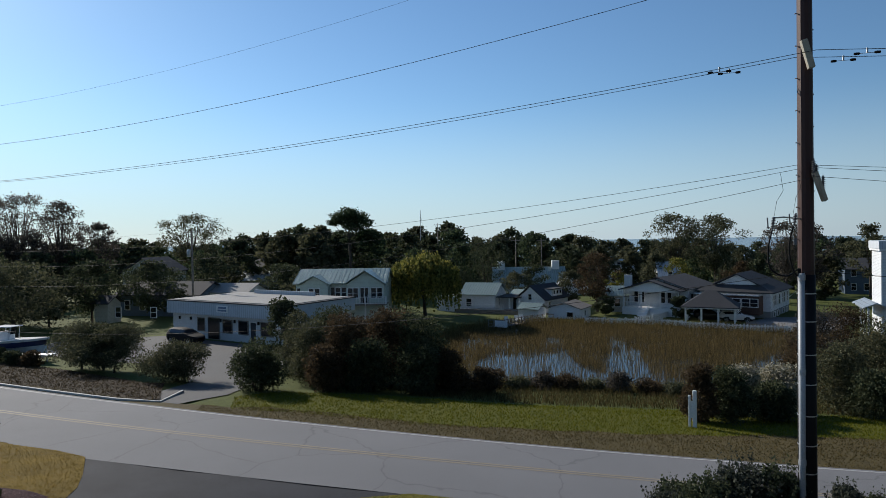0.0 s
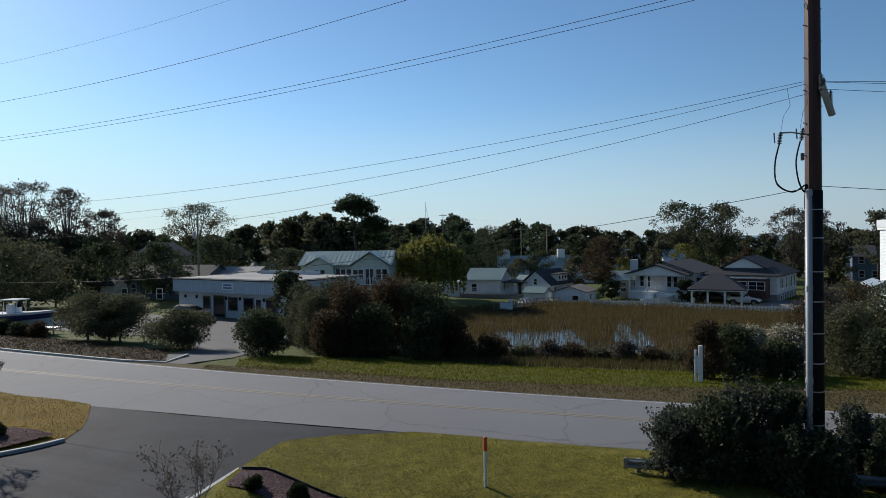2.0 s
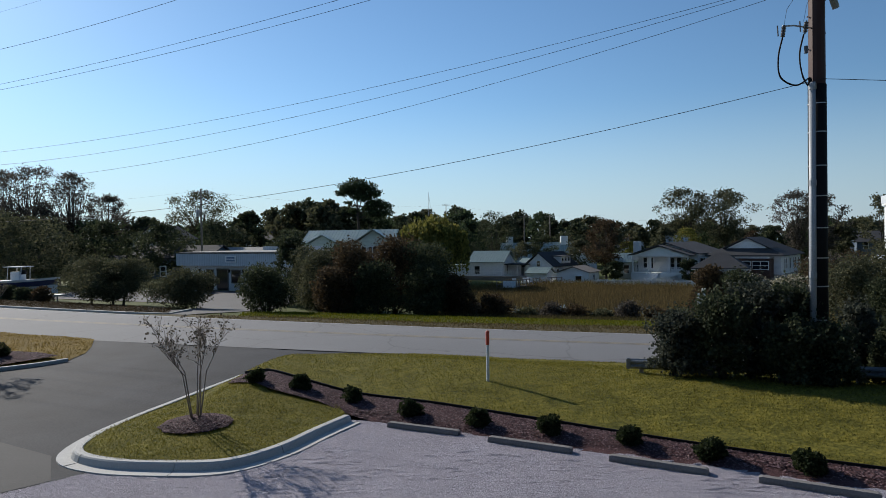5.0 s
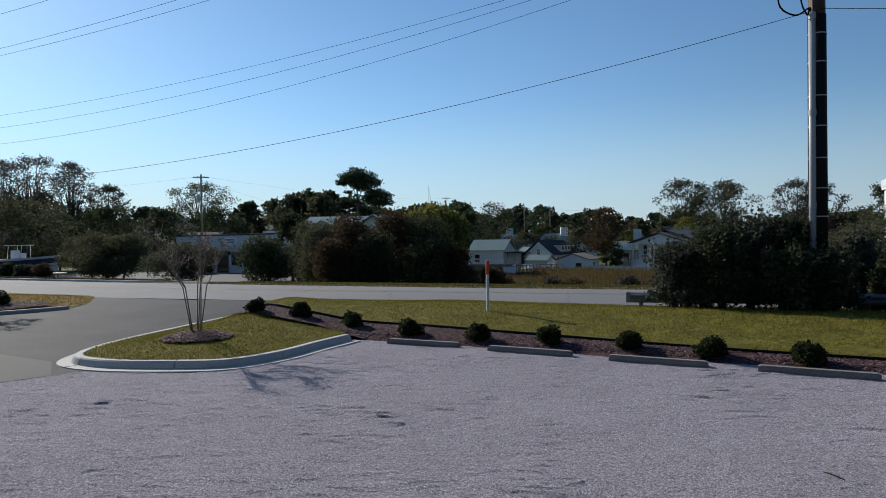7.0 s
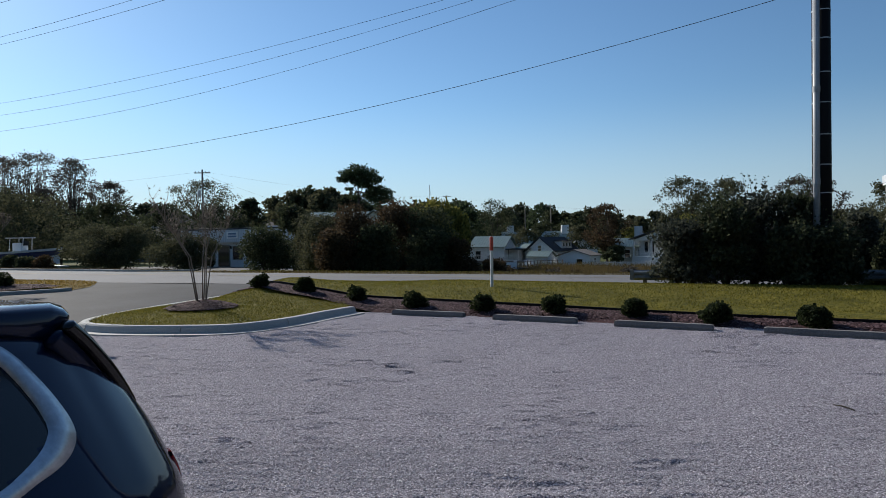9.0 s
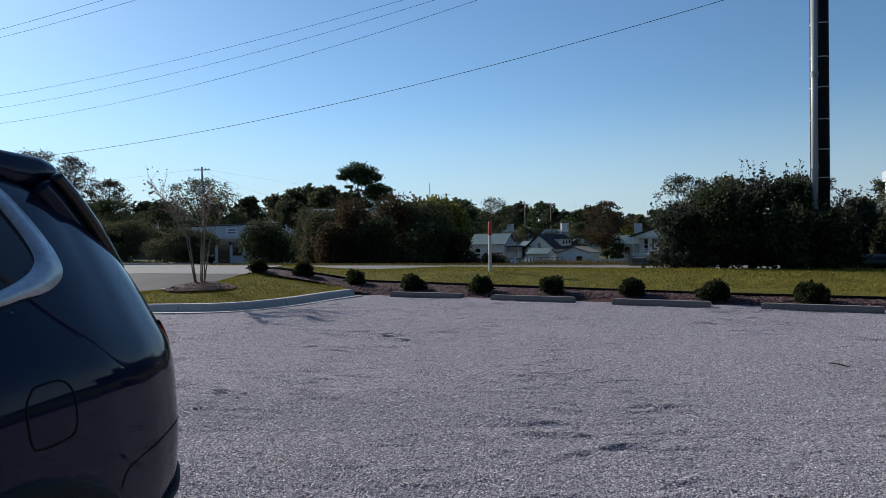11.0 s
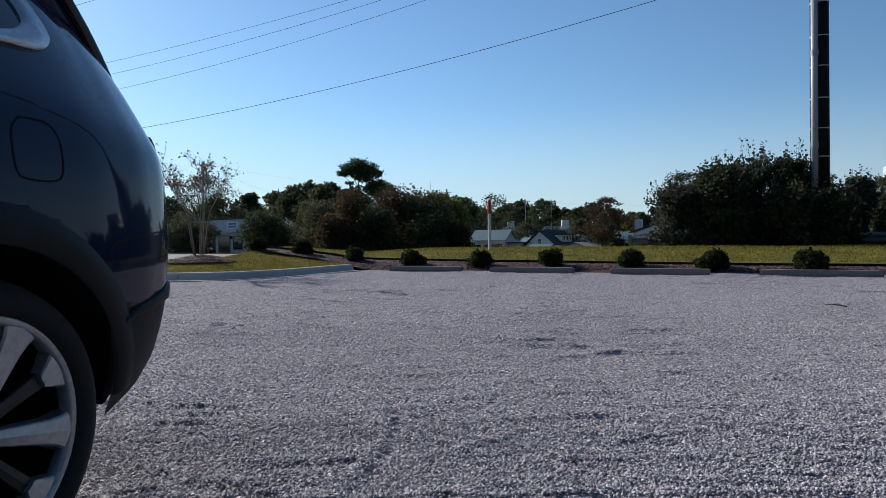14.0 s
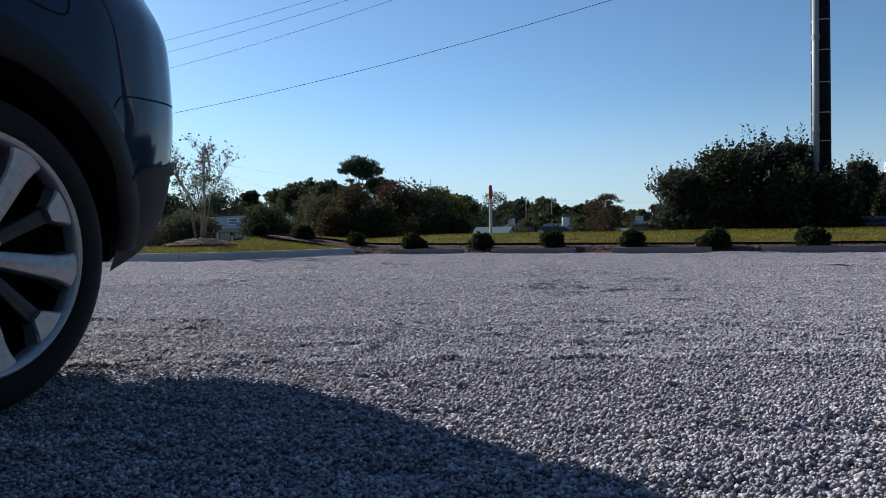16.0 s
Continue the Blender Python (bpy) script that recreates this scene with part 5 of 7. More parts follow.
r = part("porch_roof", box(-0.4, 9.0, -2.6, 0.2, 3.55, 3.68), ROOF_SILVER, block_house, "ribbed white metal porch roof")
for k in range(16):
    part("seam", box(-0.38 + 0.62 * k, -0.34 + 0.62 * k, -2.6, 0.2, 3.683, 3.73), ROOF_SILVER, r)
part("sun_room", box(3.6, 9.0, -2.3, -0.01, 0.8, 3.5, 0.02), surface("brown_boards", (0.05, 0.025, 0.018), (0.10, 0.05, 0.035), 1, 15, 0.8), block_house, "brown boarded sun room")
for x in (4.6, 5.9, 7.2, 8.3):
    window(block_house, x, 2.0, 1.0, 1.1, -2.3)
for x in (0.2, 1.9, 3.5):
    part("porch_post", box(x - 0.1, x + 0.1, -2.5, -2.3, 0, 3.55), WHITE, block_house)
for y in (2.0, 3.2, 5.6, 8.0, 9.2, 11.3):
    window(block_house, 10.0, 1.9, 0.7, 1.5, y, "right", frame=WHITE)
for y in (2.5, 5.0, 8.6, 11.2):
    window(block_house, 9.96, 0.2, 0.9, 0.7, y, "right", bars=0)
bm = bmesh.new()
tube(bm, [(10.0, 12.0, 2.2), (11.2, 12.0, 3.4)], 0.06, 5)
part("bracket", bm, WHITE, block_house)

# open carport with a hipped roof
carport = thing("carport", at(35.6, 89.9, -27, -2.78), "open white-posted carport with a dark hipped roof", "carport")
roof_part(carport, 0, 6.6, 0, 5.8, 2.35, 2.1, ROOF_DARK, "x", 0.5, hip=3.2)
part("fascia", box(-0.4, 7.0, -0.4, 6.2, 2.2, 2.33), WHITE, carport)
for x, y in ((0.1, 0.1), (2.2, 0.1), (4.4, 0.1), (6.5, 0.1), (6.5, 2.9), (6.5, 5.7), (0.1, 5.7), (0.1, 2.9)):
    p = part("post", box(x - 0.12, x + 0.12, y - 0.12, y + 0.12, 0, 2.25, 0.01), WHITE, carport)
    if x > 6:
        part("brace", tube(bmesh.new(), [(x, y, 1.4), (x + 0.8, y, 2.2)], 0.05, 5), WHITE, p)
part("slab", box(-0.5, 7.1, -0.5, 6.3, -0.3, 0.06), CONCRETE, carport)


def fence(pts, height, label, material, gap=0.16, panel=2.4):
    """A picket fence: posts and pickets between plan points."""
    ob = thing("fence", Matrix.Identity(4), label, "fence")
    for (x0, y0), (x1, y1) in zip(pts, pts[1:]):
        L = math.hypot(x1 - x0, y1 - y0)
        n = max(1, round(L / panel))
        for k in range(n):
            a = Vector((x0 + (x1 - x0) * k / n, y0 + (y1 - y0) * k / n, 0))
            b = Vector((x0 + (x1 - x0) * (k + 1) / n, y0 + (y1 - y0) * (k + 1) / n, 0))
            z = land(a.x, a.y)
            d = b - a
            m = Matrix.Translation((a.x, a.y, z)) @ Matrix.Rotation(math.atan2(d.y, d.x), 4, "Z")
            part("post", box(-0.06, 0.06, -0.06, 0.06, -0.3, height + 0.1, 0.01), material, ob, "", m)
            bm = bmesh.new()
            w = d.length
            box(0, w, -0.02, 0.02, 0.22, 0.30, bm=bm)
            box(0, w, -0.02, 0.02, height - 0.25, height - 0.17, bm=bm)
            for j in range(int(w / gap)):
                box(gap * j + 0.04, gap * j + gap * 0.82, -0.045, -0.021, 0.06, height - 0.04 * (j % 2), bm=bm)
            part("panel", bm, material, ob, "", m)
    return ob


drape("house_drive", [(40.5, 82.6), (44, 89), (50, 93.5), (62, 92), (51, 79.5)], ASPHALT, 0.04, 4.0, "grey drive beside the carport")
fence([(21.5, 91.0), (27, 89.4), (31.5, 87.6)], 1.0, "white picket fence with dark posts along the marsh", WHITE)
fence([(31.5, 87.6), (36, 84.4), (44.5, 79.6), (49, 77.5)], 0.95, "long white picket fence along the marsh edge", WHITE)
fence([(28.5, 90), (33.5, 93.5), (36, 97)], 0.9, "dark-posted white fence beside the cottage garden", WHITE, 0.5)
dock = thing("dock", Matrix.Identity(4), "weathered timber walkway with a pale railing at the marsh edge", "dock")
for (x0, y0), (x1, y1) in (((7.4, 88.2), (9.0, 87.2)), ((9.0, 87.2), (14.2, 92.6)), ((14.2, 92.6), (17.5, 93.2))):
    m = Matrix.Translation((x0, y0, -2.45)) @ Matrix.Rotation(math.atan2(y1 - y0, x1 - x0), 4, "Z")
    L = math.hypot(x1 - x0, y1 - y0)
    part("decking", box(0, L, 0, 1.4, -0.1, 0.0), TIMBER, dock, "", m)
    bm = bmesh.new()
    box(0, L, -0.03, 0.03, 0.85, 0.93, bm=bm)
    box(0, L, -0.03, 0.03, 0.35, 0.41, bm=bm)
    for k in range(int(L / 0.8) + 1):
        box(0.8 * k - 0.05, 0.8 * k + 0.05, -0.05, 0.05, -0.8, 0.98, bm=bm)
    part("rail", bm, TIMBER, dock, "", m)
part("rail_panel", box(0, 1.9, -0.03, 0.03, 0.0, 0.9), WHITE, dock, "", Matrix.Translation((8.2, 87.4, -2.45)) @ Matrix.Rotation(radians(-32), 4, "Z"))
for x, y, a in ((10.2, 90.6, 20), (11.6, 91.6, -30), (12.6, 92.4, 10)):
    c = thing("garden_chair", at(x, y, a, -2.42), "white slatted garden chair by the marsh walkway", "chair", "garden chairs")
    part("seat", box(-0.3, 0.3, -0.3, 0.3, 0.32, 0.38, 0.01), WHITE, c)
    part("backrest", box(-0.3, 0.3, 0.24, 0.30, 0.36, 1.0, 0.01), WHITE, c)
    for sx in (-0.3, 0.3):
        part("leg", box(sx - 0.04, sx + 0.04, -0.32, -0.24, 0.0, 0.5), WHITE, c)
        part("armrest", box(sx - 0.07, sx + 0.07, -0.34, 0.28, 0.52, 0.56), WHITE, c)

# steep-gabled cottage with a dormer, its shed and annex
steep = thing("house", at(13.6, 106.5, -38, -2.65), "small white cottage with a steep gable and a dormer", "house")
walls(steep, 0, 5.4, 0, 8.5, 0, 2.1, SIDING, "y", 2.25)
roof_part(steep, 0, 5.4, 0, 8.5, 2.1, 2.35, ROOF_DARK, "y", 0.3)
part("dormer", box(3.3, 5.2, 3.0, 6.6, 2.4, 3.75), SIDING, steep)
part("dormer_roof", box(2.6, 5.45, 2.8, 6.8, 3.76, 3.9), ROOF_DARK, steep)
for y in (3.7, 4.8, 5.9):
    window(steep, 5.2, 2.95, 0.55, 0.6, y, "right", bars=0)
window(steep, 2.7, 2.2, 0.6, 0.9, 0)
window(steep, 4.3, 0.7, 0.8, 1.1, 0)
window(steep, 5.4, 0.7, 0.8, 1.1, 1.6, "right")
roof_part(steep, -3.2, 0.0, 2.5, 8.0, 1.9, 1.4, ROOF_GREEN, "x", 0.3, name="wing_roof")
walls(steep, -3.2, 0.0, 2.5, 8.0, 0, 1.9, SIDING, name="wing")
shed = thing("shed", at(12.8, 97.6, -35, -2.85), "little white shed with a green metal roof", "shed")
walls(shed, 0, 3.4, 0, 2.6, 0, 1.65, SIDING, "x", 0.8)
r = roof_part(shed, 0, 3.4, 0, 2.6, 1.65, 0.85, ROOF_GREEN, "x", 0.22)
seams(r, 0, 3.4, 0, 2.6, 1.65, 0.85, ROOF_GREEN, 0.5, 0.22)
annex = thing("outbuilding", at(17.4, 97.2, -30, -2.85), "low white outbuilding with a brown roof", "shed")
walls(annex, 0, 5.0, 0, 5.4, 0, 1.75, WHITE, "y", 0.85)
roof_part(annex, 0, 5.0, 0, 5.4, 1.75, 0.9, TIMBER, "y", 0.25)
window(annex, 3.4, 0.6, 0.9, 0.7, 0, bars=0)
window(annex, 5.0, 0.6, 0.7, 0.8, 2.4, "right")
part("awning", box(2.8, 4.0, -0.45, -0.05, 1.32, 1.38), WHITE, annex)

# cottage with a grey-green metal roof and a dark porch
garden_house = thing("house", at(4.4, 108.0, -22, -2.65), "white cottage with a green metal roof and a dark porch", "house")
walls(garden_house, 0, 6.0, 0, 7.0, 0, 2.9, SIDING, "x", 1.7)
r = roof_part(garden_house, 0, 6.0, 0, 7.0, 2.9, 1.8, ROOF_GREEN, "x", 0.35)
seams(r, 0, 6.0, 0, 7.0, 2.9, 1.8, ROOF_GREEN)
for y in (2.4, 3.5, 4.6):
    window(garden_house, 6.0, 0.9, 0.8, 1.7, y, "right")
window(garden_house, 1.4, 1.0, 0.9, 1.3, 0)
part("porch_roof", box(6.0, 10.2, 0.6, 6.4, 2.5, 2.65), ROOF_DARK, garden_house)
for x, y in ((10.0, 0.8), (10.0, 6.2), (8.2, 0.8)):
    part("porch_post", box(x - 0.08, x + 0.08, y - 0.08, y + 0.08, 0, 2.5), WHITE, garden_house)
part("porch_wall", box(6.0, 8.4, 2.6, 6.4, 0.0, 2.48), SIDING, garden_house)
part("deck", box(-0.5, 10.4, -2.0, 0.0, 0.0, 0.7), TIMBER, garden_house)
railing(garden_house, -0.4, 8.0, -1.95, 0.7, 0.9)
part("side_porch_roof", box(-4.6, 0, -0.6, 3.0, 2.4, 2.55), ROOF_GREEN, garden_house)
part("side_wing", box(-4.4, -0.02, -0.2, 6.8, 0.0, 2.38), SIDING, garden_house)

# broad metal-roofed house with two chimneys
broad = thing("house", at(13.2, 140, -4, -2.6), "broad house with a pale green metal roof and two chimneys", "house")
walls(broad, 0, 15.5, 0, 10, 0, 1.9, SIDING, "x", 3.5)
r = roof_part(broad, 0, 15.5, 0, 10, 1.6, 4.1, ROOF_GREEN, "x", 0.5)
seams(r, 0, 15.5, 0, 10, 1.6, 4.1, ROOF_SILVER, 0.75, 0.5)
for x in (1.6, 13.9):
    part("chimney", box(x - 0.8, x + 0.8, 4.2, 5.8, 2.0, 7.2, 0.04), WHITE, broad)
roof_part(broad, 13.0, 20.0, -2.5, 4.5, 1.7, 2.2, ROOF_SILVER, "y", 0.4, name="wing_roof")
walls(broad, 13.0, 20.0, -2.5, 4.5, 0, 1.7, SIDING, "y", 2.0, name="wing")


def plain_house(x, y, turn, w, d, h, rise, wall, roof, label, z=None, axis="x", rows=1, hip=0.0):
    """A far house: walls, pitched roof and its windows."""
    ob = thing("house", at(x, y, turn, z), label, "house")
    walls(ob, 0, w, 0, d, -0.3, h, wall, None if hip else axis, rise * 0.95)
    r = roof_part(ob, 0, w, 0, d, h, rise, roof, axis, 0.4, hip=hip)
    for k in range(rows):
        for j in range(max(2, int(w / 2.4))):
            window(ob, w * (j + 0.7) / (int(w / 2.4) + 0.4), 0.9 + 2.8 * k, 0.8, 1.3, 0)
    if axis == "y":
        window(ob, w / 2, h + rise * 0.2, 0.8, 1.1, 0)
    return ob


plain_house(83.5, 128, -25, 12, 8, 5.0, 2.2, SIDING_BLUE, ROOF_DARK, "blue-grey house with dark shingles behind the trees", -2.7, "x", 2)
plain_house(45.0, 165, -30, 6, 8, 4.2, 2.2, SIDING, ROOF_SILVER, "white house with a pale metal roof among trees", -2.6, "y", 2)
plain_house(46.8, 131, -12, 4.0, 8, 3.5, 3.3, SIDING, ROOF_SILVER, "tall house with a steep silver metal roof", -2.6, "x", 2)
plain_house(28.5, 104, -10, 5, 6, 2.6, 1.4, SIDING_CREAM, ROOF_GREEN, "low cream cottage with a green metal roof", -2.6)
plain_house(-52.5, 107, -6, 7.0, 8, 6.0, 2.4, SIDING_CREAM, ROOF_DARK, "cream house with a front gable half hidden by trees", -1.0, "y", 2)
plain_house(-47, 128, -15, 14, 9, 3.2, 1.6, SIDING_CREAM, ROOF_SILVER, "low house with a pale roof behind the store", -1.0, "x", 1)
plain_house(-40, 133, -15, 13, 9, 5.6, 2.2, SIDING, ROOF_DARK, "grey-roofed house behind the store", -1.0, "x", 2, hip=3.0)
plain_house(-36.5, 96, -15, 9, 6, 3.3, 1.2, WHITE, ROOF_FLAT, "low white shed roof behind the store", -1.0)
plain_house(-6, 165, -10, 10, 7, 4.6, 2.6, SIDING_BLUE, ROOF_DARK, "grey house far behind the willow", -2.4, "x", 1)
plain_house(-46.6, 87, -14, 2.2, 2.4, 2.6, 1.0, SIDING_CREAM, ROOF_DARK, "white bungalow with a porch under dark trees", -0.9)
plain_house(-48, 96, -14, 14.0, 7, 3.0, 1.8, SIDING_BLUE, ROOF_DARK, "dark blue house in deep shade", -0.9)
plain_house(-69, 82, -14, 6.5, 6, 2.9, 1.6, SIDING, ROOF_DARK, "white porch house under a big tree", -0.9)

# tall white tower building
tower = thing("tower", at(52.4, 73.6, -25, -2.4), "tall white clapboard tower with a corniced top", "building")
walls(tower, 0, 5.5, 0, 5.5, 0, 10.4, SIDING)
part("cornice", box(-0.25, 5.75, -0.25, 5.75, 10.0, 10.25, 0.03), WHITE, tower)
part("parapet", box(-0.3, 5.8, -0.3, 5.8, 10.26, 11.2, 0.03), stripes("ribbed_white_metal", (0.62, 0.65, 0.68), (0.36, 0.39, 0.42), 0, 0.4, 0.5, share=0.15), tower)
for z in (3.2, 6.0, 8.0):
    window(tower, 1.4, z, 0.9, 1.4, 0)
    window(tower, 4.0, z, 0.9, 1.4, 0)
roof_part(tower, -1.7, 0.2, -1.2, 5.5, 3.3, 0.6, ROOF_SILVER, "y", 0.4, name="porch_roof")
for y in (-1.4, 1.0, 3.2):
    part("porch_post", box(-1.65, -1.45, y, y + 0.2, 0, 3.35), WHITE, tower)
part("corner_board", box(-0.04, 0.12, -0.04, 0.12, 0, 10.0), WHITE, tower)

# gatepost with a lantern cap at the verge
gate = thing("gatepost", at(13.35, 33.1, -20), "pair of white timber gateposts half swallowed by vines", "gatepost")
for x, w, h in ((0.0, 0.06, 1.7), (0.26, 0.10, 1.95)):
    part("post", box(x - w, x + w, -w, w, -0.3, h, 0.02), WHITE, gate)
part("board", box(0.06, 0.16, -0.03, 0.03, 0.5, 1.4), WHITE, gate)


# planted strip and kerb between the road and the forecourt
STRIP = [(x, road_far(x) + 0.35) for x in range(-62, -17, 3)] + [(-17.2, road_far(-17.2) + 1.2), (-18.4, 42.6), (-19.6, 46)] + [(x, road_far(x) + 6.5 + math.sin(x)) for x in (-21, -25, -30, -36, -44, -62)]
drape("planting_strip", STRIP, surface("dry_soil_and_mulch", (0.016, 0.012, 0.008), (0.060, 0.042, 0.024), 0.8, 14, 0.95, bump=0.8, depth=0.03), 0.07, 3.0, "strip of bare soil and leaf mulch under street trees")
tagged(part("kerb", sweep([Vector((x, road_far(x) + 0.3, land(x, road_far(x)) + 0.03)) for x in range(-62, -17, 3)] + [Vector((-17.0, road_far(-17) + 0.8, -0.02)), Vector((-16.9, 42.2, -0.1))], [(-0.16, -0.05), (-0.16, 0.14), (0.0, 0.14), (0.0, -0.05)]), CONCRETE), "worn concrete kerb along the far side of the road", "kerb", kind="structure")


LITTER = leaf_material("dry_leaves_and_grass", (0.024, 0.019, 0.010), (0.095, 0.068, 0.034))
blades("grass", 9000, in_poly(STRIP, lambda x, y: land(x, y) + 0.06, -48), 0.12, 0.07, LITTER, "dry grass and fallen leaves under the street trees", 1.2)

# ---- boat on its trailer ----
boat = thing("boat", at(-42.0, 58.8, -10, -0.68), "white and blue centre-console boat on a trailer", "boat")


def hull(z0, z1, grow, material, name, label=""):
    bm = bmesh.new()
    rows = []
    for k in range(15):
        u = k / 14
        w = 1.15 * (1 - max(0, (u - 0.45) / 0.55) ** 2.2) + 0.01
        rise = 0.35 * u * u
        rows.append([bm.verts.new((7 * u + 0.25 * (z1 > 1) * u, s * (w * g + grow), 0.75 + zz + rise * (zz > 0.1))) for s, g, zz in ((-1, 0.30 if z0 < 0.2 else 0.92, z0), (-1, 0.92 if z0 < 0.2 else 1.0, z1), (1, 0.92 if z0 < 0.2 else 1.0, z1), (1, 0.30 if z0 < 0.2 else 0.92, z0))])
    for p, q in zip(rows, rows[1:]):
        for j in range(4):
            bm.faces.new((p[j], q[j], q[(j + 1) % 4], p[(j + 1) % 4]))
    bm.faces.new(rows[0])
    bm.faces.new(rows[-1][::-1])
    bmesh.ops.recalc_face_normals(bm, faces=bm.faces[:])
    return part(name, bm, material, boat, label)


GEL_WHITE = surface("white_gelcoat", (0.62, 0.64, 0.66), (0.78, 0.79, 0.80), 1.0, 20, 0.25, bump=0.02)
GEL_BLUE = surface("navy_gelcoat", (0.020, 0.028, 0.075), (0.04, 0.05, 0.12), 1.0, 20, 0.25, bump=0.02)
hull(0.0, 0.45, 0.0, GEL_WHITE, "hull_bottom")
hull(0.45, 0.92, 0.0, GEL_BLUE, "hull_side", "dark blue topsides")
hull(0.92, 1.12, 0.05, GEL_WHITE, "gunwale")
part("console", box(2.4, 3.4, -0.4, 0.4, 1.7, 2.7, 0.05), GEL_WHITE, boat)
part("windscreen", box(3.42, 3.46, -0.38, 0.38, 2.45, 2.85), GLASS_DARK, boat)
for x in (2.2, 3.6):
    for s in (-0.55, 0.55):
        part("top_leg", tube(bmesh.new(), [(x, s, 1.7), (x + 0.12, s * 0.9, 3.12)], 0.03, 6), WHITE, boat)
part("hard_top", box(2.0, 3.9, -0.75, 0.75, 3.12, 3.19, 0.02), GEL_WHITE, boat)
part("engine", box(-0.6, 0.0, -0.3, 0.3, 1.0, 2.2, 0.08), GEL_WHITE, boat)
part("trailer", box(0.3, 7.2, -0.9, 0.9, 0.45, 0.58), GALV, boat)
for s in (-1, 1):
    part("trailer_wheel", lathe(bmesh.new(), [(0.12, -0.1), (0.33, -0.1), (0.35, 0), (0.33, 0.1), (0.12, 0.1)], Matrix.Translation((2.6, s, 0.33)) @ Matrix.Rotation(math.pi / 2, 4, "X"), 16), BLACK_PLASTIC, boat)
part("jockey_leg", box(6.9, 7.0, -0.05, 0.05, -0.1, 0.5), GALV, boat)


# ---- trees and shrubs ----
# tall thin trees at the west
for x, y, h, r, s in ((-79.5, 122, 20.8, 6.2, 1), (-71.0, 121, 19.2, 5.0, 2), (-88, 126, 20.5, 6.0, 3), (-65.5, 124, 15.0, 4.4, 4), (-75, 118, 13, 5.5, 6), (-85, 119, 13, 5.5, 7)):
    tree(x, y, h, r, "tall thinly leaved tree with grey-brown foliage", LEAF_BARE, seed=s, clear=0.22, count=7500, size=0.26, hollow=0.0, clumps=80, clump=0.25, many=70, top=1.9)
tree(-57.5, 150, 17.6, 8.6, "broad oak with bare patches in its crown", LEAF_OAK, seed=5, clear=0.35, count=7500, size=0.30, hollow=0.1, clumps=70, clump=0.22, many=50, top=1.5)

# the flat-topped pine
pine_rng = np.random.default_rng(8)
pine = thing("pine", Matrix.Translation((-15.6, 118.6, land(-15.6, 118.6))), "tall flat-topped pine with a bare trunk", "tree")
pb = [(-0.4, 0, 15.9, 2.0, 2.0, 1.1), (-2.3, 0, 15.1, 1.7, 1.7, 1.0), (1.5, 0.2, 15.2, 1.8, 1.8, 1.0), (-0.6, 0.5, 14.4, 2.2, 2.2, 1.0), (-3.3, 0, 14.2, 1.2, 1.2, 0.6), (2.7, -0.2, 14.1, 1.5, 1.5, 0.8), (0.6, -0.5, 13.3, 1.8, 1.8, 0.8),
      (2.8, 0, 12.2, 2.0, 2.0, 0.9), (4.5, 0.3, 11.6, 1.7, 1.7, 0.8), (1.8, 0.4, 11.2, 1.6, 1.6, 0.7), (5.0, 0, 10.4, 1.4, 1.4, 0.6), (3.0, -0.4, 10.2, 1.9, 1.9, 0.8), (-1.0, 0.0, 10.8, 1.1, 1.1, 0.45), (-2.1, 0.3, 12.4, 0.9, 0.9, 0.35)]
part("trunk", limbs(pb, 12.0, 0.30, pine_rng, 0.2, many=14), BARK, pine, smooth=True)
crown = new("crown", plant_mesh(pb, 12000, 0.27, pine_rng, 0.15, LEAF_PINE))
crown.parent = pine

# row of oaks and evergreens behind the houses
for x, y, h, r, s in ((53.8, 141, 17.4, 6.6, 11), (62.8, 141, 16.8, 6.6, 12)):
    tree(x, y, h, r, "large oak with an uneven dark crown", LEAF_OAK, seed=s, clear=0.3, count=7500, size=0.32, hollow=0.15, clumps=64, clump=0.25, many=36, top=1.4)
tree(26.8, 104.5, 9.9, 4.3, "rust-brown broad tree losing its leaves", LEAF_RUST, seed=13, clear=0.25, count=5200, size=0.24, hollow=0.1, clumps=60, clump=0.20, many=44)
for x, y, h, r, s in ((62.5, 112, 14.6, 4.4, 14), (68.5, 114, 14.0, 4.2, 15)):
    tree(x, y, h, r, "half-bare brown tree behind the pole", LEAF_BARE, seed=s, clear=0.3, count=5500, size=0.24, hollow=0.0, clumps=60, clump=0.25, many=50, top=1.5)
tree(84, 121, 14.2, 5, "olive-brown oak at the edge of the houses", LEAF_OAK, seed=16, count=3500, clumps=50, clump=0.22, hollow=0.2, size=0.32)

# the willow: long hanging strands
wil = thing("willow", Matrix.Translation((-1.6, 95.5, land(-1.6, 95.5))), "weeping willow with yellow-green hanging foliage", "tree")
wr = np.random.default_rng(21)
wbl = crown_blobs(wr, 5.0, 9.6, 4.6, 14, 0.35)
part("trunk", limbs(wbl, 4.0, 0.3, wr, 0.2), BARK, wil, smooth=True)
wp = []
for k in range(520):
    a, rr = wr.uniform(0, 6.283), 5.3 * math.sqrt(wr.random())
    x, y = rr * math.cos(a), rr * math.sin(a)
    top = 9.7 - 0.095 * rr * rr + wr.normal(0, 0.4)
    low = max(0.3, top - wr.uniform(1.8, 6.0))
    for j in range(14):
        t = j / 13
        wp.append((x * (1 + 0.06 * t) + wr.normal(0, 0.06), y * (1 + 0.06 * t) + wr.normal(0, 0.06), top + (low - top) * t))
wp = np.array(wp)
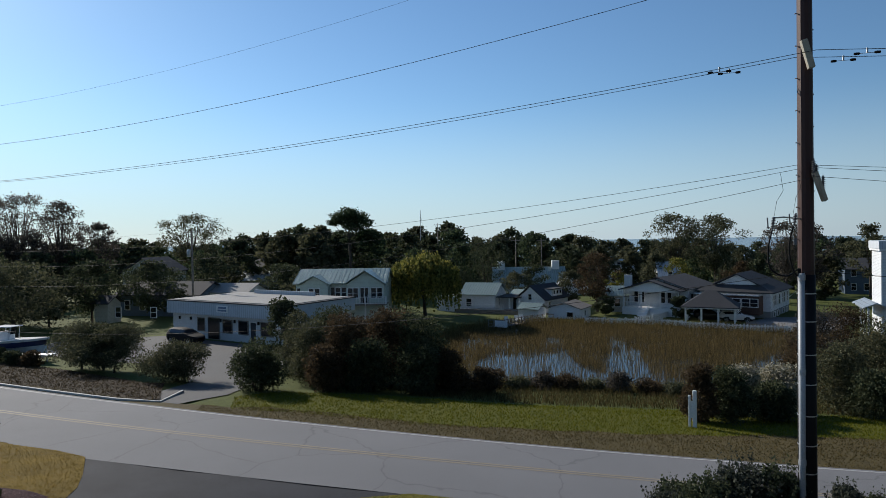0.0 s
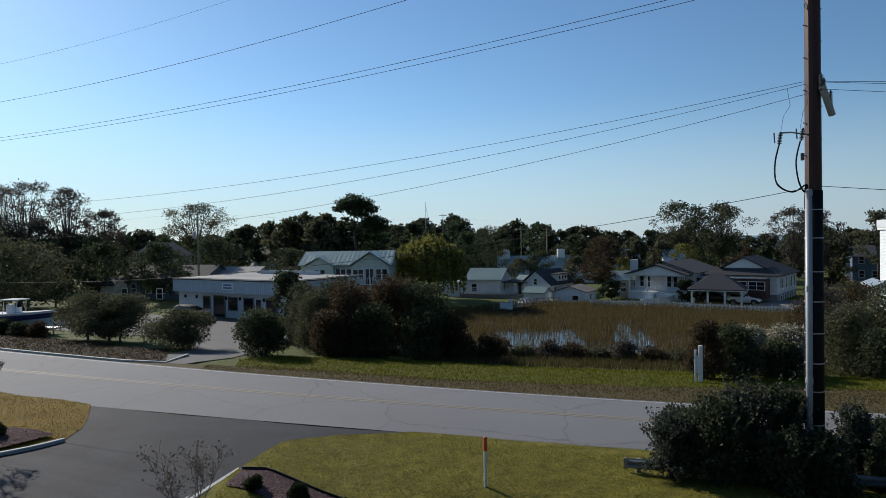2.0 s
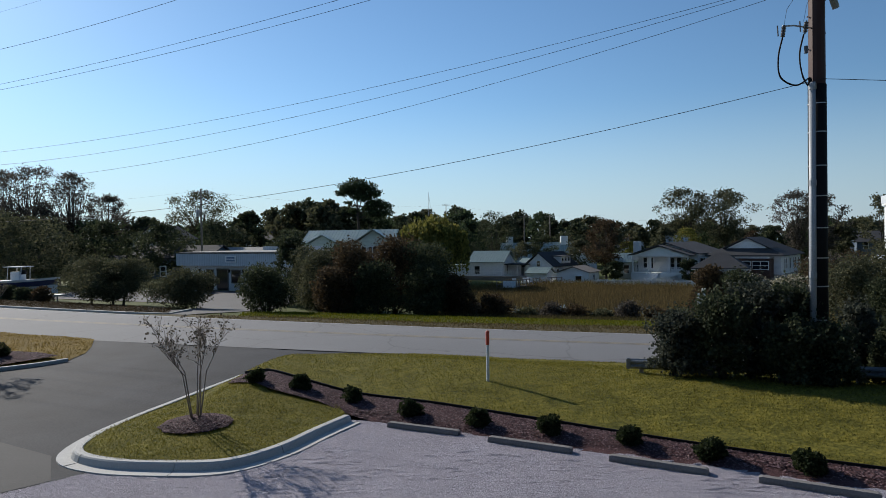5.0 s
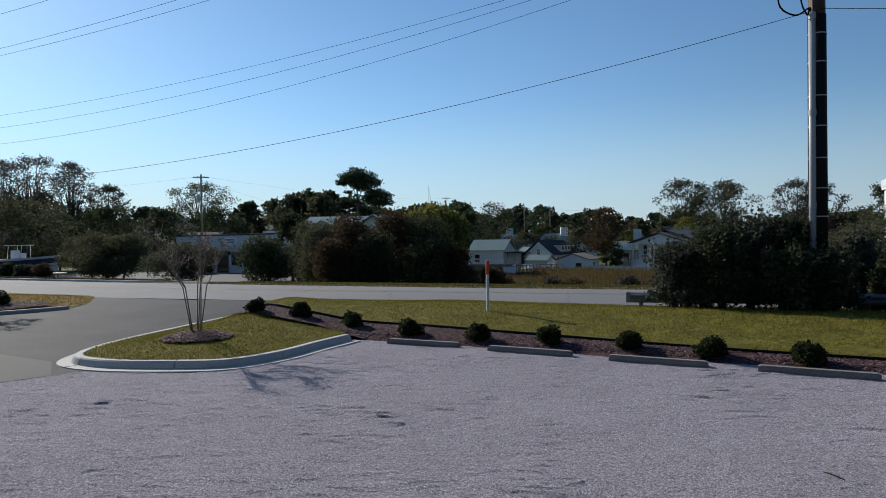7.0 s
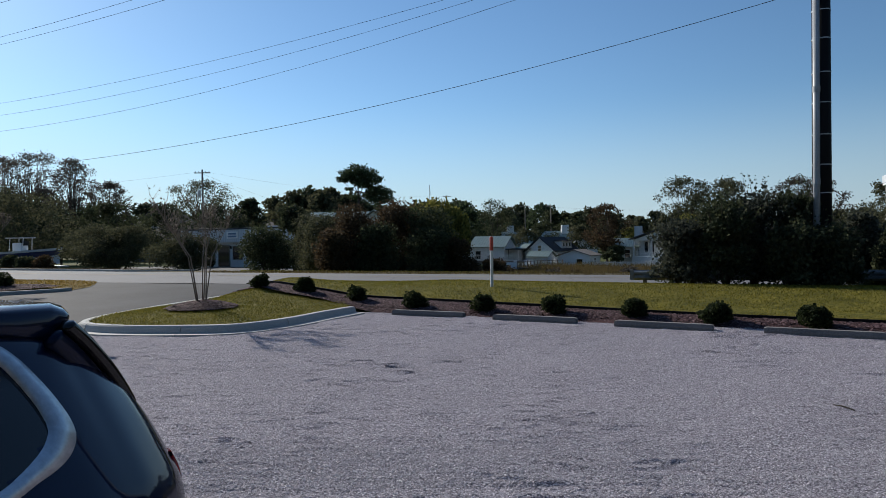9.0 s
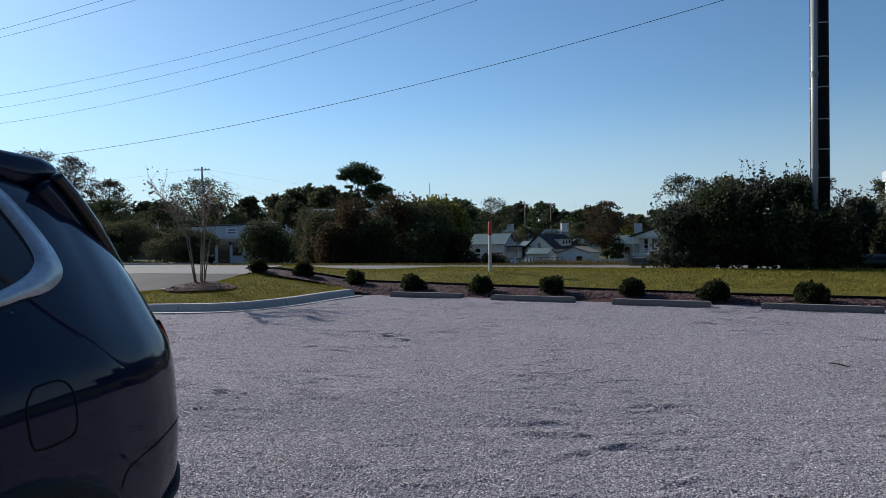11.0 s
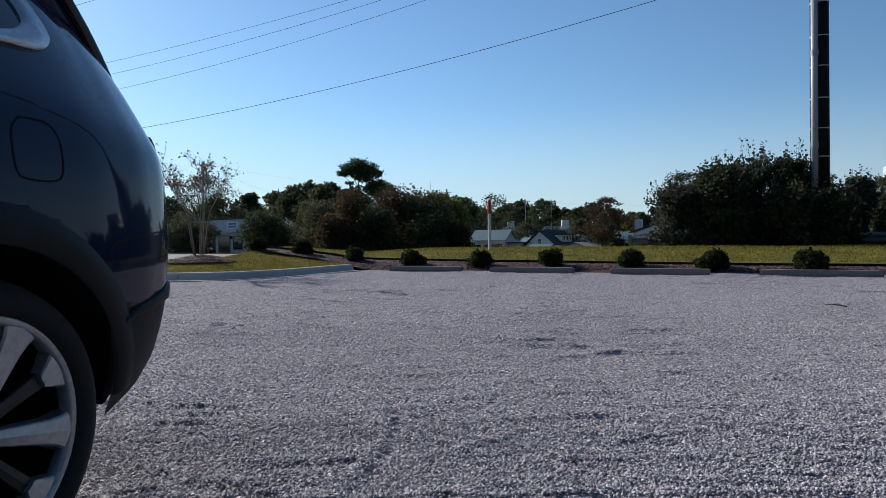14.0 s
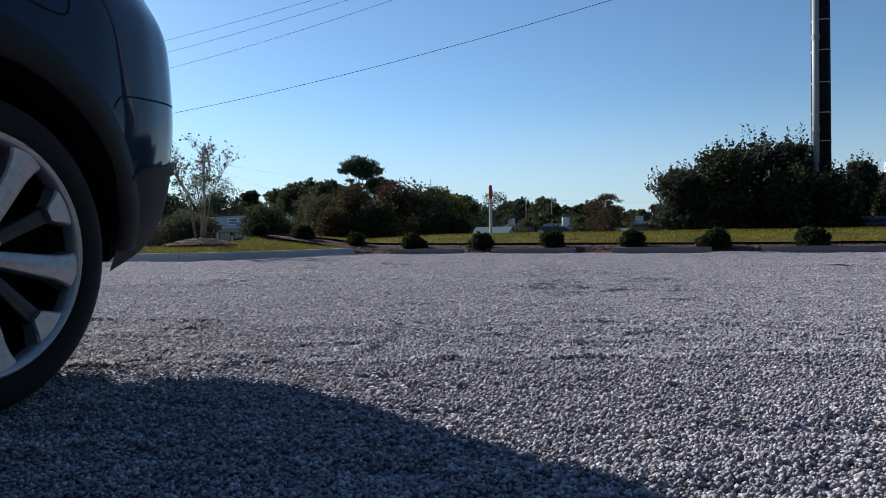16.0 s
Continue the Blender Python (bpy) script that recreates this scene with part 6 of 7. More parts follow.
dn = np.tile(np.array([[0, 0, -2.4]]), (len(wp), 1))
v, f = leaves((wp, dn), 0.42, wr, 0.0)
crown = new("crown", quick_mesh("crown", v, f, LEAF_WILLOW))
crown.parent = wil

# dark mass by the road: evergreens, rusty bushes and a cedar
cedar = tree(-13.0, 54.5, 5.9, 2.5, "dark conical cedar beside the store", LEAF_DARK, seed=31, clear=0.06, count=5200, size=0.20, hollow=0.15, clumps=44, clump=0.27, top=0.45)
for x, y, h, r, mt, s, lab in ((-3.6, 47.2, 5.4, 2.5, LEAF_RUST, 32, "tall rusty-brown shrub over the road verge"), (-6.6, 46.4, 4.9, 2.5, LEAF_RUST, 33, "dark evergreen shrub over the road verge"), (-1.0, 46.6, 4.9, 2.6, LEAF_DARK, 34, "dark evergreen shrub over the road verge"), (-9.2, 47.5, 4.3, 2.3, LEAF_OAK, 35, "green-brown shrub over the road verge"), (-4.6, 44.6, 3.4, 2.2, LEAF_DARK, 36, "dark evergreen shrub over the road verge"),
                        (-1.2, 44.4, 3.2, 2.2, LEAF_DARK, 37, "dark evergreen shrub over the road verge"), (0.9, 45.8, 2.7, 1.7, LEAF_RUST, 38, "brown bramble at the marsh corner"), (-7.6, 44.2, 2.8, 1.9, LEAF_RUST, 39, "rusty shrub over the road verge"), (-10.8, 51.0, 4.6, 2.4, LEAF_OAK, 40, "olive shrub beside the store forecourt"), (-2.2, 50.5, 5.2, 2.8, LEAF_DARK, 41, "dark evergreen shrub by the marsh"), (-6.5, 51.5, 4.4, 2.6, LEAF_RUST, 42, "brown-leaved shrub by the marsh"),
                        (-8.8, 53.5, 5.0, 2.6, LEAF_DARK, 45, "dark shrub beside the store")):
    shrub(x, y, h + 0.4, r, lab, mt, s, 8500, 0.14, 30, 0.4)
shrub(-12.25, 43.4, 3.05, 2.2, "broad rounded dark green shrub at the forecourt entrance", LEAF_DARK, 43, 11000, 0.125, 24, 0.5)
shrub(3.4, 46.4, 1.8, 1.5, "low brown bramble at the marsh edge", LEAF_RUST, 44, 2600, 0.15, 12, 0.4)
for x, y, h, r, mt, s in ((-29.5, 53.0, 3.9, 2.7, LEAF_OAK, 51), (-25.9, 51.2, 3.8, 2.8, LEAF_OAK, 52), (-19.3, 47.4, 2.9, 2.4, LEAF_OAK, 53), (-27.5, 52.6, 3.6, 1.9, LEAF_DARK, 54)):
    tree(x, y, h, r, "low street tree with a dense rounded crown", mt, seed=s, clear=0.22, count=13000, size=0.115, hollow=0.35, clumps=26, clump=0.38, r0=0.09)
for x, y, s in ((-38.5, 56, 61), (-36.2, 54.8, 62), (-34.2, 53.9, 63)):
    shrub(x, y, 1.3, 1.2, "low clipped hedge bush beside the boat", LEAF_RUST if s == 63 else LEAF_DARK, s, 2400, 0.13, 10)
tree(-49.5, 75, 9.0, 7.6, "broad spreading oak over the white porch house", LEAF_OAK, seed=64, clear=0.2, count=9000, size=0.26, hollow=0.4, clumps=34, clump=0.28, r0=0.3)
for x, y, h, r, s in ((-47.5, 88, 8.6, 4.2, 65), (-40, 90.5, 8.5, 4.0, 66), (-37, 103, 9.0, 4.5, 67), (-44, 97, 7.4, 4.2, 82), (-51, 84, 6.6, 3.4, 83), (-56, 86, 8.4, 4.6, 84), (-62, 90, 9.5, 5.0, 85), (-24, 101, 7.2, 4.2, 68), (-20, 97, 5.8, 3.5, 69)):
    tree(x, y, h, r, "dark leafy tree between the houses", LEAF_DARK if s != 69 else LEAF_OAK, seed=s, clear=0.2, count=3800, size=0.30, hollow=0.25, clumps=40, clump=0.27)
for x, y, h, r, mt, s in ((10.5, 131, 12.5, 4.8, LEAF_DARK, 71), (18.6, 118, 7.4, 3.4, LEAF_DARK, 72), (14.5, 117, 6.2, 3.0, LEAF_OAK, 73), (33.5, 116, 6.0, 2.6, LEAF_WILLOW, 74), (44.5, 116, 8.4, 3.3, LEAF_WILLOW, 75), (36.5, 93.5, 3.4, 1.8, LEAF_DARK, 76), (27, 100, 3.0, 1.8, LEAF_DARK, 77), (24, 112, 6.5, 3.0, LEAF_OAK, 78), (57, 117, 7.5, 3.2, LEAF_RUST, 79), (4.0, 124, 7.0, 3.6, LEAF_DARK, 80), (-8, 102, 7.6, 3.6, LEAF_DARK, 81)):
    tree(x, y, h, r, "leafy garden tree among the cottages", mt, seed=s, clear=0.15, count=3400, size=0.25, hollow=0.25, clumps=40, clump=0.26)

# brown brush along the near shore of the marsh
for k, (x, y) in enumerate(((2.2, 48.0), (4.4, 49.2), (6.4, 49.0), (8.4, 49.4), (10.2, 48.8), (12.2, 48.6), (14.0, 47.8), (16.0, 47.2), (17.8, 46.2))):
    shrub(x, y, 1.15 + 0.35 * math.sin(2.3 * k), 1.35, "low brown brush at the edge of the marsh", (LEAF_BARE, LEAF_RUST, LEAF_OAK)[k % 3], 130 + k, 2200, 0.14, 16, 0.3)

# thicket right of the gatepost and beyond the pole
for x, y, h, r, mt, s, lab in ((14.4, 34.4, 2.6, 1.15, LEAF_RUST, 91, "vine-covered shrub round the gateposts"), (16.3, 34.9, 2.2, 1.6, LEAF_DARK, 92, "dark evergreen shrub beside the verge"), (18.4, 37.6, 2.3, 1.5, LEAF_BLOOM, 93, "shrub covered in pale seed heads"), (21.0, 38.4, 2.7, 1.8, LEAF_BLOOM, 94, "shrub covered in pale seed heads"), (18.8, 35.0, 1.5, 1.6, LEAF_DARK, 95, "dark evergreen shrub beside the verge"), (25.4, 39.4, 3.6, 2.4, LEAF_OAK, 96, "green wax myrtle thicket"),
                        (28.4, 40.4, 5.2, 2.9, LEAF_OAK, 97, "tall green wax myrtle thicket"), (32, 42, 5.6, 3.2, LEAF_OAK, 98, "tall green wax myrtle thicket"), (27.6, 46.5, 4.2, 2.6, LEAF_RUST, 99, "tan-leaved shrub behind the thicket"), (26.0, 36.9, 2.2, 2.0, LEAF_DARK, 100, "dark evergreen shrub beside the verge"), (30.5, 38.2, 3.2, 2.4, LEAF_DARK, 101, "dark evergreen shrub beside the verge"), (37.5, 61.5, 4.6, 2.8, LEAF_BARE, 102, "tan half-bare shrub before the tower"), (41.5, 63, 4.8, 2.8, LEAF_RUST, 103, "tan-brown shrub before the tower")):
    shrub(x, y, h + 0.6, r, lab, mt, s, 8500, 0.125, 30, 0.4)

# shrubs grown through the guardrail by the pole
for x, y, h, r, mt, s in ((6.75, 18.4, 1.9, 0.95, LEAF_OLIVE, 111), (7.9, 17.9, 2.45, 1.05, LEAF_DARK, 112), (9.0, 18.5, 2.85, 1.1, LEAF_OLIVE, 113), (10.0, 18.3, 2.8, 0.9, LEAF_DARK, 119), (7.6, 19.6, 1.9, 1.1, LEAF_DARK, 114), (9.3, 17.2, 1.7, 1.0, LEAF_DARK, 120), (11.95, 18.2, 2.3, 0.62, LEAF_OLIVE, 115), (13.3, 18.6, 1.9, 0.9, LEAF_DARK, 116), (10.4, 17.2, 1.7, 0.95, LEAF_DARK, 117), (12.6, 16.4, 1.1, 0.8, LEAF_DARK, 118), (14.7, 18.0, 2.0, 1.1, LEAF_DARK, 121), (16.3, 18.3, 2.2, 1.2, LEAF_OLIVE, 122), (12.4, 17.5, 1.25, 0.8, LEAF_DARK, 123), (14.0, 16.9, 1.2, 0.9, LEAF_DARK, 124)):
    bush = shrub(x, y, h, r, "silvery evergreen shrub grown through the guardrail" if mt is LEAF_OLIVE else "dark evergreen shrub grown through the guardrail", mt, s, 8000, 0.085, 60, 0.10, z=lawn_z(x, y) - 0.05, fine=0.80)
    # upright shoots that stand out of the crown
    srng = np.random.default_rng(s)
    twig, sp = bmesh.new(), []
    for k in range(46):
        a = srng.uniform(0, 6.283)
        q = Vector((math.cos(a), math.sin(a), 0)) * r * 0.8 * math.sqrt(srng.random())
        foot = Vector((q.x * 0.7, q.y * 0.7, h * srng.uniform(0.45, 0.72)))
        tip = Vector((q.x * 1.25 + srng.normal(0, 0.1), q.y * 1.25 + srng.normal(0, 0.1), h * (1.12 - 0.45 * (q.length / r) ** 2) * srng.uniform(0.86, 1.08)))
        tube(twig, [foot, foot.lerp(tip, 0.5), tip], [0.008, 0.006, 0.002], 4)
        for j in range(26):
            sp.append(tuple(foot.lerp(tip, j / 25) + Vector(srng.normal(0, 0.035, 3))))
    part("shoot", twig, BARK, bush)
    lv, lf = leaves((np.array(sp), np.tile(np.array([[0, 0, 0.8]]), (len(sp), 1))), 0.075, srng)
    part("shoot_leaves", quick_mesh("shoot_leaves", lv, lf, mt), None, bush)

# woods along the skyline
rng = np.random.default_rng(77)
KINDS = [("wood_a", LEAF_DARK, 30), ("wood_b", LEAF_OAK, 31), ("wood_c", LEAF_OAK, 32), ("wood_d", LEAF_DARK, 33), ("wood_e", LEAF_PINE, 34)]


def wood(x, y, top):
    k = rng.integers(len(KINDS))
    name, mt, seed = KINDS[k]
    h = top - land(x, y)
    ob = tree(x, y, h, h * rng.uniform(0.36, 0.50), "dense dark tree in the woods along the skyline", mt, seed=int(seed), clear=0.08, count=2900, size=0.52, hollow=0.25, clumps=52, clump=0.28, turn=rng.uniform(0, 6.28), model=name)
    tagged(ob, group="skyline woods")


SKYLINE = [(-0.80, 10), (-0.70, 9.6), (-0.48, 10.6), (-0.36, 10.0), (-0.24, 11.8), (-0.16, 11.4), (-0.06, 11.6), (0.03, 13.4), (0.07, 11.2), (0.14, 12.2), (0.23, 10.2), (0.30, 8.0), (0.40, 9.0), (0.50, 6.2), (0.60, 8.6), (0.75, 9.5), (0.9, 9)]
for row, (dist, scale, step) in enumerate(((184, 0.96, 0.031), (222, 1.06, 0.045))):
    s = -0.86 + 0.01 * row
    while s < 0.90:
        d = dist * rng.uniform(0.95, 1.05)
        wood(s * d, d, lerp(s, SKYLINE) * scale * rng.uniform(0.84, 1.12))
        s += step * rng.uniform(0.7, 1.3)
for s, d, top in ((-0.62, 112, 8.5), (-0.55, 118, 9.0), (-0.47, 122, 9.5), (-0.31, 128, 10.5), (-0.27, 140, 11.6), (-0.235, 130, 11.9), (-0.21, 134, 12.8), (-0.18, 136, 12.8), (-0.15, 132, 11.3), (-0.195, 126, 11.6), (-0.10, 138, 9.6), (-0.07, 126, 7.0), (-0.03, 130, 8.0), (0.0, 138, 8.6), (0.04, 150, 9.0), (0.10, 158, 8.8), (0.17, 160, 8.6), (0.21, 150, 7.6), (0.26, 156, 7.4), (0.31, 152, 6.2), (0.35, 136, 6.0), (0.42, 150, 7.2), (0.47, 130, 5.0), (0.52, 126, 5.6), (0.57, 140, 7.4), (0.62, 118, 6.0), (0.66, 150, 7.6), (0.71, 146, 7.0), (0.78, 110, 8), (-0.70, 112, 10), (-0.78, 116, 11), (-0.42, 118, 7.8), (-0.37, 124, 8.4), (-0.33, 118, 7.0)):
    wood(s * d, d, top)

SOUND = surface("calm_far_water", (0.05, 0.07, 0.09), (0.09, 0.11, 0.13), 0.02, 0.3, 0.22, bump=0.05, depth=0.02)
tagged(new("water", tag_mesh("water", [(-1500, 270, -0.85), (1500, 270, -0.85), (1500, 2500, -0.85), (-1500, 2500, -0.85)], [(0, 1, 2, 3)], SOUND)), "wide calm sound beyond the woods", "water", kind="structure")

# trees behind the viewpoint, mirrored in the car
for k in range(11):
    a = radians(196 + 15 * k)
    d = 21 + 3 * math.sin(3 * k)
    tree(d * math.cos(a), d * math.sin(a), 10.5 + 1.6 * math.sin(5 * k), 4.6, "dense dark tree behind the car park", KINDS[k % 5][1], seed=1, turn=k * 1.1, z=-0.1, model=KINDS[k % 5][0])


# ---- cars ----
import functools

def paint(name, base, flake):
    m, n, b = mat_base(name, 0.42, 0.5)
    b.inputs["Specular IOR Level"].default_value = 0.0
    co = n.nodes.new("ShaderNodeTexCoord").outputs["Object"]
    n.links.new(ramp(n, noise_node(n, co, 900, 2), [(0.3, base), (0.75, flake)]), b.inputs["Base Color"])
    b.inputs["Coat Weight"].default_value = 1.0
    b.inputs["Coat Roughness"].default_value = 0.03
    b.inputs["Coat IOR"].default_value = 1.34
    return m


NAVY = paint("dark_blue_metallic_paint", (0.0016, 0.0052, 0.023), (0.0034, 0.0108, 0.043))
RUBBER = surface("tyre_rubber", (0.006, 0.006, 0.006), (0.014, 0.014, 0.014), 5, 90, 0.9, bump=0.3, depth=0.002)
CLAD = surface("black_cladding", (0.008, 0.0085, 0.010), (0.015, 0.0155, 0.018), 4, 220, 0.55, bump=0.12, depth=0.001)
CLAD.node_tree.nodes["Principled BSDF"].inputs["Specular IOR Level"].default_value = 0.2
ALLOY = surface("silver_alloy", (0.36, 0.37, 0.39), (0.46, 0.47, 0.49), 3, 60, 0.36, 0.6, bump=0.02)
ALLOY_DARK = surface("dark_alloy", (0.02, 0.02, 0.022), (0.04, 0.04, 0.043), 3, 60, 0.35, 0.4, bump=0.02)
CHROME = surface("satin_chrome", (0.50, 0.52, 0.55), (0.58, 0.60, 0.63), 3, 60, 0.38, 0.8, bump=0.01)
GLOSS_BLACK = mat_base("gloss_black", 0.08)[0]
GLOSS_BLACK.node_tree.nodes["Principled BSDF"].inputs["Base Color"].default_value = (0.006, 0.006, 0.007, 1)
LAMP_RED = mat_base("red_lamp", 0.12)[0]
LAMP_RED.node_tree.nodes["Principled BSDF"].inputs["Base Color"].default_value = (0.30, 0.012, 0.015, 1)

SIDE_IN = [(-3.75, 0.60), (-3.6, 0.26), (-3.3, 0.09), (-2.7, 0.01), (-1.4, 0.02), (-0.6, 0.015), (0.0, 0.0), (0.35, 0.012), (0.55, 0.035), (0.70, 0.075), (0.80, 0.14), (0.88, 0.26), (0.95, 0.45), (1.00, 0.68), (1.03, 0.92)]
ROOF_Z = [(-3.75, 0.72), (-3.5, 0.86), (-2.7, 1.02), (-2.35, 1.10), (-1.75, 1.50), (-1.3, 1.60), (-0.5, 1.635), (0.1, 1.63), (0.46, 1.60), (0.58, 1.52), (0.70, 1.37), (0.80, 1.24), (0.88, 1.14), (0.96, 1.00), (1.03, 0.80)]
SILL_Z = [(-3.75, 0.42), (-3.4, 0.27), (-2.0, 0.24), (-0.2, 0.24), (0.26, 0.25), (0.36, 0.272), (0.55, 0.335), (0.75, 0.44), (1.03, 0.56)]
WIDTH, HUB_Z, ARCH = 1.86, 0.342, 0.412
BELT = 1.10


def soft_lerp(v, pairs, r=0.045):
    return sum(lerp(v + r * o, pairs) * w for o, w in ((-1, 0.15), (-0.5, 0.2), (0, 0.3), (0.5, 0.2), (1, 0.15)))


@functools.lru_cache(None)
def outline(x):
    """The knots of a half cross-section at a length: step, inset and height."""
    inn, zr, zs = soft_lerp(x, SIDE_IN), soft_lerp(x, ROOF_Z), soft_lerp(x, SILL_Z)
    q = min(1, max(0, (x - 0.15) / 0.75))
    belt = min(BELT + 0.02 * max(0, x) - 0.06 * q * q * (3 - 2 * q), zr - 0.04)
    lean = min(1, (zr - belt) / 0.5)
    prof = [(0.0, 0.055, zs), (0.10, 0.02, zs + 0.10), (0.30, 0.0, zs + (belt - zs) * 0.48), (0.44, 0.008, zs + (belt - zs) * 0.74), (0.52, 0.018, zs + (belt - zs) * 0.92), (0.58, 0.05, belt),
            (0.70, 0.05 + 0.16 * lean, belt + (zr - belt) * 0.52), (0.82, 0.06 + 0.28 * lean, belt + (zr - belt) * 0.90), (0.90, 0.12 + 0.36 * lean, belt + (zr - belt) * 0.985)]
    ts = [p[0] for p in prof] + [1.0]
    ys = [inn + p[1] for p in prof] + [WIDTH / 2]
    zz = [p[2] for p in prof] + [zr + 0.012]
    ty = list(zip(ts, ys))
    tz = list(zip(ts, zz))
    return ty, tz


def section(x, k, n):
    """Half cross-section of the body: k of n steps from sill to roof centre, as y and z."""
    ty, tz = outline(x)
    t = k / n
    r = min(0.05, t, 1 - t)
    return min(soft_lerp(t, ty, r), WIDTH / 2), soft_lerp(t, tz, r)


def car(m, label, body_paint, fine=True, name="car"):
    ob = thing(name, m, label, "car")
    n = 56 if fine else 18
    if fine:
        xs = [-3.75 + 0.14 * k for k in range(19)] + [-1.05 + 0.022 * k for k in range(96)]
    else:
        xs = [-3.75 + 0.18 * k for k in range(28)]
    xs = [min(x, 1.03) for x in xs]
    for side in (0, 1):
        verts = []
        for x in xs:
            for k in range(n + 1):
                y, z = section(x, k, n)
                verts.append([x, y, z])
        # open the wheel arches and pull their rims to a true arc
        gone = set()
        for hub in (0.0, -2.72):
            for i, (x, y, z) in enumerate(verts):
                if math.hypot((x - hub) / 0.98, z - HUB_Z) < ARCH and y < 0.45:
                    gone.add(i)
        faces, w = [], n + 1
        for i in range(len(xs) - 1):
            for k in range(n):
                q = (i * w + k, (i + 1) * w + k, (i + 1) * w + k + 1, i * w + k + 1)
                c = [j for j in q if j not in gone]
                if len(c) >= 2:
                    faces.append(q)
        edge = {j for q in faces for j in q if j in gone}
        for j in edge:
            x, y, z = verts[j]
            hub = 0.0 if x > -1.4 else -2.72
            d = math.hypot((x - hub) / 0.98, z - HUB_Z)
            verts[j][0], verts[j][2] = hub + (x - hub) / d * ARCH, HUB_Z + (z - HUB_Z) / d * ARCH
        if side:
            verts = [[x, WIDTH - y, z] for x, y, z in verts]
            faces = [q[::-1] for q in faces]
        me = tag_mesh("body_side", verts, faces, body_paint, True)
        me.materials.append(CLAD)
        me.materials.append(GLASS_DARK)
        for p in me.polygons:
            cx, cy, cz = p.center
            hub = 0.0 if cx > -1.4 else -2.72
            r = math.hypot((cx - hub) / 0.98, cz - HUB_Z)
            low = cz < 0.36 or r < ARCH + 0.080 or (cx > 0.42 and cz < 0.570 + 0.13 * (cx - 0.42)) or (cx < -3.2 and cz < 0.5)
            yy = cy if not side else WIDTH - cy
            glass = -1.95 < cx < 0.36 and 1.215 < cz < 1.52 and yy < 0.42 and cx < lerp(cz, [(1.22, 0.10), (1.25, 0.20), (1.30, 0.30), (1.36, 0.30), (1.46, 0.26), (1.52, 0.22)]) and cx > -2.30 + (cz - 1.10) * 1.2
            rear_glass = cx > 0.52 and 1.16 < cz < 1.50 and yy > 0.50
            p.material_index = 1 if low else 2 if (glass or rear_glass) else 0
        ob_side = part("body_side", me, None, ob)
    # wheel wells
    for hub in (0.0, -2.72):
        for y0, y1 in ((0.06, 0.34), (WIDTH - 0.06, WIDTH - 0.34)):
            bm = bmesh.new()
            rows = [[bm.verts.new((hub + 0.98 * ARCH * math.cos(a), y, HUB_Z + ARCH * math.sin(a))) for y in (y0 + (0.02 - 0.075 * min(1, max(0, math.sin(a) * 2.0))) * (1 if y0 < 1 else -1), y1)] for a in [math.pi * (-0.02 + 1.04 * k / 24) for k in range(25)]]
            for p, q in zip(rows, rows[1:]):
                bm.faces.new((p[0], q[0], q[1], p[1]))
            c = bm.verts.new((hub, y1, HUB_Z))
            for p, q in zip(rows, rows[1:]):
                bm.faces.new((p[1], q[1], c))
            part("wheel_well", bm, BLACK_PLASTIC, ob)
            wheel(ob, hub, (0.036 if y0 < 1 else WIDTH - 0.036), y0 < 1, fine)
    part("underbody", box(-3.3, 0.44, 0.30, WIDTH - 0.30, 0.20, 0.44), BLACK_PLASTIC, ob)
    part("sill_panel", box(-2.26, -0.44, 0.07, WIDTH - 0.07, 0.17, 0.34, 0.02), BLACK_PLASTIC, ob)
    bm = bmesh.new()
    rows = [[bm.verts.new((x, y, z)) for y, z in ((e, soft_lerp(x, SILL_Z) + 0.02), (WIDTH - e, soft_lerp(x, SILL_Z) + 0.02), (WIDTH - e, 0.62), (e, 0.62))] for x, e in ((0.42, 0.09), (0.60, 0.14), (0.80, 0.26), (0.93, 0.5))]
    for p, q in zip(rows, rows[1:]):
        for k in range(4):
            bm.faces.new((p[k], p[(k + 1) % 4], q[(k + 1) % 4], q[k]))
    bm.faces.new(rows[0])
    bm.faces.new(rows[-1][::-1])
    bmesh.ops.recalc_face_normals(bm, faces=bm.faces[:])
    part("rear_floor", bm, BLACK_PLASTIC, ob)
    return ob


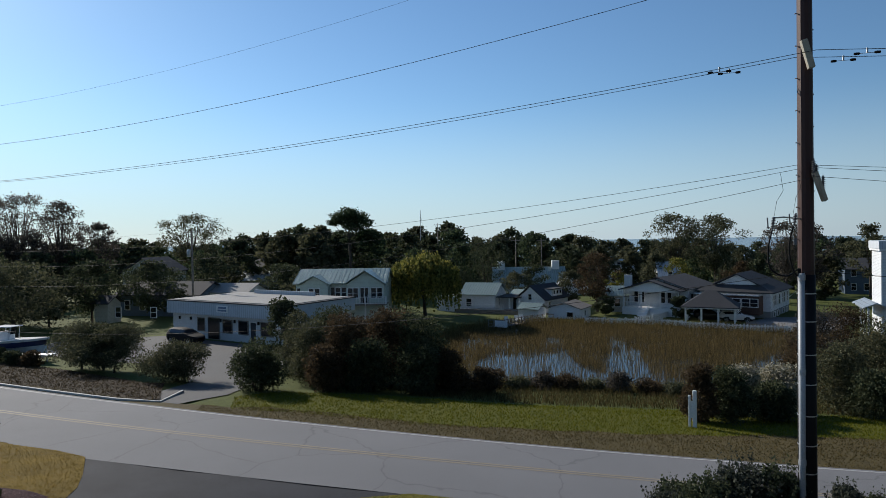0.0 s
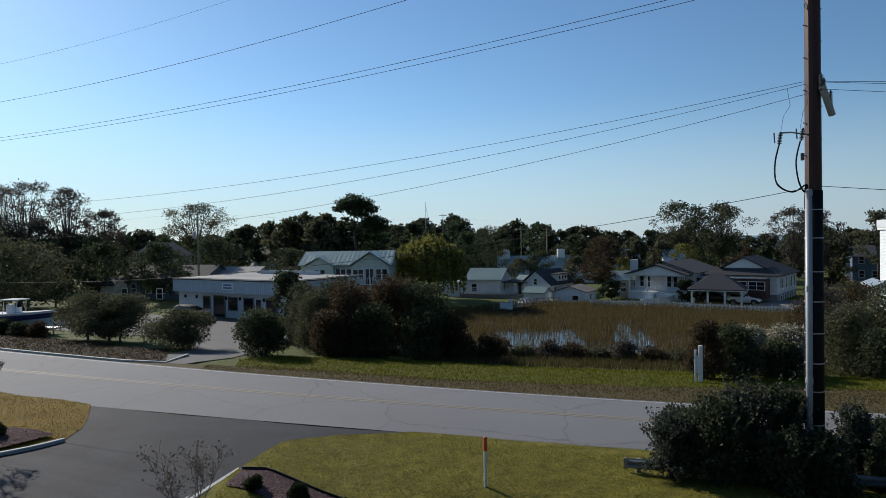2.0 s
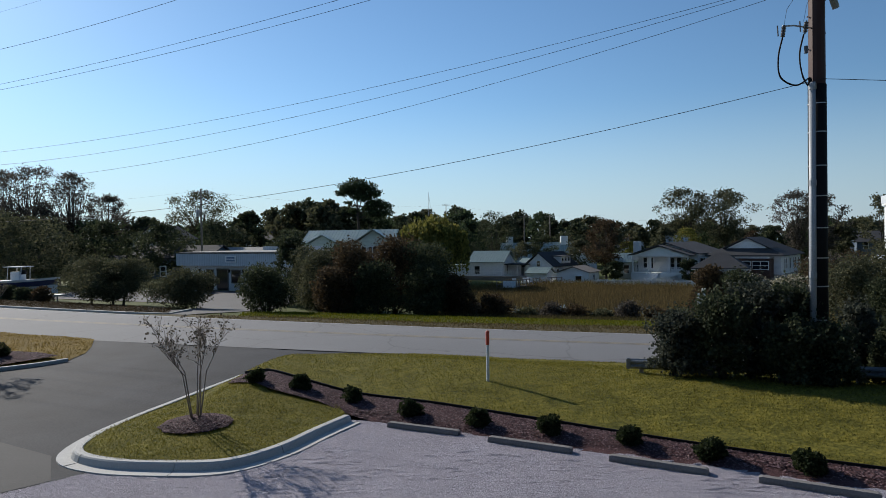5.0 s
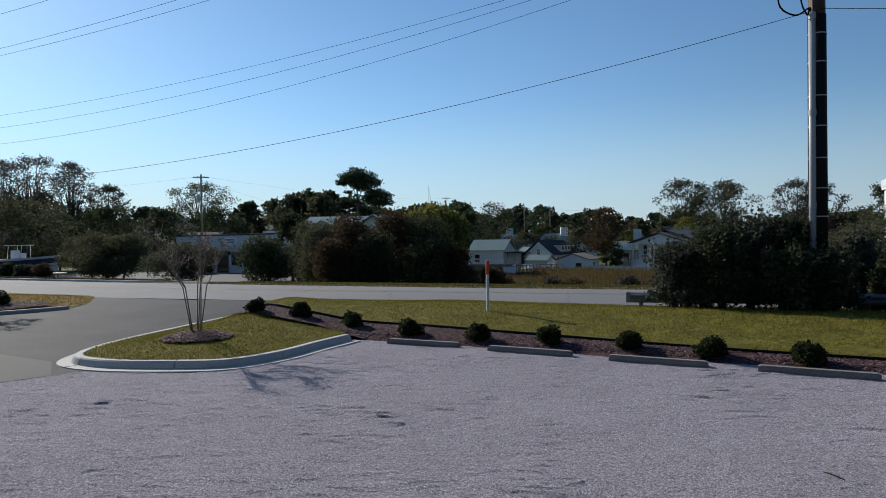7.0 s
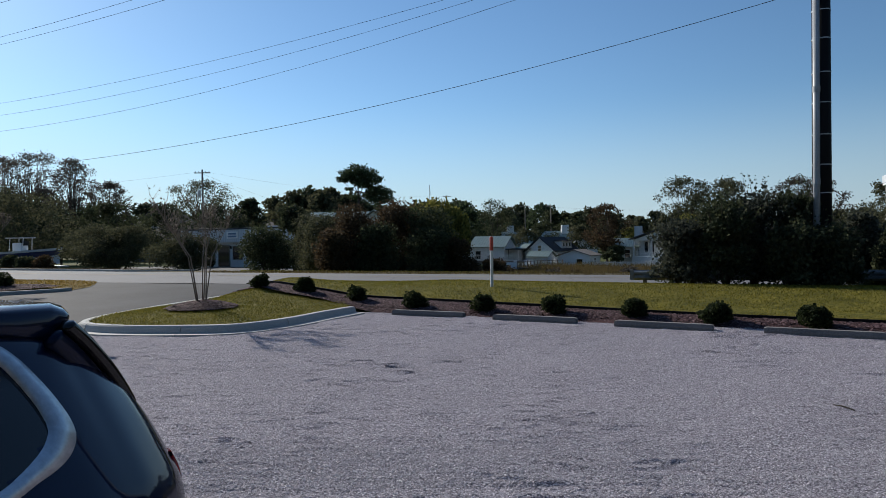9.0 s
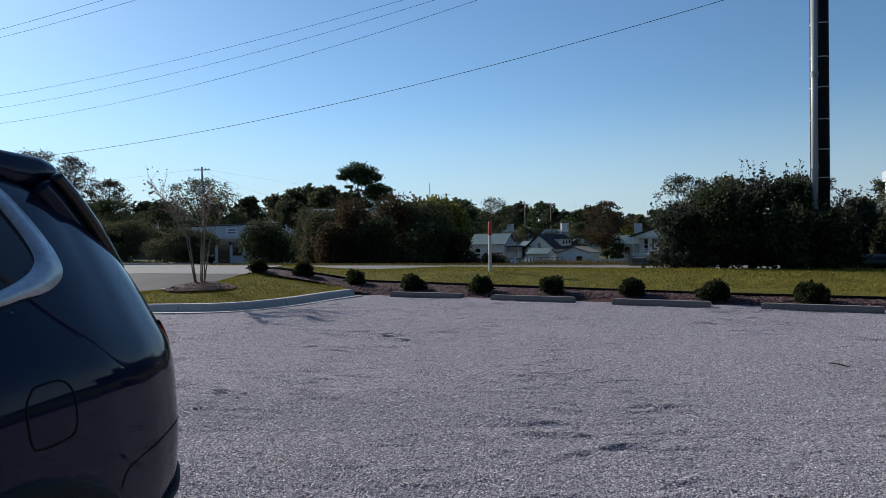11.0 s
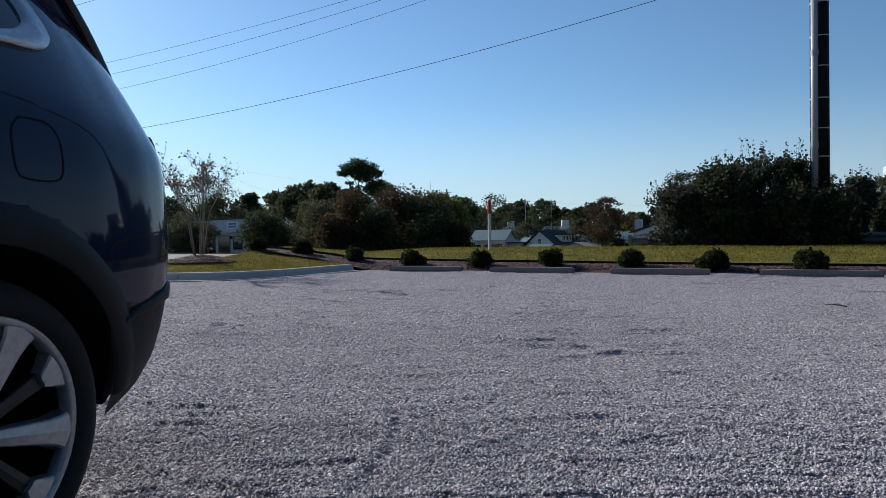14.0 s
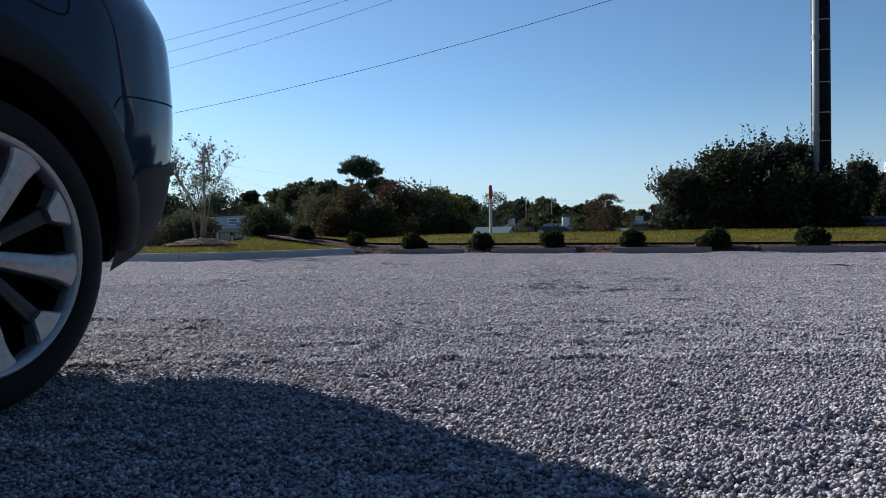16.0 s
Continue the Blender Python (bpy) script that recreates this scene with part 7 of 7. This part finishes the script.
def wheel(ob, x, y, near, fine):
    """A wheel whose outer face looks along -y when near, with five split spokes."""
    m = Matrix.Translation((x, y, HUB_Z)) @ Matrix.Rotation(radians(90 if near else -90), 4, "X")
    w = part("wheel", lathe(bmesh.new(), [(0.254, -0.20), (0.262, -0.20), (0.262, 0.0), (0.256, 0.008), (0.250, 0.0), (0.246, -0.19)], None, 48 if fine else 20), ALLOY, ob, "silver and black split-spoke alloy wheel", m, True)
    part("tyre", lathe(bmesh.new(), [(0.255, -0.21), (0.290, -0.225), (0.325, -0.215), (0.342, -0.18), (0.346, -0.11), (0.342, -0.03), (0.325, 0.006), (0.295, 0.018), (0.268, 0.012), (0.255, -0.004)], None, 64 if fine else 20), RUBBER, w, "black rubber tyre", smooth=True)
    part("barrel", lathe(bmesh.new(), [(0.250, -0.02), (0.235, -0.12), (0.03, -0.13)], None, 32), BLACK_PLASTIC, w, smooth=True)
    part("hub_cap", lathe(bmesh.new(), [(0.001, 0.004), (0.030, 0.002), (0.034, -0.01), (0.034, -0.06)], None, 20), ALLOY_DARK, w, smooth=True)
    face = [(0.028, 0.017), (0.06, 0.018), (0.12, 0.023), (0.195, 0.029), (0.222, 0.036), (0.253, 0.050)]
    tooth = [(0.196, 0.014), (0.202, 0.020), (0.222, 0.033), (0.238, 0.046), (0.253, 0.056)]
    inner = [(0.030, 0.015), (0.12, 0.017), (0.215, 0.021)]

    def spoke(pts, front, crown, back):
        """A spoke of varying half width, domed across, with its flanks falling back."""
        bm = bmesh.new()
        rows = []
        for r, h in pts:
            z = front - 0.028 * (1 - r / 0.25)
            rows.append([bm.verts.new(q) for q in ((r, -h * 1.06, back), (r, -h, z - 0.004), (r, -h * 0.86, z), (r, 0, z + crown), (r, h * 0.86, z), (r, h, z - 0.004), (r, h * 1.06, back))])
        for p, q in zip(rows, rows[1:]):
            for j in range(6):
                bm.faces.new((p[j], q[j], q[j + 1], p[j + 1]))
        bm.faces.new(rows[0])
        bm.faces.new(rows[-1][::-1])
        bmesh.ops.recalc_face_normals(bm, faces=bm.faces[:])
        return bm
    part("rim_flange", lathe(bmesh.new(), [(0.243, -0.03), (0.243, -0.004), (0.249, 0.002), (0.258, 0.006), (0.263, 0.002), (0.263, -0.02)], None, 64 if fine else 20), ALLOY, w, "silver rim flange", smooth=True)
    for k in range(5):
        a = radians(72 * k - 10.5)
        part("spoke", spoke(face, -0.002, 0.004, -0.05), ALLOY, w, "silver spoke face", Matrix.Rotation(a, 4, "Z"))
        part("rim_tooth", spoke(tooth, -0.002, 0.001, -0.04), ALLOY, w, "silver wedge at the rim", Matrix.Rotation(a + radians(36.5), 4, "Z"))
        part("rear_spoke", spoke(inner, -0.016, 0.003, -0.06), ALLOY_DARK, w, "black inner spoke", Matrix.Rotation(a + radians(36.5), 4, "Z"))
        part("lug_nut", lathe(bmesh.new(), [(0.001, -0.016), (0.009, -0.018), (0.010, -0.034)], Matrix.Rotation(a + radians(36.5), 4, "Z") @ Matrix.Translation((0.052, 0, 0)), 8), CHROME, w)
    return w


CAR_M = Matrix.Translation((-0.905, 1.28, 0.0)) @ Matrix.Rotation(radians(79), 4, "Z")
suv = car(CAR_M, "dark blue sport-utility car with black cladding parked on gravel", NAVY)
# chrome surround of the rear side window, spoiler, tail lamp, bumper trim
bm = bmesh.new()


def on_side(x, z, out=0.006):
    """A point on the near flank at a length and height."""
    pts = [section(x, k, 60) for k in range(56)]
    y = float(np.interp(z, [p[1] for p in pts], [p[0] for p in pts]))
    return Vector((x, y - out, z))


def ribbon(pts, widths, out=0.012):
    """A raised strip along points (x, z) of the flank."""
    bm = bmesh.new()
    line = smooth_line(pts, 6)
    rows = []
    for i, p in enumerate(line):
        d = (line[min(i + 1, len(line) - 1)] - line[max(i - 1, 0)]).normalized()
        nx, nz = -d.y, d.x
        w = float(np.interp(i / (len(line) - 1), [k / (len(widths) - 1) for k in range(len(widths))], widths)) / 2
        rows.append([bm.verts.new(on_side(p.x + nx * s * w, p.y + nz * s * w, o)) for s, o in ((-1, 0.001), (-0.8, out), (0.8, out), (1, 0.001))])
    for p, q in zip(rows, rows[1:]):
        for k in range(3):
            bm.faces.new((p[k], q[k], q[k + 1], p[k + 1]))
    bmesh.ops.recalc_face_normals(bm, faces=bm.faces[:])
    return bm


part("window_trim", ribbon([(-1.6, 1.185), (-0.9, 1.19), (-0.3, 1.20), (0.05, 1.216), (0.17, 1.234), (0.265, 1.258), (0.318, 1.298), (0.318, 1.36), (0.297, 1.43), (0.268, 1.49), (0.22, 1.545)], [0.020, 0.020, 0.022, 0.026, 0.034, 0.058, 0.080, 0.068, 0.060, 0.054, 0.04], 0.014), CHROME, suv, "satin chrome window surround", smooth=True)
bm = bmesh.new()
rows = []
for u in [k / 12 for k in range(13)]:
    y = 0.33 + (WIDTH - 0.66) * u
    e = 4 * u * (1 - u)
    x1 = 0.55 + 0.10 * min(1, 4 * e)
    rows.append([bm.verts.new(p) for p in ((0.10, y, 1.585 + 0.02 * e), (0.30, y, 1.60 + 0.02 * e), (x1 - 0.09, y, 1.592 + 0.015 * e), (x1 - 0.035, y, 1.575 + 0.015 * e), (x1 - 0.02, y, 1.55 + 0.015 * e), (x1 - 0.045, y, 1.525 + 0.01 * e), (0.44, y, 1.50))])
for p, q in zip(rows, rows[1:]):
    for k in range(7):
        bm.faces.new((p[k], q[k], q[(k + 1) % 7], p[(k + 1) % 7]))
bm.faces.new(rows[0])
bm.faces.new(rows[-1][::-1])
bmesh.ops.recalc_face_normals(bm, faces=bm.faces[:])
spoiler = part("spoiler", bm, NAVY, suv, smooth=True)
spoiler.modifiers.new("round", "BEVEL").width = 0.012
for y0, y1 in ((0.286, 0.35), (WIDTH - 0.35, WIDTH - 0.286)):
    edge_out = smooth_line([(0.50, 1.552), (0.548, 1.513), (0.60, 1.462), (0.652, 1.406), (0.71, 1.333), (0.752, 1.270), (0.758, 1.245)], 4)
    edge_in = [p + Vector((-0.030, -0.022, 0)) for p in edge_out]
    edge_deep = [p + Vector((-0.08, -0.062, 0)) for p in edge_out]
    for name, line_a, line_b, i0, i1, material, label in (("pillar_strip", edge_out, edge_in, y0, y1, GLOSS_BLACK, "gloss black fin beside the rear glass"), ("pillar_corner", edge_in, edge_deep, y0 + 0.014, y1 + 0.02 * (1 if y0 < 1 else -1), NAVY, "")):
        bm = bmesh.new()
        rows = [[bm.verts.new(q) for q in ((a.x, i0 + 0.010, a.y), (a.x - 0.010, i0, a.y - 0.006), (b.x, i0, b.y), (b.x, i1, b.y), (a.x - 0.010, i1, a.y - 0.006), (a.x, i1 - 0.010, a.y))] for a, b in zip(line_a, line_b)]
        for p, q in zip(rows, rows[1:]):
            for k in range(6):
                bm.faces.new((p[k], q[k], q[(k + 1) % 6], p[(k + 1) % 6]))
        bm.faces.new(rows[0])
        bm.faces.new(rows[-1][::-1])
        bmesh.ops.recalc_face_normals(bm, faces=bm.faces[:])
        part(name, bm, material, suv, label, smooth=True)
part("tail_lamp", ribbon([(0.765, 1.088), (0.83, 1.045), (0.857, 0.95), (0.857, 0.86), (0.84, 0.79)], [0.015, 0.08, 0.10, 0.10, 0.04], 0.010), LAMP_RED, suv, "red wrap-round tail lamp", smooth=True)
part("bumper_step", ribbon([(0.435, 0.538), (0.49, 0.556), (0.56, 0.566), (0.66, 0.583), (0.78, 0.600), (0.90, 0.612), (0.98, 0.62)], [0.016, 0.024, 0.026, 0.030, 0.05, 0.06, 0.06], 0.014), CLAD, suv, "black lip along the top of the rear cladding", smooth=True)
part("fuel_door", ribbon([(0.11, 1.03), (0.185, 1.03), (0.218, 1.00), (0.224, 0.95), (0.218, 0.91), (0.19, 0.894), (0.12, 0.893), (0.09, 0.905), (0.082, 0.95), (0.085, 1.0), (0.11, 1.03)], [0.005, 0.005], 0.001), BLACK_PLASTIC, suv)
part("bumper_seam", ribbon([(0.366, 0.712), (0.385, 0.738), (0.418, 0.753), (0.53, 0.768), (0.66, 0.783), (0.86, 0.80)], [0.005, 0.005], 0.001), BLACK_PLASTIC, suv)
part("arch_trim", ribbon([(0.4535 * math.cos(a), HUB_Z + 0.4535 * math.sin(a)) for a in [radians(d) for d in range(186, -3, -6)]], [0.090] * 3, 0.012), CLAD, suv, "black wheel-arch cladding", smooth=True)

car(at(-27.4, 69.4, 150, -0.86), "dark car parked in front of the store", BLACK_PLASTIC, False)
car(at(42.2, 91.6, 160, -2.70), "white sport-utility car under the carport", paint("white_paint_metallic", (0.55, 0.55, 0.55), (0.68, 0.68, 0.68)), False)
car(at(39.8, 94.2, 150, -2.70), "dark car parked under the carport", paint("charcoal_paint", (0.010, 0.010, 0.012), (0.02, 0.02, 0.022)), False)
